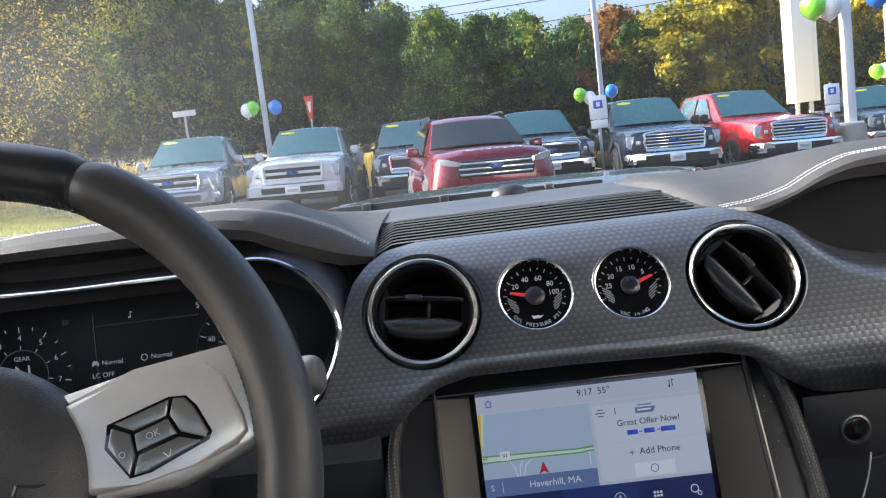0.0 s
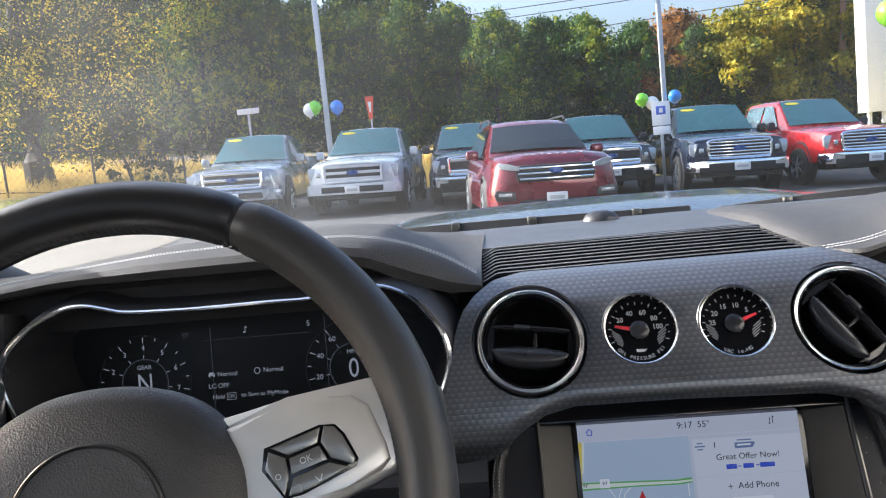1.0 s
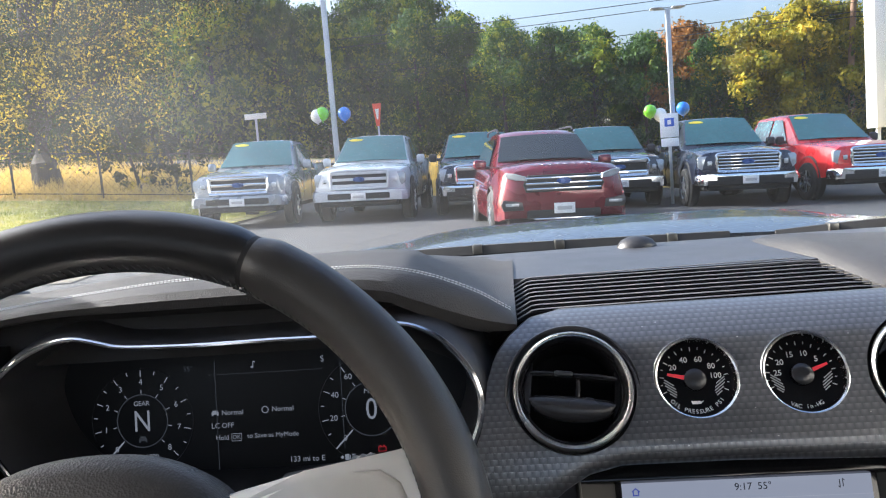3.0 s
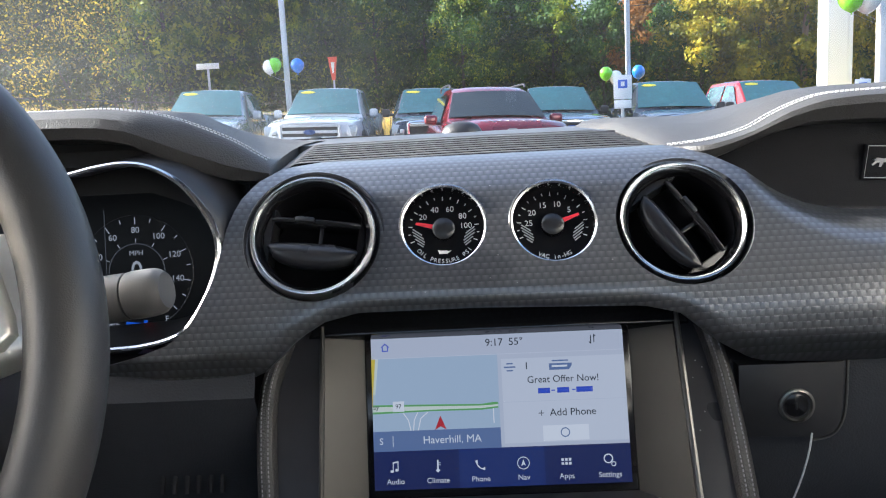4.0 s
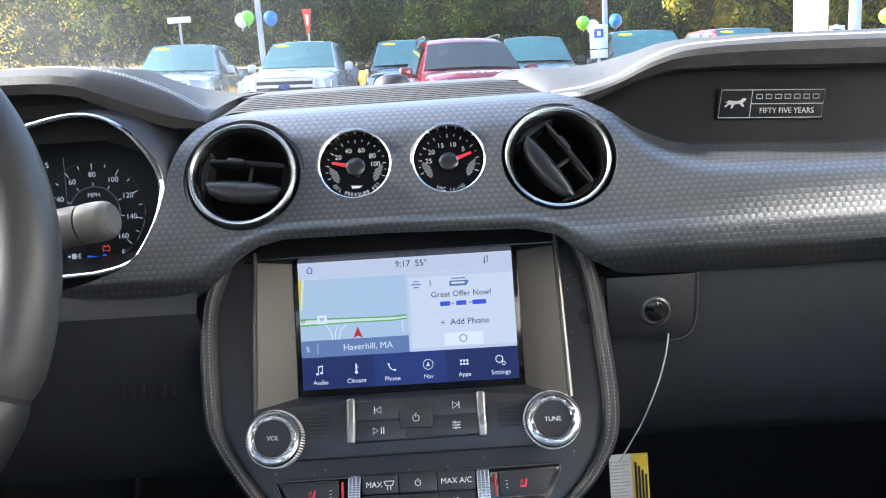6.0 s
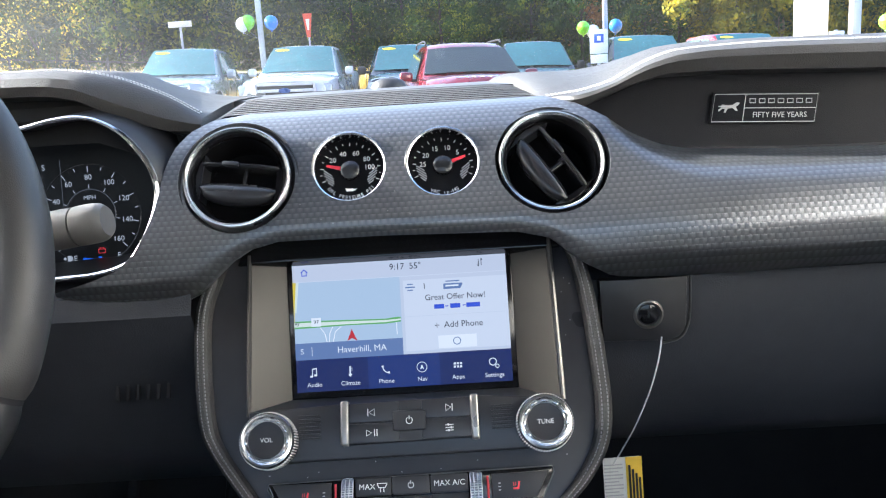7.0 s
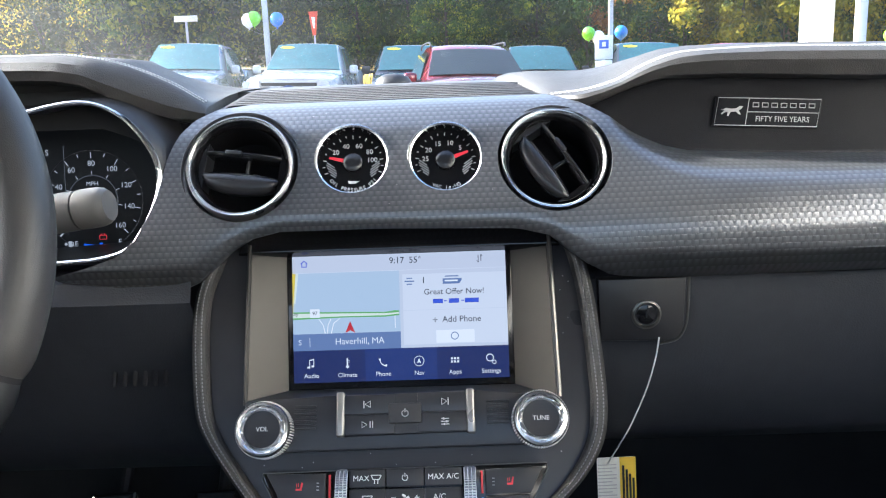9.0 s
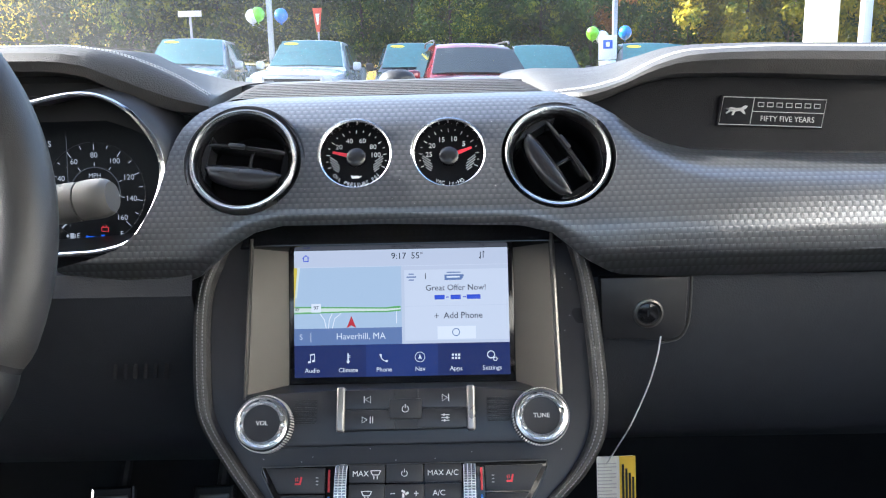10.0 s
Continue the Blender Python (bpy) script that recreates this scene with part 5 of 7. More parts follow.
    lettering("1", 0.0068, S_DARK, offer, s(0.0200, 0.0275, 0.0004))
    pictogram([(0, 0, 0.0078, 0.0010, 0), (0, 0.0024, 0.0044, 0.0009, 0), (0, -0.0024, 0.0044, 0.0009, 0)], S_STRIP, offer, s(0.0085, 0.0272, 0.0005), "radio_symbol")
    part("logo_shape", moved(prism([(-0.0075, -0.0022), (0.0060, -0.0022), (0.0080, 0.0006), (0.0080, 0.0022), (-0.0075, 0.0022)], 0, 0.0003), s(0.0430, 0.0265, 0.0004)), S_STRIP, offer)
    part("bar", moved(rbox(0.0105, 0.0013, 0.0003, 0), s(0.0425, 0.0268, 0.0009)), S_WHITE, offer)
    part("bar", moved(rbox(0.0110, 0.0009, 0.0003, 0), s(0.0430, 0.0305, 0.0005)), S_STRIP, offer)
    rect("key_panel", 0.0290, -0.0232, 0.0600, -0.0130, 0.0004, S_WHITE, offer)
    part("wheel_symbol", moved(circle_line(0.0032, 0.0007), s(0.0440, -0.0178, 0.0006)), S_STRIP, offer)
    rect("highlight", -0.0290, -H, 0.0290, -0.0266, 0.0002, S_BAR2, bar)
    for i, word in enumerate(("Audio", "Climate", "Phone", "Nav", "Apps", "Settings")):
        x = -0.0725 + 0.029 * i
        lettering(word, 0.0050, S_WHITE, bar, s(x, -0.0468, 0.0007))
        q = s(x, -0.0372, 0.0007)
        if i == 0:
            pictogram([(-0.0015, 0.0, 0.0006, 0.0060, 0), (0.0018, 0.0008, 0.0006, 0.0060, 0), (0.0002, 0.0034, 0.0040, 0.0010, 12), (-0.0024, -0.0026, 0.0020, 0.0016, 0), (0.0009, -0.0018, 0.0020, 0.0016, 0)], S_WHITE, bar, q, "note_symbol")
        elif i == 1:
            pictogram([(0, 0.0010, 0.0011, 0.0062, 0), (0, -0.0028, 0.0022, 0.0022, 45), (0.0014, 0.0022, 0.0010, 0.0005, 0), (0.0014, 0.0008, 0.0010, 0.0005, 0)], S_WHITE, bar, q, "thermometer_symbol")
        elif i == 2:
            part("phone_symbol", moved(tube(smooth_line([(-0.0028, 0.0028, 0), (-0.0020, -0.0004, 0), (0.0004, -0.0026, 0), (0.0030, -0.0028, 0)], 9), [0.0010, 0.0007, 0.0004, 0.0004, 0.0004, 0.0004, 0.0004, 0.0007, 0.0010], 6, flat=0.3), q), S_WHITE, bar)
        elif i == 3:
            part("compass_symbol", moved(join(circle_line(0.0042, 0.0005), prism([(-0.0016, -0.0018), (0, 0.0024), (0.0016, -0.0018), (0, -0.0010)], 0, 0.0003)), q), S_WHITE, bar)
        elif i == 4:
            pictogram([(-0.0025 + 0.0025 * a, -0.0013 + 0.0026 * b, 0.0017, 0.0017, 0) for a in range(3) for b in range(2)], S_WHITE, bar, q, "grid_symbol")
        else:
            part("gear_symbol", moved(join(moved(circle_line(0.0032, 0.0008), Matrix.Translation((-0.0008, 0.001, 0))), moved(circle_line(0.0017, 0.0006), Matrix.Translation((0.0026, -0.0026, 0)))), q), S_WHITE, bar)
    # the touch layer
    return ob


touchscreen()


# ---------- radio strip ----------
def knob(x, z, word, parent):
    k = part("knob", moved(lathe([(0.0203, -0.004), (0.0203, 0.006), (0.0200, 0.012), (0.0190, 0.0140), (0.0172, 0.0146)], 72), FACE_M @ Matrix.Translation((x, fz(z), 0.004))), BEZEL, parent, "knurled satin silver knob")
    teeth = [moved(rbox(0.0009, 0.0012, 0.010, 0), Matrix.Rotation(2 * math.pi * i / 64, 4, "Z") @ Matrix.Translation((0, 0.0204, 0.005))) for i in range(64)]
    part("knurling", moved(join(*teeth), FACE_M @ Matrix.Translation((x, fz(z), 0.004))), SILVER, k)
    part("ring", moved(lathe([(0.0174, 0.0146), (0.0160, 0.0136), (0.0144, 0.0136), (0.0138, 0.0146), (0.0134, 0.0146)], 64), FACE_M @ Matrix.Translation((x, fz(z), 0.004))), BEZEL, k, "polished ring with raised segments")
    for i in range(12):
        part("segment", moved(rbox(0.0054, 0.0016, 0.0010, 0.0004), FACE_M @ Matrix.Translation((x, fz(z), 0.0182)) @ Matrix.Rotation(math.pi / 6 * i, 4, "Z") @ Matrix.Translation((0, 0.0153, 0))), BEZEL, k)
    part("cap", moved(lathe([(0, 0.0135), (0.010, 0.0135), (0.0132, 0.0140), (0.0138, 0.0125)], 48), FACE_M @ Matrix.Translation((x, fz(z), 0.004))), BLACK, k, "black cap")
    lettering(word, 0.0047, PRINT, k, FACE_M @ Matrix.Translation((x, fz(z), 0.0177)))


def radio_panel():
    ob = root("radio_panel", fp(0, 0.785), "black radio control strip with two silver knobs", "radio controls")
    base = [(-0.116, fz(0.7995)), (-0.045, fz(0.8015)), (0.056, fz(0.8025)), (0.1195, fz(0.7985)), (0.1215, fz(0.770)), (0.1, fz(0.7665)), (-0.095, fz(0.7655)), (-0.1175, fz(0.769))]
    part("base_panel", moved(prism(base, -0.006, 0.004, 0.002), FACE_M), SATIN, ob)
    part("centre_block", moved(prism([(-0.040, fz(0.8010)), (0.051, fz(0.8020)), (0.052, fz(0.7755)), (-0.040, fz(0.7745))], 0.002, 0.010, 0.0015), FACE_M), BLACK, ob)
    for x in (-0.0425, 0.0540):
        part("chrome_bar", moved(rbox(0.0062, 0.0330, 0.014, 0.0018, 3), FACE_M @ Matrix.Translation((x, fz(0.7885), 0.006))), KEY_SILVER, ob, "upright satin chrome bar")
    keys = {"back": (-0.0225, 0.7945), "play": (-0.0225, 0.7815), "forward": (0.0350, 0.7950), "tune": (0.0350, 0.7822)}
    for k, (x, z) in keys.items():
        b = part("button", moved(rbox(0.0405, 0.0142, 0.004, 0.0007), FACE_M @ Matrix.Translation((x, fz(z), 0.0087))), SATIN, ob, "black button")
        q = FACE_M @ Matrix.Translation((x, fz(z), 0.0109))
        if k == "back":
            part("symbol", moved(join(rbox(0.0007, 0.0052, 0.0003, 0, at=(-0.0026, 0, 0)), tube([(0.0022, 0.0024, 0), (-0.0018, 0, 0), (0.0022, -0.0024, 0)], 0.00035, 4, closed=True)), q), PRINT, b)
        elif k == "forward":
            part("symbol", moved(join(rbox(0.0007, 0.0052, 0.0003, 0, at=(0.0026, 0, 0)), tube([(-0.0022, 0.0024, 0), (0.0018, 0, 0), (-0.0022, -0.0024, 0)], 0.00035, 4, closed=True)), q), PRINT, b)
        elif k == "play":
            part("symbol", moved(join(rbox(0.0007, 0.0048, 0.0003, 0, at=(0.0020, 0, 0)), rbox(0.0007, 0.0048, 0.0003, 0, at=(0.0038, 0, 0)), tube([(-0.0040, 0.0022, 0), (-0.0002, 0, 0), (-0.0040, -0.0022, 0)], 0.00035, 4, closed=True)), q), PRINT, b)
        else:
            pictogram([(0, 0.0020, 0.0060, 0.0006, 0), (0, 0, 0.0060, 0.0006, 0), (0, -0.0020, 0.0060, 0.0006, 0), (-0.001, 0.002, 0.001, 0.0018, 0), (0.0012, 0, 0.001, 0.0018, 0), (-0.0006, -0.002, 0.001, 0.0018, 0)], PRINT, b, q)
    b = part("power_button", moved(rbox(0.0245, 0.0148, 0.004, 0.0014), FACE_M @ Matrix.Translation((0.0055, fz(0.7882), 0.0100))), BLACK, ob, "black power button")
    part("symbol", moved(join(moved(lathe([(0.0021, 0), (0.0021, 0.0003), (0.0026, 0.0003), (0.0026, 0)], 20, 5.3), Matrix.Rotation(math.pi / 2 - 5.79, 4, "Z")), rbox(0.0006, 0.0028, 0.0003, 0, at=(0.0, 0.0022, 0))), FACE_M @ Matrix.Translation((0.0055, fz(0.7880), 0.0122))), PRINT, b)
    for x0 in (-0.070, 0.0745):
        for i in range(7):
            part("rib", moved(rbox(0.0165, 0.0012, 0.0016, 0.0004), FACE_M @ Matrix.Translation((x0, fz(0.7805 + 0.0024 * i), 0.0044))), BLACK, ob)
    knob(-0.0990, 0.7800, "VOL", ob)
    knob(0.1050, 0.7820, "TUNE", ob)


def climate_panel():
    ob = root("climate_panel", fp(0, 0.735), "black climate control panel edged in chrome with grey buttons", "climate controls")
    out = [(-0.1005, 0.7530), (0.1085, 0.7550), (0.1090, 0.7510), (0.0935, 0.7255), (0.0860, 0.7170), (-0.0780, 0.7160), (-0.0850, 0.7240), (-0.1010, 0.7495)]
    out = [(x, fz(z)) for x, z in out][::-1]
    part("base_panel", moved(prism(out, -0.003, 0.003, 0.001), FACE_M), GLOSS_BLACK, ob)
    part("chrome_edge", moved(tube([(x, y, 0.003) for x, y in out], 0.0005, 6, closed=True), FACE_M), DARK_SILVER, ob, "thin dark chrome edge")

    def key(x0, x1, z0, z1, text="", size=0.0056, parent=ob, dx=0.0):
        xm, zm = (x0 + x1) / 2, (z0 + z1) / 2
        b = part("button", moved(rbox(x1 - x0 - 0.0006, (z1 - z0) * 1.1413 - 0.0006, 0.005, 0.0010), FACE_M @ Matrix.Translation((xm, fz(zm), 0.0045))), BLACK, parent, "black button")
        if text:
            lettering(text, size, PRINT, b, FACE_M @ Matrix.Translation((xm + dx, fz(zm), 0.0072)))
        return b, FACE_M @ Matrix.Translation((xm, fz(zm), 0.0072))
    xs, zs = (-0.0365, -0.0095, 0.0185, 0.0465), (0.7180, 0.7295, 0.7420, 0.7540)
    screen_mark = [(0, 0.0018, 0.0072, 0.0006, 0), (0, -0.0012, 0.0046, 0.0006, 0), (-0.003, 0.0003, 0.0006, 0.0034, 25), (0.003, 0.0003, 0.0006, 0.0034, -25), (-0.0012, -0.003, 0.0006, 0.0026, 0), (0.0012, -0.003, 0.0006, 0.0026, 0)]
    b, q = key(xs[0], xs[1], zs[2], zs[3], "MAX", dx=-0.0045)
    pictogram(screen_mark, PRINT, b, q @ Matrix.Translation((0.0065, 0.0004, 0)))
    b, q = key(xs[1], xs[2], zs[2], zs[3])
    part("symbol", moved(join(moved(lathe([(0.0018, 0), (0.0018, 0.0003), (0.0023, 0.0003), (0.0023, 0)], 20, 5.3), Matrix.Rotation(math.pi / 2 - 5.79, 4, "Z")), rbox(0.0005, 0.0026, 0.0003, 0, at=(0, 0.002, 0))), q), PRINT, b)
    key(xs[2], xs[3], zs[2], zs[3], "MAX A/C")
    b, q = key(xs[0], xs[1], zs[1], zs[2])
    pictogram(screen_mark, PRINT, b, q)
    b, q = key(xs[1] - 0.0005, xs[2] + 0.0005, zs[1] + 0.0004, zs[2] - 0.0004)
    pictogram([(-0.0085, 0, 0.0034, 0.0007, 0), (0.0085, 0, 0.0034, 0.0007, 0), (0.0085, 0, 0.0007, 0.0034, 0)] + [(0.0017 * math.cos(a), 0.0017 * math.sin(a), 0.0028, 0.0016, math.degrees(a) + 30) for a in (0, 2.09, 4.19)], PRINT, b, q, "fan_symbol")
    key(xs[2], xs[3], zs[1], zs[2], "A/C", dx=-0.003)
    b, q = key(xs[0], xs[1], zs[0], zs[1], "R", dx=-0.0050)
    pictogram([(0, 0.0018, 0.0066, 0.0006, 0), (0, -0.0018, 0.0066, 0.0006, 0), (-0.003, 0, 0.0006, 0.0036, 0), (0.003, 0, 0.0006, 0.0036, 0), (-0.0012, 0, 0.0006, 0.0026, 0), (0.0012, 0, 0.0006, 0.0026, 0)], PRINT, b, q @ Matrix.Translation((0.002, 0, 0)))
    b, q = key(xs[1], xs[2], zs[0], zs[1])
    pictogram([(0, -0.001, 0.0080, 0.0008, 0), (0, 0.0016, 0.0042, 0.0008, 0), (-0.0030, 0.0004, 0.0026, 0.0007, 40), (0.0030, 0.0004, 0.0026, 0.0007, -40)], PRINT, b, q, "recirculation_symbol")
    key(xs[2], xs[3], zs[0], zs[1], "AUTO")
    for x in (-0.0418, 0.0518):
        roller = part("roller", moved(moved(lathe([(0.0098, -0.0045), (0.0100, 0), (0.0098, 0.0045)], 40), Matrix.Diagonal((1, 2.1, 1, 1)) @ Matrix.Rotation(math.pi / 2, 4, "Y")), FACE_M @ Matrix.Translation((x, fz(0.7360), 0.0005))), SILVER, ob, "ribbed silver roller")
        teeth = []
        for i in range(-14, 15):
            a = i * 0.095
            for c in (-0.0028, 0.0, 0.0028):
                teeth.append(rbox(0.0020, 0.0011, 0.0010, 0, at=(c, 0.0206 * math.sin(a), 0.0098 * math.cos(a) + 0.0006)))
        part("ribs", moved(join(*teeth), FACE_M @ Matrix.Translation((x, fz(0.7360), 0.0005))), CHROME, roller)
    for s, x0, xo, cx in ((-1, -0.0510, -0.0975, -0.0725), (1, 0.0605, 0.1055, 0.0815)):
        part("warm_strip", moved(rbox(0.0016, 0.0160, 0.0012, 0.0003), FACE_M @ Matrix.Translation((x0, fz(0.7440), 0.0036))), RED_PRINT, ob, "red warm strip")
        part("cool_strip", moved(rbox(0.0016, 0.0160, 0.0012, 0.0003), FACE_M @ Matrix.Translation((x0, fz(0.7275), 0.0036))), BLUE_PRINT, ob, "blue cool strip")
        i0 = x0 + s * 0.0028
        up = [(i0, fz(0.7520)), (xo, fz(0.7525)), (xo - s * 0.0100, fz(0.7365)), (i0, fz(0.7365))]
        lo = [(i0, fz(0.7355)), (xo - s * 0.0108, fz(0.7355)), (xo - s * 0.0220, fz(0.7190)), (i0, fz(0.7190))]
        for pts, col, z in ((up, RED_PRINT, 0.7440), (lo, BLUE_PRINT, 0.7275)):
            b = part("button", moved(prism(pts if s > 0 else pts[::-1], 0.002, 0.0055, 0.0008), FACE_M), BLACK, ob, "black seat button")
            q = FACE_M @ Matrix.Translation((cx - (0 if z > 0.74 else s * 0.003), fz(z), 0.0058))
            pictogram([(0.0012, 0.0006, 0.0013, 0.0050, -12), (-0.0008, -0.0018, 0.0044, 0.0014, 0), (-0.0024, 0.0012, 0.0005, 0.0026, 0), (-0.0010, 0.0014, 0.0005, 0.0026, 0)], col, b, q, "seat_symbol")
            pictogram([(0, 0.0024, 0.0018, 0.0007, 0), (0, 0.0, 0.0018, 0.0007, 0), (0, -0.0024, 0.0018, 0.0007, 0)], DIM_PRINT, b, FACE_M @ Matrix.Translation((i0 + s * 0.0055, fz(z), 0.0058)), "level_marks")


radio_panel()
climate_panel()


# ---------- glovebox, tag, pedals ----------
def glovebox():
    ob = root("glovebox", (0.42, 0.0, 0.78), "grained black glovebox with a round lock tab", "glovebox")
    rows = []
    for x in [0.150 + 0.02 * i for i in range(32)]:
        rows.append([(x, 0.02, 0.879), (x, -0.006, 0.8765), (x, -0.012, 0.873), (x, -0.014, 0.86), (x, -0.012, 0.835), (x, -0.006, 0.80), (x, 0.006, 0.765), (x, 0.028, 0.725), (x, 0.06, 0.70), (x, 0.2, 0.67), (x, 0.4, 0.66)])
    part("door", loft(rows), LOWER, ob, "grained black glovebox door")
    m = plane_of((0.197, -0.0185, 0.8495), (1, 0.0, 0), (0, 0.0, 1))
    tab = part("lock_tab", moved(prism([(-0.038, 0.025), (-0.036, -0.0255), (0.018, -0.0275), (0.0265, -0.024), (0.0305, -0.016), (0.0315, 0.025)][::-1], -0.008, 0.0035, 0.0015), m), BLACK, ob, "smooth black tab")
    part("lock_ring", moved(lathe([(0.0122, 0.003), (0.0118, 0.0048), (0.0102, 0.0054), (0.0092, 0.004), (0.0088, 0.002)], 40), m @ Matrix.Translation((0.0005, -0.0045, 0))), DARK_SILVER, tab, "dark ring")
    part("lock_barrel", moved(lathe([(0, 0.0038), (0.0075, 0.0038), (0.0088, 0.003)], 32), m @ Matrix.Translation((0.0005, -0.0045, 0))), GLOSS_BLACK, tab)
    part("keyhole", moved(rbox(0.0013, 0.0050, 0.0006, 0.0002), m @ Matrix.Translation((0.0005, -0.0045, 0.0041))), DEEP, tab)
    edge = smooth_line([(0.0345, 0.027, 0.001), (0.0343, 0.0, 0.001), (0.0325, -0.016, 0.001), (0.026, -0.0265, 0.001), (0.012, -0.0300, 0.001)], 24)
    part("gap_edge", moved(tube(edge, 0.0011, 6), m), DARK_SILVER, ob, "thin bright gap edge")


def hang_tag():
    ob = root("hang_tag", (0.186, 0.03, 0.70), "printed white and yellow card tag hanging on a thin cord", "tag")
    cord = smooth_line([(0.2075, -0.0235, 0.826), (0.2055, -0.022, 0.808), (0.200, -0.016, 0.779), (0.190, -0.004, 0.742), (0.182, 0.010, 0.715), (0.176, 0.022, 0.694)], 24)
    part("cord", tube(cord, 0.0007, 5), PRINT, ob, "thin pale cord")
    m = plane_of((0.1860, 0.031, 0.6515), (1, 0.0, 0.02), (0.20, 0.10, 1))
    part("card", moved(rbox(0.033, 0.085, 0.0008, 0), m), surface("card_white", (0.62, 0.62, 0.58), 0.6, var=0.08), ob, "printed white card")
    part("yellow_band", moved(rbox(0.0145, 0.085, 0.0006, 0), m @ Matrix.Translation((0.0112, 0, 0.0008))), surface("card_yellow", (0.75, 0.50, 0.04), 0.55, var=0.06), ob, "yellow band")
    for i in range(24):
        part("bar", moved(rbox(0.017 - 0.004 * (i % 3 == 2), 0.0011, 0.0003, 0), m @ Matrix.Translation((-0.0075 - 0.002 * (i % 3 == 2), 0.036 - 0.0032 * i, 0.0008))), DIM_PRINT, ob)
    for i in range(4):
        part("bar", moved(rbox(0.0020, 0.066 - 0.008 * i, 0.0003, 0), m @ Matrix.Translation((0.0070 + 0.0030 * i, 0.002, 0.0013))), BLACK, ob)


def pedal(x, w, label):
    ob = root("pedal", (x, 0.36, 0.47), label, "pedal", "foot pedals")
    m = plane_of((x, 0.345, 0.462), (1, 0.02, 0.03), (0, 0.45, 0.89))
    part("pad", moved(rbox(w, 0.075, 0.010, 0.003, 3), m), RUBBER, ob)
    part("edge_frame", moved(tube([(-w / 2, -0.037, 0.004), (w / 2, -0.037, 0.004), (w / 2 * 0.92, 0.037, 0.004), (-w / 2 * 0.92, 0.037, 0.004)], 0.0042, 8, closed=True), m), CHROME, ob, "chrome edge")
    for i in range(4):
        part("rib", moved(rbox(w * 0.72, 0.006, 0.004, 0.0015), m @ Matrix.Translation((0, -0.024 + 0.016 * i, 0.006))), DARK_SILVER, ob)
    part("arm", tube([(x, 0.36, 0.45), (x, 0.45, 0.56), (x, 0.5, 0.70)], 0.008, 8), DEEP, ob)


glovebox()
hang_tag()
pedal(-0.430, 0.060, "rubber clutch pedal with a chrome edge")
pedal(-0.290, 0.056, "rubber brake pedal with a chrome edge")


def lint():
    """A few pale specks of lint on the trim band and the stack."""
    rng = random.Random(11)
    bms = []
    while len(bms) < 11:
        x, z = rng.uniform(-0.07, 0.09), rng.uniform(0.935, 1.012)
        if all(math.hypot(x - g[0], z - g[2]) > 0.036 for g in GAUGES) and abs(x - 0.127) > 0.05:
            bms.append(moved(rbox(0.0009, 0.0006, 0.0005, 0), Matrix.Translation((x, along(FACE, z) - 0.0002, z))))
    for _ in range(8):
        x, z = rng.uniform(-0.105, 0.125), rng.uniform(0.756, 0.765)
        bms.append(moved(rbox(0.0007, 0.0006, 0.0004, 0), FACE_M @ Matrix.Translation((x, fz(z), -0.0027))))
    for _ in range(5):
        bms.append(moved(rbox(0.0007, 0.0006, 0.0004, 0), FACE_M @ Matrix.Translation((rng.uniform(0.128, 0.138), fz(rng.uniform(0.77, 0.88)), -0.0027))))
    solo("lint_specks", join(*bms), DIM_PRINT, "tiny pale lint specks lying on the dashboard trim", "lint", kind="stuff", smooth=0)


lint()


# ---------- the lot outside: ground, grass, road ----------
ASPHALT = surface("asphalt", (0.042, 0.043, 0.047), 0.85, var=0.3, scale=0.6, bump=0.4, bump_scale=60)
PAVING = surface("pale_worn_asphalt", (0.125, 0.109, 0.088), 0.9, var=0.2, scale=0.7, bump=0.3, bump_scale=50)
GRASS = surface("grass_soil", (0.27, 0.25, 0.07), 0.95, var=0.6, scale=0.5, bump=0.5, bump_scale=30)
DRY_GRASS = surface("dry_grass", (0.48, 0.35, 0.10), 0.95, var=0.3, scale=0.7, bump=0.5, bump_scale=30)
CONCRETE = surface("concrete", (0.36, 0.33, 0.28), 0.9, var=0.2, scale=3, bump=0.3, bump_scale=60)


def gz(x, y):
    """Height of the ground: the lot falls gently to the right; behind it a bank climbs to the road."""
    xc, yc = max(-20.0, min(24.0, x)), max(-10.0, min(60.0, y))
    z = -0.033 * xc + 0.003 * yc - (0.02 if y < 3 else 0.0)
    bank = along(((22.0, 0.0), (24.0, 0.30), (31.0, 1.25), (34.0, 1.50), (38.5, 1.60), (60.0, 1.9)), yc)
    z += bank * along(((0.0, 1.0), (10.0, 0.35)), xc)
    return z + 0.45 * along(((-16.0, 1.0), (-7.0, 0.0)), x) * along(((14.0, 0.0), (24.0, 1.0)), yc)


def drape(name, outline, lift, material, label, category, n=14, kind="structure", thick=0.0):
    """A sheet laid on the ground inside four corners, given in order."""
    a, b, c, d = [Vector((*p, 0)) for p in outline]
    rows = []
    for i in range(n + 1):
        l, r = a.lerp(d, i / n), b.lerp(c, i / n)
        rows.append([(q.x, q.y, gz(q.x, q.y) + lift) for q in (l.lerp(r, j / n) for j in range(n + 1))])
    bm = loft(rows)
    if thick:
        shell(bm, thick)
    return tagged(part(name, bm, material, None), label, category, kind=kind)


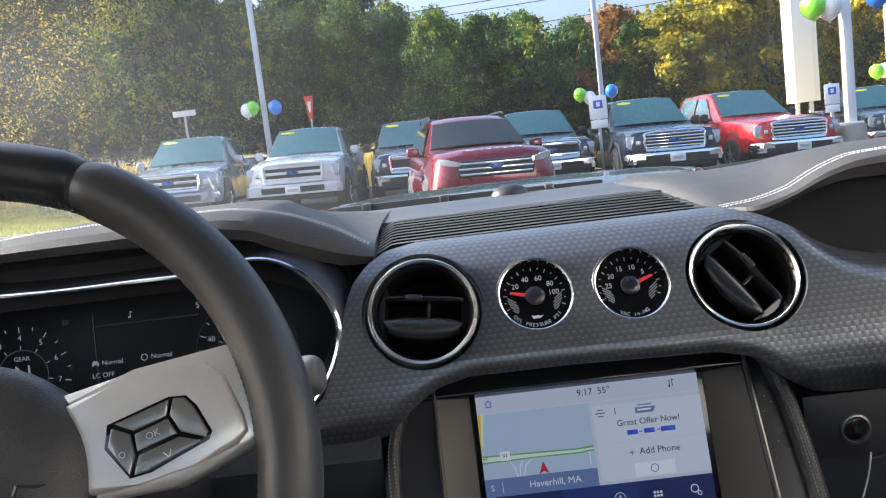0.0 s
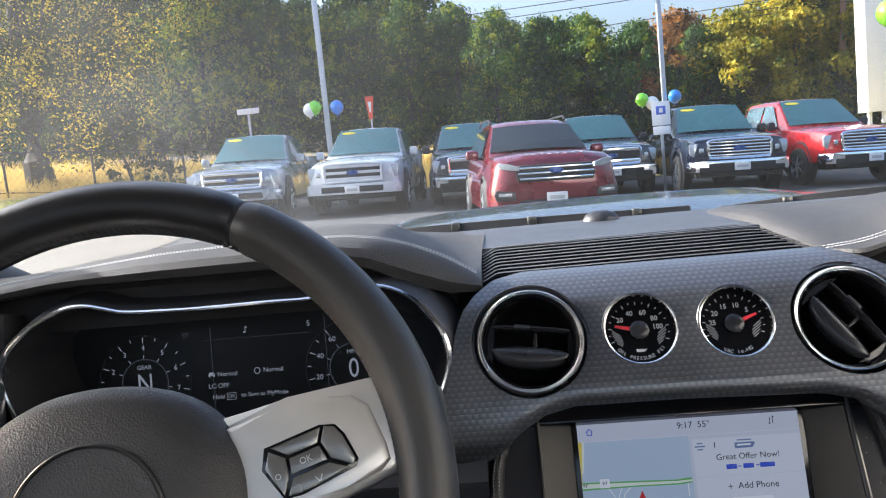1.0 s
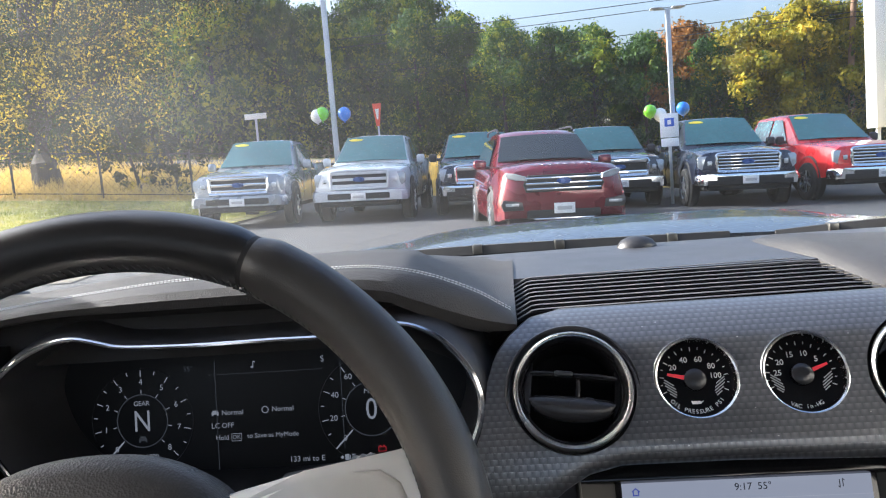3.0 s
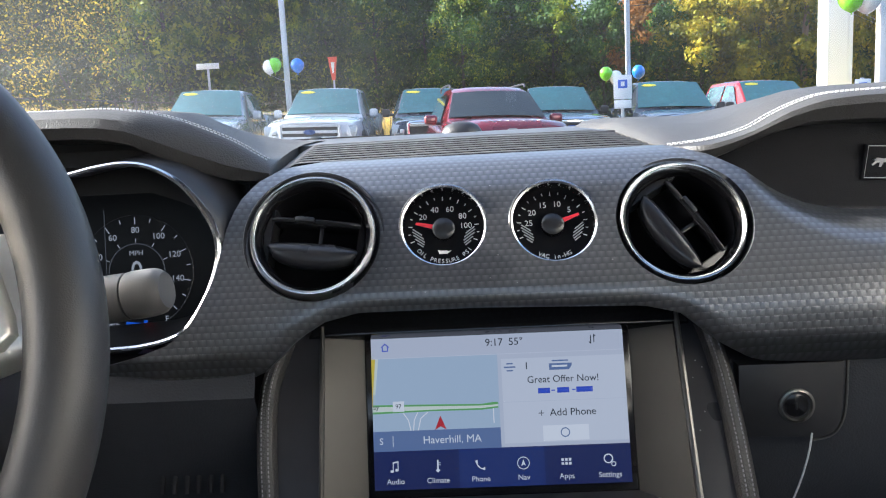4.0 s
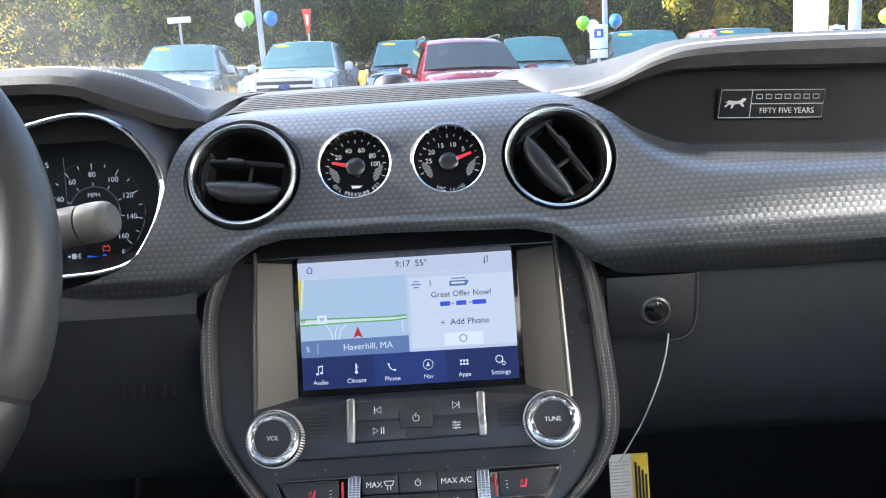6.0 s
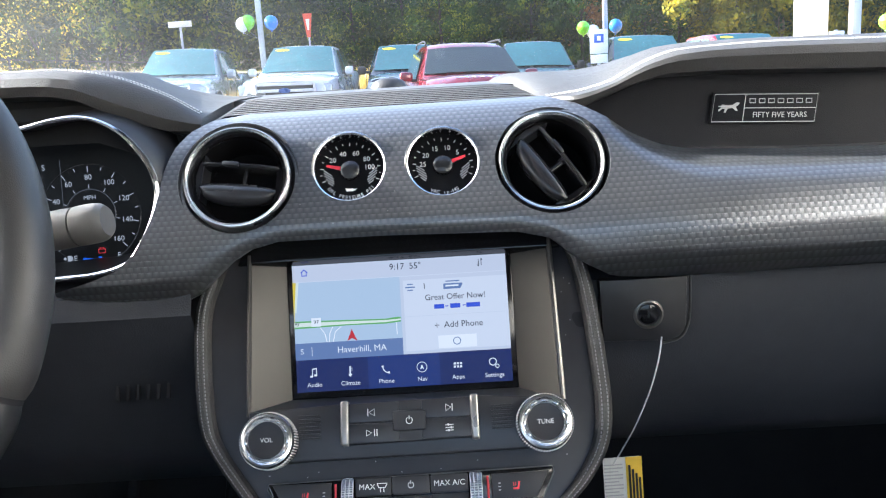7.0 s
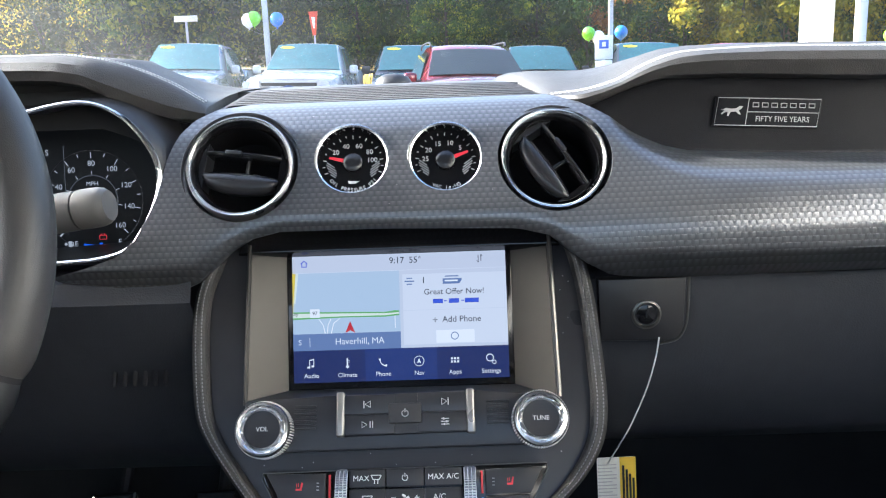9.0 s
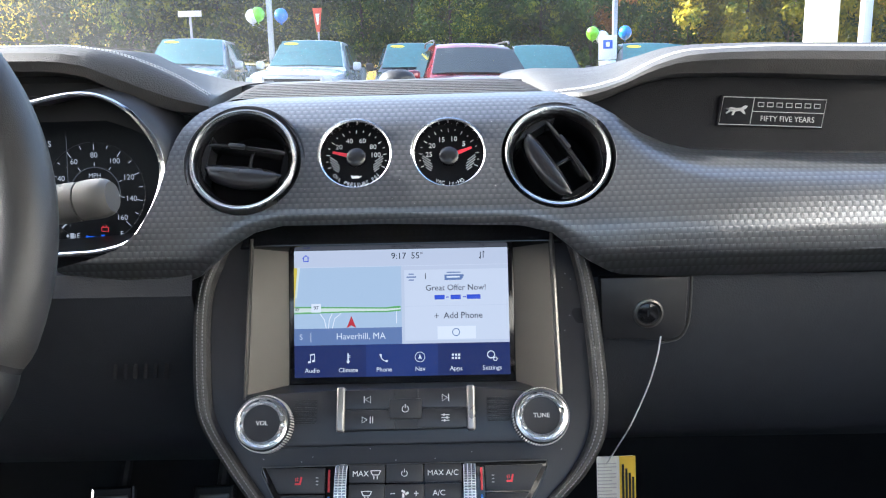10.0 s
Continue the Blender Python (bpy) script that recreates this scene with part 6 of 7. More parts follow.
def ground():
    cuts_x = [-3000, -800, -200, -80, -40] + [-24 + 2 * i for i in range(28)] + [40, 80, 200, 800, 3000]
    cuts_y = [-3000, -800, -200, -60, -20] + [-6 + 2 * i for i in range(36)] + [80, 120, 300, 900, 3000]
    tagged(part("ground", loft([[(x, y, gz(x, y)) for x in cuts_x] for y in cuts_y]), ASPHALT, None), "dark worn asphalt of a car lot", "ground", kind="structure")
    drape("pavement", ((-26, 3.0), (-5.2, 8.0), (-6.4, 17.2), (-26, 15.6)), 0.012, PAVING, "pale worn asphalt drive beside the lot", "pavement")
    drape("grass_verge", ((-40, 16.0), (-6.6, 16.9), (-7.0, 23.5), (-40, 23.5)), 0.05, GRASS, "short sunlit grass verge", "grass", 20)
    drape("dry_verge", ((-45, 23.5), (26, 23.5), (26, 31.0), (-45, 31.0)), 0.03, DRY_GRASS, "dry yellow grass strip behind the lot", "grass", 24)
    drape("road", ((-60, 31.2), (60, 31.2), (60, 38.5), (-60, 38.5)), 0.02, PAVING, "pale public road behind the lot", "road", 20)
    drape("far_verge", ((-90, 38.7), (90, 38.7), (90, 75), (-90, 75)), 0.04, GRASS, "shaded grass under the trees", "grass", 24)
    line = [(-26 + 1.0 * i, 15.55 + 0.055 * i) for i in range(19)] + [(-7.2, 16.7), (-6.9, 17.3), (-6.9, 19.0), (-7.0, 21.0), (-7.1, 23.4)]
    bm = loft([[(x, y, gz(x, y) - 0.03), (x, y, gz(x, y) + 0.055), (x - 0.03, y + 0.13, gz(x, y) + 0.06), (x - 0.05, y + 0.16, gz(x, y) - 0.03)] for x, y in line])
    tagged(part("kerb", bm, CONCRETE, None), "low concrete kerb along the grass", "kerb", kind="structure")


ground()


def grass_blades(name, x0, x1, y0, y1, count, low, high, material, label):
    rng = random.Random(3)
    v, f = [], []
    for _ in range(count):
        x, y = rng.uniform(x0, x1), rng.uniform(y0, y1)
        h, w, a = rng.uniform(low, high), rng.uniform(0.006, 0.016), rng.uniform(0, math.pi)
        z, k = gz(x, y) + 0.02, len(v)
        dx, dy = w * math.cos(a), w * math.sin(a)
        v += [(x - dx, y - dy, z), (x + dx, y + dy, z), (x + rng.gauss(0, 0.3) * h, y + rng.gauss(0, 0.3) * h, z + h)]
        f.append((k, k + 1, k + 2))
    me = bpy.data.meshes.new(name)
    me.from_pydata(v, [], f)
    me.materials.append(material)
    tagged(new(name, me), label, "grass", kind="stuff")


grass_blades("lawn_blades", -22, -7.2, 16.9, 23.4, 26000, 0.05, 0.15, leaf_material("lawn", (0.13, 0.16, 0.03), (0.33, 0.32, 0.07), (0.60, 0.48, 0.14)), "short uneven blades on the verge")
grass_blades("dry_blades", -24, 10, 23.6, 31.0, 30000, 0.15, 0.55, leaf_material("straw", (0.40, 0.29, 0.07), (0.58, 0.42, 0.11), (0.72, 0.54, 0.17)), "tall dry straw-coloured stalks on the bank")


# Unseen wall, added to bounce sunlight onto the dashboard's right side.
tagged(part("wall_bounce", rbox(0.3, 26, 9.5, 0, at=(8.2, -12.5, 4.1)), surface("bounce_wall_pale", (0.62, 0.61, 0.58), 0.9, var=0.08, scale=1.0, bump=0.2, bump_scale=40), None), "unseen plain pale wall added to bounce light into the car", "wall", kind="structure")


# ---------- vehicles ----------
def paint(name, col, metal=0.35, rough=0.28):
    return surface(name, col, rough, metal, var=0.06, scale=1.5, coat=1.0, rough_var=0.06)


SILVER_PAINT = paint("ice_silver_paint", (0.31, 0.335, 0.375), 0.5)
WHITE_PAINT = paint("white_paint", (0.52, 0.545, 0.575), 0.0)
RED_PAINT = paint("red_paint", (0.50, 0.012, 0.016), 0.2)
DEEP_RED_PAINT = paint("metallic_red_paint", (0.15, 0.005, 0.017), 0.4)
NAVY_PAINT = paint("navy_paint", (0.006, 0.010, 0.028), 0.2)
GREY_PAINT = paint("dark_grey_paint", (0.05, 0.054, 0.062), 0.5)
LAMP = surface("lamp_lens", (0.40, 0.42, 0.44), 0.12, 0.4, var=0.35, scale=12, coat=1.0)
TYRE = surface("tyre_rubber", (0.022, 0.022, 0.023), 0.85, var=0.2, scale=10)
ALLOY = surface("alloy", (0.55, 0.56, 0.58), 0.3, 0.9, var=0.1)
PLATE = surface("plate_white", (0.72, 0.72, 0.72), 0.5, var=0.05)
STICKER = surface("yellow_sticker", (0.80, 0.66, 0.04), 0.5, var=0.05)
BADGE_BLUE = surface("badge_blue", (0.02, 0.06, 0.22), 0.3, 0.2)


def hull(sections, half, belly=0.35):
    """A body skin: sections along y of (y, z low, z high, half width low, half width high, crown)."""
    rows = []
    for y, z0, z1, w0, w1, crown in sections:
        r = min(0.10, (z1 - z0) * 0.3)
        b = (z1 - z0) * belly
        pts = [(-w0, z0), (-w0 - 0.01, z0 + b), (-w1, z1 - r), (-w1 + r * 0.35, z1 - r * 0.3), (-w1 + r, z1)]
        pts += [(-w1 * 0.5, z1 + crown * 0.8), (0, z1 + crown), (w1 * 0.5, z1 + crown * 0.8)]
        pts += [(w1 - r, z1), (w1 - r * 0.35, z1 - r * 0.3), (w1, z1 - r), (w0 + 0.01, z0 + b), (w0, z0)]
        rows.append([(x, y, z) for x, z in pts])
    return loft(rows, closed=True, cap=True)


def wheel(parent, x, y, r, w):
    m = Matrix.Translation((x, y, r)) @ Matrix.Rotation(math.pi / 2, 4, "Y")
    s = 1 if x > 0 else -1
    t = part("wheel", moved(lathe([(r * 0.62, -w / 2), (r * 0.9, -w / 2), (r * 0.98, -w * 0.4), (r, -w * 0.2), (r, w * 0.2), (r * 0.98, w * 0.4), (r * 0.9, w / 2), (r * 0.62, w / 2)], 30), m), TYRE, parent, "black tyre on an alloy wheel")
    part("rim", moved(lathe([(r * 0.64, w * 0.48), (r * 0.60, w * 0.50), (r * 0.56, w * 0.36), (r * 0.30, w * 0.30), (0, w * 0.34)], 24), m @ Matrix.Diagonal((1, 1, s, 1))), GREY_PAINT, t)
    for i in range(6):
        part("rim_spoke", moved(rbox(r * 0.5, r * 0.13, w * 0.12, r * 0.02, at=(r * 0.32, 0, 0)), m @ Matrix.Translation((0, 0, s * w * 0.44)) @ Matrix.Rotation(math.pi / 3 * i, 4, "Z")), ALLOY, t)


def panel_quad(p0, p1, p2, p3, thick, n=6, bow=0.0):
    """A pane between four corners, bowed out by so much in the middle."""
    a, b, c, d = (Vector(p) for p in (p0, p1, p2, p3))
    out = (b - a).cross(d - a).normalized()
    rows = [[a.lerp(d, i / n).lerp(b.lerp(c, i / n), j / n) + out * bow * (1 - (2 * j / n - 1) ** 2) for j in range(n + 1)] for i in range(n + 1)]
    return shell(loft(rows), thick)


def pickup(name, paint_m, label, grille_m, bumper_m, bars, sticker=True):
    """A full-size crew-cab pickup, nose towards -y, standing at the origin."""
    ob = root(name, (0, 0, 0), label, "pickup truck", "parked pickup trucks")
    body = part("body", hull([(0.10, 0.62, 1.02, 0.86, 0.80, 0.03), (0.16, 0.50, 1.09, 0.94, 0.90, 0.04), (0.5, 0.48, 1.14, 0.99, 0.95, 0.05), (1.2, 0.46, 1.19, 1.0, 0.96, 0.05), (1.75, 0.45, 1.22, 1.0, 0.96, 0.03), (2.0, 0.45, 1.20, 1.0, 0.96, 0.0), (4.05, 0.46, 1.22, 1.0, 0.96, 0.0), (4.2, 0.5, 1.34, 1.0, 0.97, 0.0), (5.7, 0.55, 1.36, 0.99, 0.97, 0.0), (5.85, 0.6, 1.30, 0.95, 0.93, 0.0)], 1.0), paint_m, ob)
    part("cab", hull([(1.62, 1.15, 1.20, 0.93, 0.90, 0.0), (1.85, 1.15, 1.36, 0.93, 0.85, 0.02), (2.40, 1.15, 1.80, 0.93, 0.74, 0.03), (2.62, 1.15, 1.865, 0.93, 0.72, 0.03), (3.2, 1.15, 1.885, 0.93, 0.73, 0.03), (3.75, 1.15, 1.87, 0.93, 0.73, 0.03), (3.95, 1.15, 1.80, 0.93, 0.72, 0.02), (4.10, 1.15, 1.28, 0.93, 0.88, 0.0)], 1.0, 0.10), paint_m, body)
    ws = part("windscreen", panel_quad((-0.82, 1.72, 1.290), (0.82, 1.72, 1.290), (0.665, 2.43, 1.852), (-0.665, 2.43, 1.852), 0.01, bow=0.03), SKY_TEAL_GLASS, ob, "reflecting windscreen")
    if sticker:
        part("sticker", moved(lathe([(0, 0.004), (0.1, 0.004), (0.105, 0.0)], 24), plane_of((-0.44, 2.32, 1.795), (1, 0, 0), (0, 0.78, 0.62)) @ Matrix.Diagonal((1.6, 0.42, 1, 1))), STICKER, ws, "yellow oval price sticker")
    for s in (-1, 1):
        part("window", panel_quad((s * 0.930, 2.05, 1.27), (s * 0.930, 2.90, 1.27), (s * 0.757, 2.90, 1.79), (s * 0.760, 2.55, 1.77), 0.012), SKY_TEAL_GLASS, ob, "dark side window")
        part("window", panel_quad((s * 0.930, 2.98, 1.27), (s * 0.930, 3.82, 1.27), (s * 0.761, 3.72, 1.78), (s * 0.757, 2.98, 1.79), 0.012), SKY_TEAL_GLASS, ob, "dark side window")
        mi = part("mirror", rbox(0.19, 0.11, 0.19, 0.05, 3, (s * 1.10, 2.02, 1.30)), paint_m if bumper_m is not CHROME else BLACK, ob)
        part("mirror_arm", tube([(s * 0.93, 2.06, 1.26), (s * 1.08, 2.04, 1.26)], 0.035, 8), BLACK, mi)
        lamp = part("headlamp", prism([(s * x, z) for x, z in ((0.60, 0.80), (0.63, 1.02), (0.93, 1.035), (0.965, 0.99), (0.955, 0.82), (0.90, 0.76), (0.72, 0.765))][:: s], -0.04, 0.03, 0.012), LAMP, ob, "clear headlamp", m=plane_of((0, 0.10, 0), (1, 0, 0), (0, 0.05, 1)))
        part("lamp_core", rbox(0.09, 0.03, 0.10, 0.03, 2, (s * 0.74, 0.068, 0.88)), ALLOY, lamp)
        fog = part("fog_lamp", rbox(0.17, 0.03, 0.09, 0.02, 2, (s * 0.80, -0.055, 0.58)), BLACK, ob)
        part("fog_lens", rbox(0.09, 0.02, 0.05, 0.01, 2, (s * 0.80, -0.072, 0.58)), LAMP, fog)
        for y in (1.02, 4.72):
            part("wheel_arch", moved(lathe([(0.47, -0.02), (0.50, 0.015), (0.47, 0.02), (0.30, 0.02), (0.0, 0.015)], 24), Matrix.Translation((s * 0.995, y, 0.44)) @ Matrix.Rotation(math.pi / 2, 4, "Y")), DEEP, ob, "dark wheel arch")
            wheel(ob, s * 0.92, y, 0.40, 0.27)
        part("door_seam", rbox(0.006, 0.012, 0.72, 0, at=(s * 1.008, 2.0, 0.86)), DEEP, ob)
        part("door_seam", rbox(0.006, 0.012, 0.72, 0, at=(s * 1.008, 2.94, 0.86)), DEEP, ob)
        part("door_handle", rbox(0.03, 0.18, 0.035, 0.012, 2, (s * 1.015, 2.78, 1.10)), CHROME if bumper_m is CHROME else paint_m, ob)
    back = part("grille_opening", rbox(1.14, 0.05, 0.36, 0.05, 3, (0, 0.085, 0.90)), DEEP, ob, "dark grille opening")
    ring = smooth_line([(-0.60, 0.045, 0.77), (-0.61, 0.05, 0.96), (-0.56, 0.06, 1.065), (0, 0.05, 1.085), (0.56, 0.06, 1.065), (0.61, 0.05, 0.96), (0.60, 0.045, 0.77), (0.54, 0.04, 0.725), (0, 0.03, 0.715), (-0.54, 0.04, 0.725)], 60, True)
    part("grille_frame", tube(ring, 0.032, 8, closed=True, up=(0, -1, 0)), grille_m, back)
    for i in range(bars):
        z = 0.775 + (1.03 - 0.775) * i / (bars - 1)
        part("grille_bar", rbox(1.16, 0.035, 0.30 / bars * 0.62, 0.012, 2, (0, 0.05, z)), grille_m, back)
    part("badge", moved(lathe([(0, 0.012), (0.085, 0.010), (0.1, 0.0)], 28), plane_of((0, 0.028, 0.90), (1, 0, 0), (0, 0, 1)) @ Matrix.Diagonal((1.25, 0.52, 1, 1))), BADGE_BLUE, back, "plain blue oval badge")
    bum = part("bumper", hull([(-0.10, 0.50, 0.64, 0.72, 0.72, 0.0), (-0.09, 0.46, 0.67, 0.90, 0.90, 0.0), (0.02, 0.45, 0.68, 0.985, 0.985, 0.0), (0.30, 0.46, 0.67, 1.0, 1.0, 0.0)], 1), bumper_m, ob)
    part("lower_intake", rbox(1.30, 0.03, 0.12, 0.03, 2, (0, -0.10, 0.560)), DEEP, bum)
    if bumper_m is CHROME:
        part("valance", rbox(1.66, 0.03, 0.10, 0.02, 2, (0, -0.098, 0.500)), DEEP, bum, "black lower valance")
    part("air_dam", rbox(1.6, 0.25, 0.14, 0.05, 2, (0, 0.10, 0.41)), DEEP, ob)
    pl = part("number_plate", rbox(0.31, 0.012, 0.155, 0.004, at=(0, -0.125, 0.545)), PLATE, ob)
    part("bar", rbox(0.22, 0.004, 0.055, 0, at=(0, -0.133, 0.545)), DIM_PRINT, pl)
    part("underbody", rbox(1.6, 5.2, 0.2, 0.05, 2, (0, 2.95, 0.42)), DEEP, ob)
    return ob


def suv(name, paint_m, label):
    ob = root(name, (0, 0, 0), label, "SUV", "parked cars")
    body = part("body", hull([(0.03, 0.46, 0.94, 0.70, 0.62, 0.03), (0.10, 0.34, 1.03, 0.88, 0.80, 0.05), (0.22, 0.30, 1.07, 0.96, 0.88, 0.06), (0.5, 0.30, 1.10, 0.99, 0.92, 0.06), (1.1, 0.28, 1.13, 1.0, 0.93, 0.05), (1.55, 0.28, 1.13, 1.0, 0.93, 0.03), (2.2, 0.28, 1.10, 1.0, 0.94, 0.0), (4.4, 0.30, 1.10, 1.0, 0.93, 0.0), (4.95, 0.36, 1.08, 0.96, 0.88, 0.0), (5.05, 0.5, 1.0, 0.9, 0.8, 0.0)], 1), paint_m, ob)
    part("cabin", hull([(1.35, 1.02, 1.09, 0.90, 0.86, 0.0), (1.65, 1.02, 1.26, 0.90, 0.82, 0.02), (2.25, 1.02, 1.62, 0.90, 0.70, 0.03), (2.5, 1.02, 1.69, 0.90, 0.68, 0.03), (3.4, 1.02, 1.72, 0.90, 0.69, 0.03), (4.3, 1.02, 1.68, 0.90, 0.68, 0.03), (4.7, 1.02, 1.58, 0.89, 0.66, 0.02), (5.0, 1.0, 1.08, 0.86, 0.8, 0.0)], 1, 0.10), paint_m, body)
    part("windscreen", panel_quad((-0.80, 1.50, 1.190), (0.80, 1.50, 1.190), (0.66, 2.14, 1.610), (-0.66, 2.14, 1.610), 0.01, bow=0.035), DARK_GLASS, ob, "reflecting windscreen")
    for s in (-1, 1):
        part("window", panel_quad((s * 0.905, 1.95, 1.12), (s * 0.905, 4.5, 1.12), (s * 0.73, 4.3, 1.60), (s * 0.725, 2.45, 1.60), 0.012), DARK_GLASS, ob, "dark side window")
        part("roof_rail", tube(smooth_line([(s * 0.66, 2.5, 1.70), (s * 0.67, 2.7, 1.765), (s * 0.67, 4.1, 1.765), (s * 0.66, 4.35, 1.70)], 14), 0.018, 8), BLACK, ob)
        mi = part("mirror", rbox(0.22, 0.13, 0.16, 0.05, 3, (s * 1.07, 1.85, 1.16)), paint_m, ob)
        part("mirror_arm", tube([(s * 0.9, 1.88, 1.10), (s * 1.04, 1.86, 1.10)], 0.03, 8), BLACK, mi)
        part("headlamp", prism([(s * x, z) for x, z in ((0.0, -0.055), (0.02, 0.015), (0.18, 0.06), (0.32, 0.08), (0.345, 0.05), (0.30, -0.01), (0.16, -0.045))][:: s], -0.06, 0.012, 0.010), LAMP, ob, "clear slanted headlamp", m=plane_of((s * 0.55, -0.035, 0.945), (0.92, s * 0.38, 0), (0, 0.05, 1)))
        part("fog_pocket", prism([(s * x, z) for x, z in ((0.60, 0.46), (0.62, 0.58), (0.90, 0.62), (0.93, 0.55), (0.90, 0.46))][:: s], -0.08, 0.02, 0.01), BLACK, ob, m=plane_of((0, 0.04, 0), (1, 0, 0), (0, 0, 1)))
        part("fog_lamp", rbox(0.20, 0.02, 0.05, 0.012, 2, (s * 0.77, 0.018, 0.545)), LAMP, ob)
        for y in (0.98, 4.0):
            part("wheel_arch", moved(lathe([(0.42, -0.02), (0.45, 0.015), (0.42, 0.02), (0.0, 0.015)], 24), Matrix.Translation((s * 0.995, y, 0.38)) @ Matrix.Rotation(math.pi / 2, 4, "Y")), DEEP, ob, "dark wheel arch")
            wheel(ob, s * 0.90, y, 0.365, 0.25)
    back = part("grille_opening", prism([(-0.56, 0.72), (0.56, 0.72), (0.60, 0.83), (0.53, 0.97), (-0.53, 0.97), (-0.60, 0.83)], -0.05, 0.02, 0.02), DEEP, ob, "dark grille opening", m=plane_of((0, 0.065, 0), (1, 0, 0), (0, 0, 1)) @ Matrix.Translation((0, 0, 0.05)))
    for z in (0.765, 0.845, 0.925):
        part("grille_bar", rbox(1.10 if z < 0.8 else 1.14, 0.03, 0.036, 0.012, 2, (0, -0.005, z)), CHROME, back)
    part("badge", moved(lathe([(0, 0.012), (0.085, 0.010), (0.1, 0.0)], 28), plane_of((0, -0.020, 0.875), (1, 0, 0), (0, 0, 1)) @ Matrix.Diagonal((1.1, 0.46, 1, 1))), BADGE_BLUE, back, "plain blue oval badge")
    for i in range(8):
        part("bonnet_letter", moved(rbox(0.07, 0.045, 0.008, 0.004), Matrix.Translation((-0.42 + 0.12 * i, 0.20, 1.125)) @ Matrix.Rotation(radians(12), 4, "X")), CHROME, body, "plain chrome bar")
    part("lower_intake", rbox(1.1, 0.05, 0.14, 0.04, 2, (0, 0.055, 0.40)), DEEP, ob)
    part("skid_plate", rbox(0.9, 0.05, 0.03, 0.01, 2, (0, 0.06, 0.32)), CHROME, ob)
    pl = part("number_plate", rbox(0.31, 0.012, 0.155, 0.004, at=(0, -0.012, 0.475)), PLATE, ob)
    part("bar", rbox(0.22, 0.004, 0.055, 0, at=(0, -0.020, 0.475)), DIM_PRINT, pl)
    part("underbody", rbox(1.6, 4.4, 0.14, 0.05, 2, (0, 2.5, 0.27)), DEEP, ob)
    return ob


def park(ob, x, y, turn, dz=0.0, size=1.0):
    tilt = Matrix.Rotation(math.atan(0.033), 4, "Y") @ Matrix.Rotation(math.atan(0.003), 4, "X")
    ob.matrix_basis = Matrix.Translation((x, y, gz(x, y + 2.5) - 0.01 + dz)) @ tilt @ Matrix.Rotation(radians(turn), 4, "Z") @ Matrix.Scale(size, 4)


park(pickup("silver_pickup", SILVER_PAINT, "ice-silver crew-cab pickup parked nose out, chrome grille", CHROME, SILVER_PAINT, 3), -5.98, 16.1, 4, 0.0, 1.04)
park(pickup("white_pickup", WHITE_PAINT, "white crew-cab pickup with a white barred grille and price sticker", WHITE_PAINT, WHITE_PAINT, 3), -3.40, 16.4, 0, 0.0, 1.04)
park(pickup("black_pickup", NAVY_PAINT, "near-black pickup with chrome grille half hidden behind the red SUV", CHROME, CHROME, 2), -0.70, 17.0, 5, 0.0, 1.03)
park(suv("red_suv", DEEP_RED_PAINT, "metallic red family SUV parked ahead of the truck row"), 0.65, 11.6, 7, -0.07, 1.03)
park(pickup("grey_pickup", GREY_PAINT, "dark grey pickup with chrome grille behind the red SUV", CHROME, CHROME, 2, False), 2.32, 17.5, 2, 0.0, 1.03)
park(pickup("navy_pickup", NAVY_PAINT, "navy pickup with a five-bar chrome grille and yellow sticker", CHROME, CHROME, 5), 4.76, 16.3, 1, 0.0, 1.04)
park(pickup("red_pickup", RED_PAINT, "bright red crew-cab pickup with chrome grille and yellow sticker", CHROME, CHROME, 5), 7.62, 16.8, 9, 0.0, 1.04)
park(pickup("dark_pickup", GREY_PAINT, "dark grey pickup parked beyond the lamp post", CHROME, CHROME, 3), 11.6, 19.5, -10)


# ---------- poles, signs, balloons ----------
POLE_GREY = surface("galvanised_pole", (0.50, 0.52, 0.55), 0.45, 0.3, var=0.1, scale=2)
POLE_WHITE = surface("white_painted_steel", (0.80, 0.81, 0.82), 0.4, var=0.06, scale=1)
BARK_POLE = surface("weathered_pole_wood", (0.17, 0.10, 0.06), 0.9, var=0.3, scale=3, bump=0.5, bump_scale=40)
BLUE_SIGN = surface("sign_blue", (0.05, 0.12, 0.55), 0.5, var=0.05)
RED_SIGN = surface("sign_red", (0.70, 0.10, 0.05), 0.5, var=0.05)
BALLOON = {"green": surface("green_balloon", (0.22, 0.68, 0.02), 0.25, var=0.05, coat=0.6), "white": surface("white_balloon", (0.80, 0.82, 0.78), 0.25, var=0.03, coat=0.6), "blue": surface("blue_balloon", (0.03, 0.20, 0.70), 0.25, var=0.05, coat=0.6)}


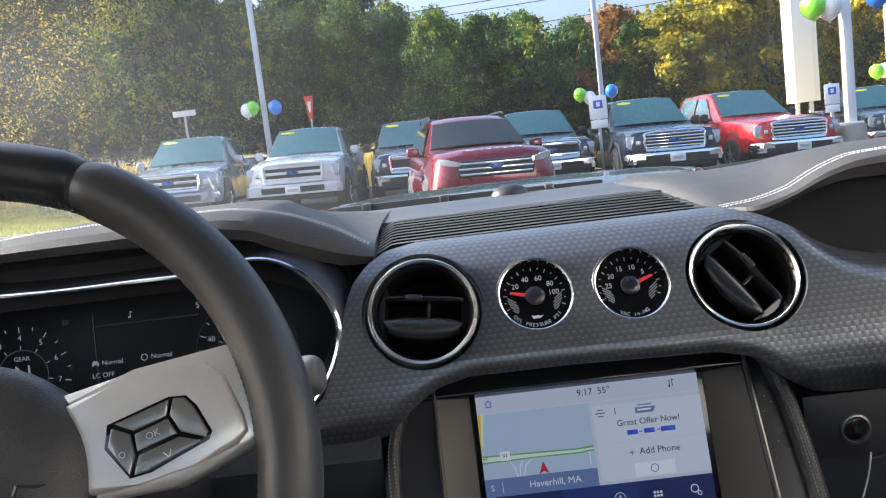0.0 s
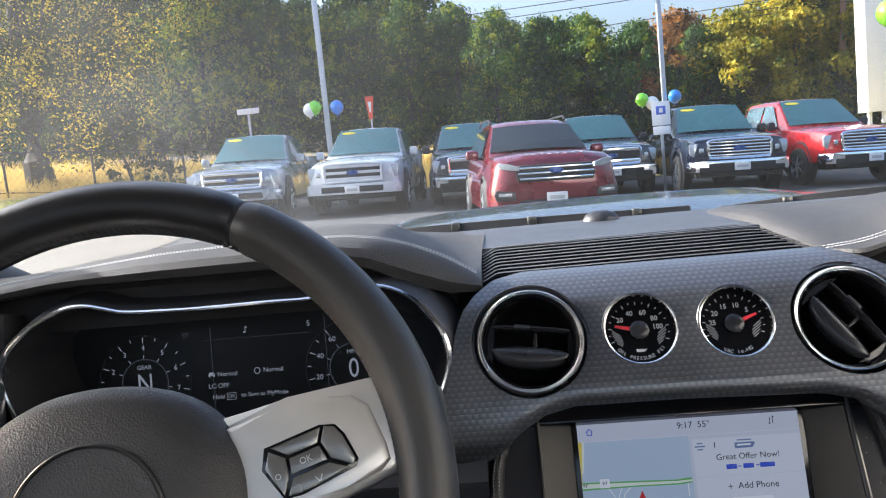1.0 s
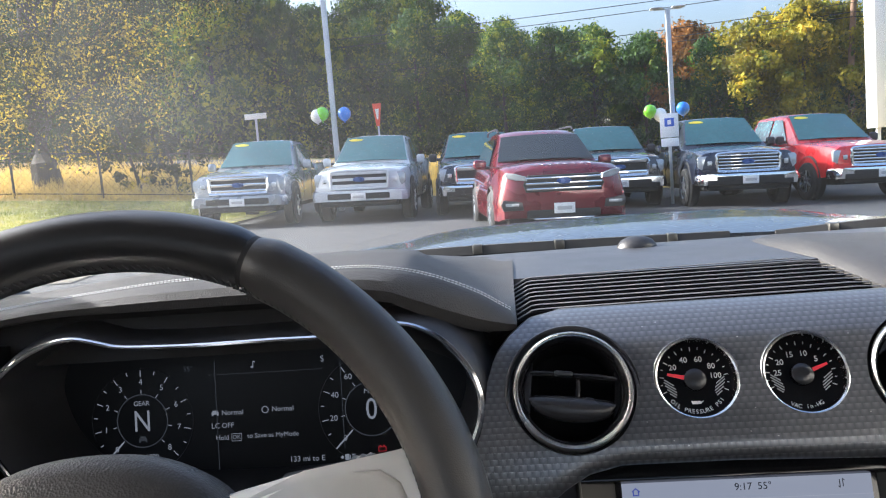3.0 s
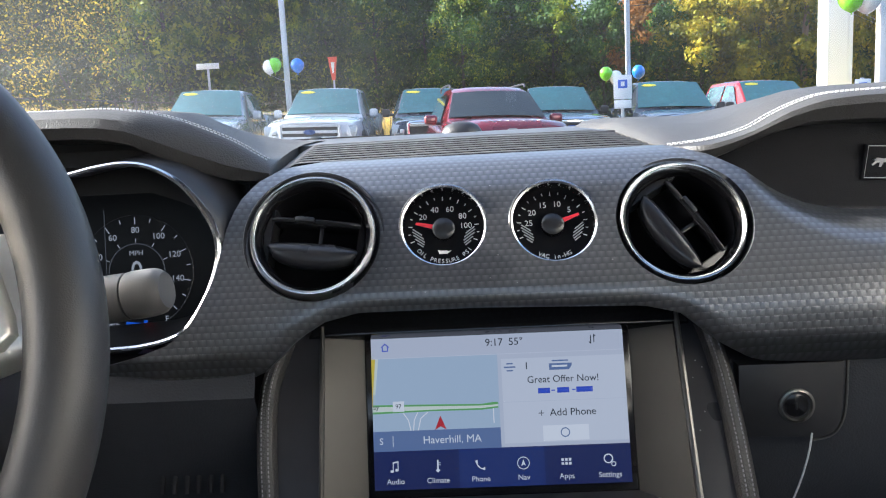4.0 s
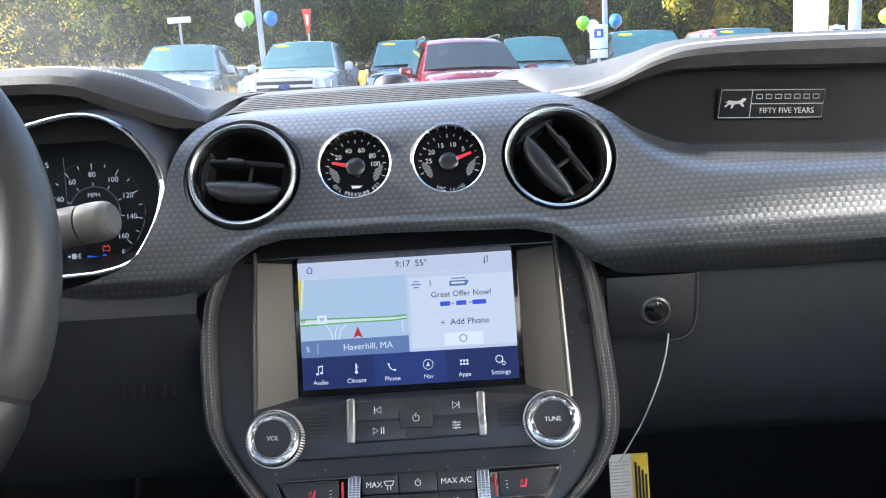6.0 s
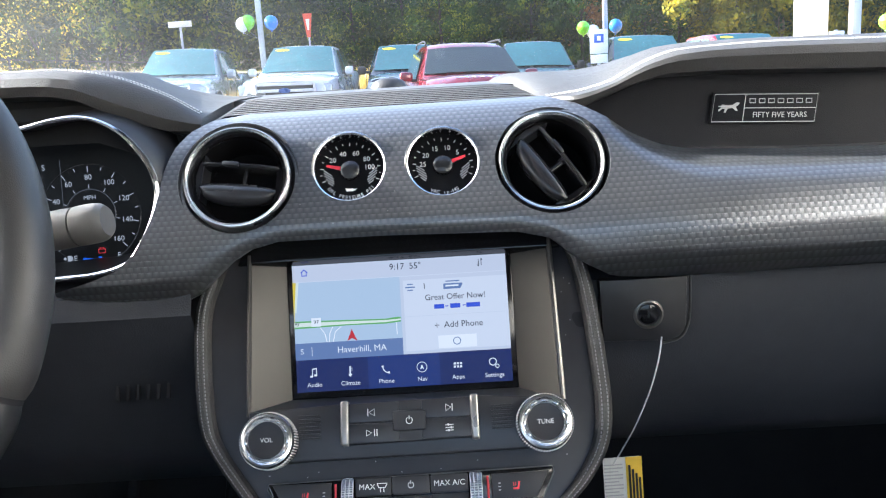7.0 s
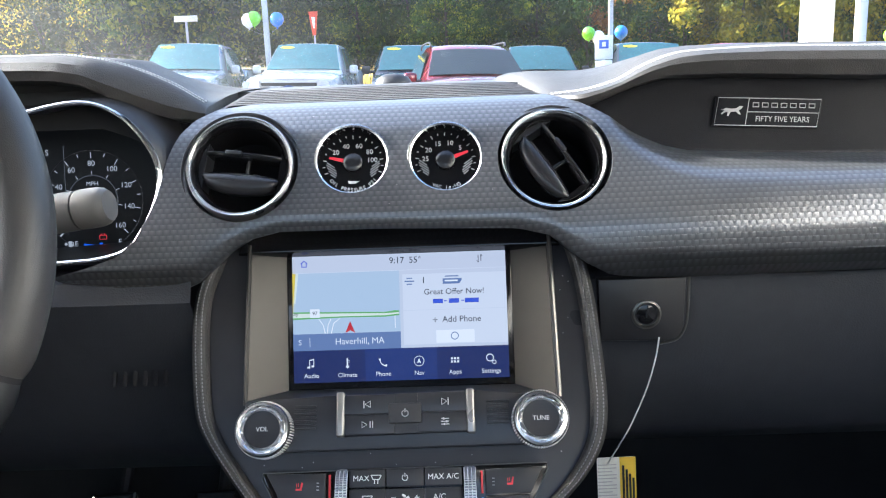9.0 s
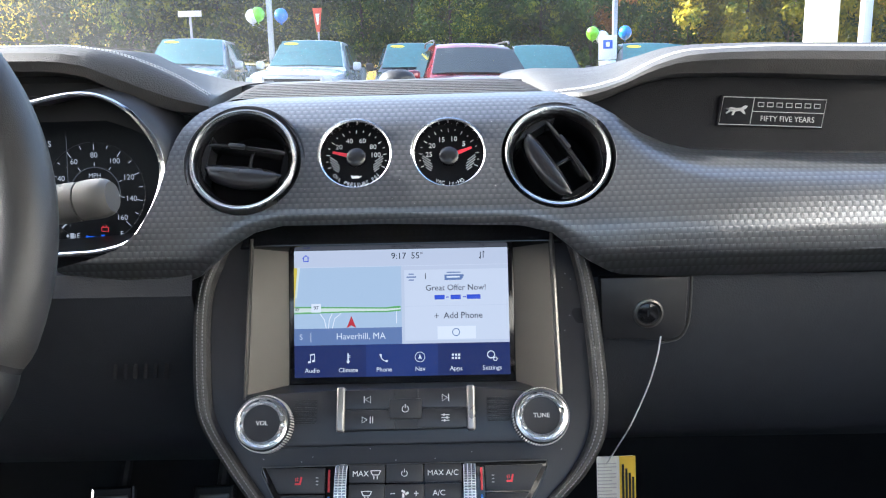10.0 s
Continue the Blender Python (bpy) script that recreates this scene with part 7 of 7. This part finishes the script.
def lamp_post(x, y, h, w, base, label):
    z = gz(x, y)
    ob = root("lamp_post", (x, y, z), label, "lamp post", "lot lamp posts")
    if base:
        part("footing", moved(lathe([(0, 0.92), (0.29, 0.92), (0.31, 0.88), (0.32, -0.1)], 24), Matrix.Translation((x, y, z))), CONCRETE, ob, "round concrete footing")
        part("base_plate", rbox(0.40, 0.40, 0.05, 0.01, at=(x, y, z + 0.95)), POLE_WHITE, ob)
    part("pole", rbox(w, w, h - (0.92 if base else 0), 0.02, 2, (x, y, z + (h + (0.92 if base else 0)) / 2)), POLE_WHITE if base else POLE_GREY, ob)
    part("cross_arm", rbox(0.9, 0.07, 0.05, 0.02, 2, (x, y, z + h + 0.02)), POLE_GREY, ob)
    for s in (-1, 1):
        part("lamp_head", rbox(0.42, 0.30, 0.055, 0.02, 2, (x + s * 0.36, y, z + h + 0.065)), POLE_GREY, ob, "flat grey lamp head")
    return ob


def balloon(x, y, z, r, kind):
    ob = root("balloon", (x, y, z), "shiny %s balloon tied to the pole" % kind, "balloon", "balloons")
    prof = [(0.0001, r), (r * 0.38, r * 0.93), (r * 0.71, r * 0.72), (r * 0.95, r * 0.30), (r, 0.0), (r * 0.95, -r * 0.33), (r * 0.76, -r * 0.70), (r * 0.42, -r * 1.0), (r * 0.12, -r * 1.16), (r * 0.05, -r * 1.2)]
    part("skin", moved(lathe(prof, 24), Matrix.Translation((x, y, z))), BALLOON[kind], ob)
    part("knot", moved(lathe([(0.001, 0.02), (0.02, -0.03), (0.001, -0.03)], 8), Matrix.Translation((x, y, z - r * 1.2))), BALLOON[kind], ob)
    return ob


def tied(pole_x, pole_y, z, items, r):
    for dx, dz, kind in items:
        b = balloon(pole_x + dx, pole_y - 0.22, z + dz, r, kind)
        part("string", tube([(pole_x + dx, pole_y - 0.22, z + dz - r * 1.2), (pole_x + dx * 0.4, pole_y - 0.15, z - r * 1.9), (pole_x, pole_y - 0.10, z - r * 2.2)], 0.002, 4), POLE_GREY, b)


lamp_post(-4.98, 22.0, 6.05, 0.14, False, "slim grey lamp post with twin lamp heads")
tied(-4.98, 22.0, 2.96, ((-0.42, 0.0, "white"), (-0.27, 0.05, "green"), (0.36, 0.0, "blue")), 0.19)
lamp_post(5.50, 27.0, 5.5, 0.15, False, "slim pale lamp post with a flat cross arm")
tied(5.50, 27.0, 2.50, ((-0.78, 0.06, "green"), (-0.46, -0.08, "white"), (0.30, 0.06, "blue")), 0.22)
lamp_post(9.10, 17.5, 7.2, 0.20, True, "white lamp post on a round concrete footing")
tied(9.10, 17.5, 3.35, ((-0.78, 0.0, "green"), (-0.45, -0.05, "white"), (0.62, 0.10, "blue")), 0.28)
lamp_post(16.2, 28.5, 6.5, 0.19, False, "white lamp post further along the lot")
tied(16.2, 28.5, 2.2, ((-0.62, 0.0, "green"), (-0.35, 0.0, "white"), (0.62, 0.05, "blue")), 0.25)


def pylon():
    x, y = 14.65, 32.0
    ob = root("sign_pylon", (x, y, gz(x, y)), "tall white panelled sign pylon on steel legs", "pylon")
    part("panel", rbox(0.78, 0.9, 9.0, 0.02, 2, (x - 0.15, y, 5.95)), POLE_WHITE, ob)
    part("side_panel", rbox(0.22, 0.8, 9.0, 0.02, 2, (x + 0.38, y + 0.05, 5.95)), POLE_WHITE, ob)
    for s in (-0.3, 0.25):
        part("leg", rbox(0.14, 0.14, 2.2, 0.01, 2, (x + s, y, 0.5)), POLE_WHITE, ob)


def parking_sign(x, y, h, w, label):
    z = gz(x, y)
    ob = root("parking_sign", (x, y, z), label, "sign", "small lot signs")
    part("post", rbox(0.07, 0.05, h + 0.3, 0.01, 2, (x, y, z + (h + 0.3) / 2 - 0.05)), POLE_GREY, ob)
    part("plate", rbox(w, 0.015, w * 1.30, 0.01, 2, (x, y - 0.035, z + h)), POLE_WHITE, ob, "white sign plate")
    part("blue_panel", rbox(w * 0.52, 0.006, w * 0.46, 0.004, 2, (x, y - 0.046, z + h + 0.07)), BLUE_SIGN, ob, "blue panel")
    part("bar", rbox(w * 0.2, 0.004, w * 0.25, 0, at=(x, y - 0.051, z + h + 0.07)), POLE_WHITE, ob)
    part("lower_plate", rbox(w * 0.95, 0.015, w * 0.46, 0.01, 2, (x, y - 0.035, z + h - w * 0.93)), POLE_WHITE, ob)


def road_signs():
    x, y = -5.45, 33.0
    z = gz(x, y)
    ob = root("yield_sign", (x, y, z), "narrow red and white road sign on a post", "sign")
    part("post", rbox(0.07, 0.05, 3.75 - z, 0.01, 2, (x, y, (3.75 + z) / 2 - 0.05)), POLE_GREY, ob)
    part("plate", moved(prism([(-0.19, 0.42), (0.19, 0.42), (0.07, -0.52), (-0.07, -0.52)][::-1], 0, 0.02, 0.004), plane_of((x, y - 0.06, 3.75), (1, 0, 0), (0, 0, 1))), RED_SIGN, ob, "red plate")
    part("inner_plate", moved(prism([(-0.08, 0.2), (0.08, 0.2), (0.03, -0.24), (-0.03, -0.24)][::-1], 0, 0.006), plane_of((x, y - 0.082, 3.75), (1, 0, 0), (0, 0, 1))), POLE_WHITE, ob)
    x, y = -11.65, 36.0
    z = gz(x, y)
    ob = root("street_sign", (x, y, z), "plain white street name sign on a post", "sign")
    part("post", rbox(0.10, 0.06, 4.3 - z, 0.01, 2, (x, y, (4.3 + z) / 2)), POLE_GREY, ob)
    part("plate", rbox(1.05, 0.03, 0.26, 0.01, 2, (x, y - 0.02, 4.35)), POLE_WHITE, ob)


def utility_line():
    x, y = 18.75, 45.0
    ob = root("utility_pole", (x, y, gz(x, y)), "brown wooden utility pole carrying sagging cables", "utility pole")
    part("pole", tube([(x, y, gz(x, y) - 0.2), (x + 0.05, y, 5), (x + 0.5, y, 11.5)], [0.2, 0.17, 0.13], 12), BARK_POLE, ob)
    part("cross_beam", rbox(2.2, 0.12, 0.14, 0.02, at=(x + 0.42, y - 0.15, 10.2)), BARK_POLE, ob)
    for z, sag in ((9.9, 0.9), (9.5, 1.0), (8.35, 1.1), (7.85, 1.0), (7.6, 1.1)):
        pts = []
        for i in range(25):
            t = i / 24
            u = -50 + 68.9 * t
            pts.append((u, y - 0.2 + 6 * (1 - t), z + 1.0 * (1 - t) - sag * 4 * t * (1 - t)))
        part("cable", tube(pts, 0.022, 5), RUBBER, ob, "black overhead cable")
        pts = [(x + 0.2 + 50 * t, y - 0.2, z - sag * 4 * t * (1 - t)) for t in (i / 12 for i in range(13))]
        part("cable", tube(pts, 0.022, 5), RUBBER, ob, "black overhead cable")
    part("transformer", moved(lathe([(0, 0.45), (0.2, 0.45), (0.22, 0.4), (0.22, -0.4), (0, -0.45)], 16), Matrix.Translation((x + 0.65, y - 0.1, 8.9))), POLE_GREY, ob)


def fence():
    ob = root("wire_fence", (-20, 24, gz(-20, 24)), "dark chain-link fence with steel posts along the verge", "fence")
    xs = [-34 + 2.98 * i for i in range(10)]
    for x in xs:
        z = gz(x, 24)
        part("post", tube([(x, 24, z), (x, 24, z + 1.55)], 0.04, 8), RUBBER, ob)
    for a, b in zip(xs, xs[1:]):
        for h in (0.15, 1.45):
            part("rail", tube([(a, 24, gz(a, 24) + h), (b, 24, gz(b, 24) + h)], 0.022, 6), RUBBER, ob)
    wires = []
    for i in range(110):
        x = xs[0] + 26.5 * i / 110
        for s in (-1, 1):
            x1 = min(max(x + s * 1.3, xs[0]), xs[-1])
            wires.append(tube([(x, 24, gz(x, 24) + 0.15), (x1, 24, gz(x1, 24) + 1.45)], 0.004, 3, cap=False))
    tagged(part("mesh", join(*wires), RUBBER, ob), kind="stuff")


pylon()
parking_sign(3.62, 18.3, 1.82, 0.42, "white parking sign with a blue panel on a thin post")
parking_sign(8.55, 17.2, 1.62, 0.34, "white parking sign with a blue panel beside the lamp post")
road_signs()
utility_line()
fence()


# ---------- trees ----------
BARK = surface("bark", (0.040, 0.031, 0.023), 0.95, var=0.35, scale=4, bump=0.8, bump_scale=30)
GREEN_LEAF = leaf_material("green_leaves", (0.011, 0.036, 0.009), (0.044, 0.092, 0.012), (0.30, 0.33, 0.022))
# Darker than the other leaves: the shade under the trees as colour.
UNDER_SHADE_LEAF = leaf_material("shaded_underwood_leaves", (0.010, 0.026, 0.010), (0.022, 0.050, 0.013), (0.08, 0.10, 0.018))
GOLD_LEAF = leaf_material("gold_leaves", (0.040, 0.070, 0.010), (0.30, 0.25, 0.018), (0.75, 0.52, 0.025), 0.4)
RUST_LEAF = leaf_material("rust_leaves", (0.06, 0.045, 0.012), (0.26, 0.11, 0.025), (0.42, 0.20, 0.03))
# Yellowing leaves; sunlit clusters and dark cores are also put into these colours.
OAK_LEAF = leaf_material("oak_leaves", (0.009, 0.019, 0.006), (0.038, 0.047, 0.010), (0.95, 0.70, 0.05), 0.45)


def crown_mesh(rng, radius, height, base, clumps, leaves, size, low=0.25, inner=0.15):
    """Leaves in uneven clumps round the limbs: single tilted blades, gaps between the clumps."""
    verts, faces = [], []
    centres = []
    for _ in range(clumps):
        a, h = rng.uniform(0, 2 * math.pi), rng.random() ** 0.8
        prof = math.sin(math.pi * min(1.0, (low + h * (1 - low)) ** 0.75)) ** 0.6 if h < 0.98 else 0.3
        r = radius * prof * math.sqrt(rng.uniform(inner, 1.0)) * rng.uniform(0.75, 1.12)
        centres.append((r * math.cos(a), r * math.sin(a), base + h * height, rng.uniform(0.6, 1.3) * radius * 0.25))
    for cx, cy, cz, cr in centres:
        for _ in range(leaves):
            o = Vector((rng.gauss(0, 1), rng.gauss(0, 1), rng.gauss(0.25, 1))).normalized()
            k = rng.uniform(0.55, 1.12) if rng.random() < 0.85 else rng.uniform(1.1, 1.45)
            x, y, z = cx + o.x * cr * k, cy + o.y * cr * k, cz + o.z * cr * k * 0.8
            s = size * rng.uniform(0.6, 1.35)
            face = (o + Vector((rng.gauss(0, 0.45), rng.gauss(0, 0.45), rng.gauss(0, 0.45)))).normalized()
            d = face.cross(Vector((rng.gauss(0, 1), rng.gauss(0, 1), rng.gauss(0, 1)))).normalized()
            e = face.cross(d)
            k = len(verts)
            p = Vector((x, y, z))
            verts += [p - d * s, p + e * s * 0.6 - d * s * 0.1, p + d * s, p - e * s * 0.6 + d * s * 0.1]
            faces.append((k, k + 1, k + 2, k + 3))
    me = bpy.data.meshes.new("crown")
    me.from_pydata([tuple(v) for v in verts], [], faces)
    return me, centres


def tree(rng, height, radius, trunk_r, material, label, group, leaves=46, clumps=110, size=0.16, clear=0.22, inner=0.15, limbs=22, low=0.25):
    ob = root("tree", (0, 0, 0), label, "tree", group)
    base = height * clear
    me, centres = crown_mesh(rng, radius, height - base, base, clumps, leaves, size, low, inner)
    me.materials.append(material)
    top = Vector((rng.uniform(-0.4, 0.4), rng.uniform(-0.4, 0.4), height * 0.86))
    line = smooth_line([(0, 0, -0.3), (rng.uniform(-0.1, 0.1), 0, base * 0.6), (top.x * 0.4, top.y * 0.4, height * 0.5), top], 12)
    bms = [tube(line, [trunk_r * (1.25 if i == 0 else 1.05 - 0.085 * i) + 0.02 for i in range(12)], 10)]
    for cx, cy, cz, cr in centres[:: max(1, clumps // limbs)]:
        if cz < base + 0.14 * height:
            continue
        z0 = max(base * 0.7, cz - 0.55 * math.hypot(cx, cy) - 0.4)
        t = min(0.95, z0 / (height * 0.86))
        p = line[int(t * 11)]
        q = Vector((cx, cy, cz))
        bms.append(tube([p, p.lerp(q, 0.5) + Vector((0, 0, -0.15)), q], [trunk_r * 0.20, trunk_r * 0.10, 0.015], 6))
    part("trunk", join(*bms), BARK, ob, "rough dark trunk and limbs")
    hang(new("crown", me), ob, "")
    return ob


# height of the treetops along the wood, 50 m ahead
SKYLINE = ((-60, 15.0), (-33, 15.5), (-19, 15.2), (-15.5, 14.4), (-13.2, 13.2), (-11.4, 11.4), (-9.7, 12.2), (-6.8, 12.0), (-4.3, 12.4), (-2.2, 11.2), (0, 10.1), (2.2, 9.4), (6.4, 9.1), (9.7, 8.3), (11.4, 8.7), (14, 9.5), (18, 9.6), (20.6, 8.9), (30, 10.0), (60, 11.0))


def plant_woods():
    rng = random.Random(7)
    kinds = []
    for height, radius, mat_, label in ((11.5, 4.6, GREEN_LEAF, "full green roadside tree in early autumn"), (10.0, 4.3, GREEN_LEAF, "green deciduous tree at the wood's edge"), (12.5, 4.8, GREEN_LEAF, "tall green tree with yellowing leaves"), (9.5, 4.2, GOLD_LEAF, "golden yellow autumn tree behind the road"), (9.0, 4.0, RUST_LEAF, "rust-orange autumn tree behind the road"), (10.5, 4.2, GOLD_LEAF, "yellow-green autumn tree with open crown")):
        clumps, leaves = rng.choice(((46, 270), (62, 215), (84, 165)))
        kinds.append((tree(rng, height, radius, 0.20, mat_, label, "trees of the wood behind the road", leaves, clumps, 0.17, 0.12, 0.10, 26, 0.16), height))
    spots = []
    x = -46.0
    while x < 46:
        spots.append((x + rng.uniform(-0.6, 0.6), 47.0 + rng.uniform(-3.2, 2.5), 0))
        x += 2.7
    x = -56.0
    while x < 62:
        spots.append((x + rng.uniform(-0.8, 0.8), 53.5 + rng.uniform(-2, 2), 1))
        x += 3.3
    x = -64.0
    while x < 72:
        spots.append((x + rng.uniform(-0.8, 0.8), 61 + rng.uniform(-2, 2), 2))
        x += 4.4
    used = set()
    for x, y, row in spots:
        pick = rng.choice((0, 1, 2))
        if x > 8 and row < 2:
            pick = rng.choice((3, 5, 3, 5, 0, 5, 3))
        if 10.5 < x < 16 and row == 1:
            pick = 4
        ob, h = kinds[pick]
        top = 1.1 + (along(SKYLINE, x * 50 / y) - 1.1) * y / 50
        rise = (top - gz(x, y)) / h * rng.uniform(0.84, 1.0)
        m = Matrix.Translation((x, y, gz(x, y) - 0.1)) @ Matrix.Rotation(rng.uniform(0, 6.28), 4, "Z")
        if pick not in used:
            used.add(pick)
            ob.matrix_basis = m @ Matrix.Scale(rise, 4)
        else:
            k = rise * rng.uniform(0.70, 1.05)
            if -0.82 * y < x < 0.80 * y:
                c = copy_thing(ob, m)
                c.scale = (k, k, rise)
    # underwood along the edge
    rows_v, rows_f = [], []
    for _ in range(80000):
        x, t = rng.uniform(-60, 65), rng.random()
        y = 44.5 + 7.0 * rng.random() + 0.8 * math.sin(x * 0.9)
        h = (4.2 + 1.1 * math.sin(x * 0.55) + 0.8 * math.sin(x * 1.7 + 1)) * t ** 0.9
        s = rng.uniform(0.10, 0.21)
        d = Vector((rng.gauss(0, 1), rng.gauss(0, 1), rng.gauss(0, 0.7))).normalized()
        e = d.cross(Vector((rng.gauss(0, 1), rng.gauss(0, 1), rng.gauss(0, 1)))).normalized()
        p, k = Vector((x, y, gz(x, y) + h)), len(rows_v)
        rows_v += [tuple(p - d * s), tuple(p + e * s * 0.5), tuple(p + d * s), tuple(p - e * s * 0.5)]
        rows_f.append((k, k + 1, k + 2, k + 3))
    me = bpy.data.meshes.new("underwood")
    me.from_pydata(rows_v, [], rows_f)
    me.materials.append(UNDER_SHADE_LEAF)
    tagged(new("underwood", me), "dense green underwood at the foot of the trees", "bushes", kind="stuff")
    oak = tree(rng, 15.5, 6.7, 0.44, OAK_LEAF, "large spreading oak with yellowing leaves on the verge", "", 640, 250, 0.057, 0.085, 0.01, 16, 0.05)
    oak.matrix_basis = Matrix.Translation((-16.1, 26.0, gz(-16.1, 26) - 0.05))
    for x, y, s in ((-12.4, 25.0, 1.0), (-10.9, 24.8, 0.8)):
        b = tree(rng, 2.6, 1.1, 0.05, OAK_LEAF, "low yellow-green shrub beside the fence", "verge shrubs", 40, 26, 0.09, 0.1)
        b.matrix_basis = Matrix.Translation((x, y, gz(x, y))) @ Matrix.Scale(s, 4)


plant_woods()
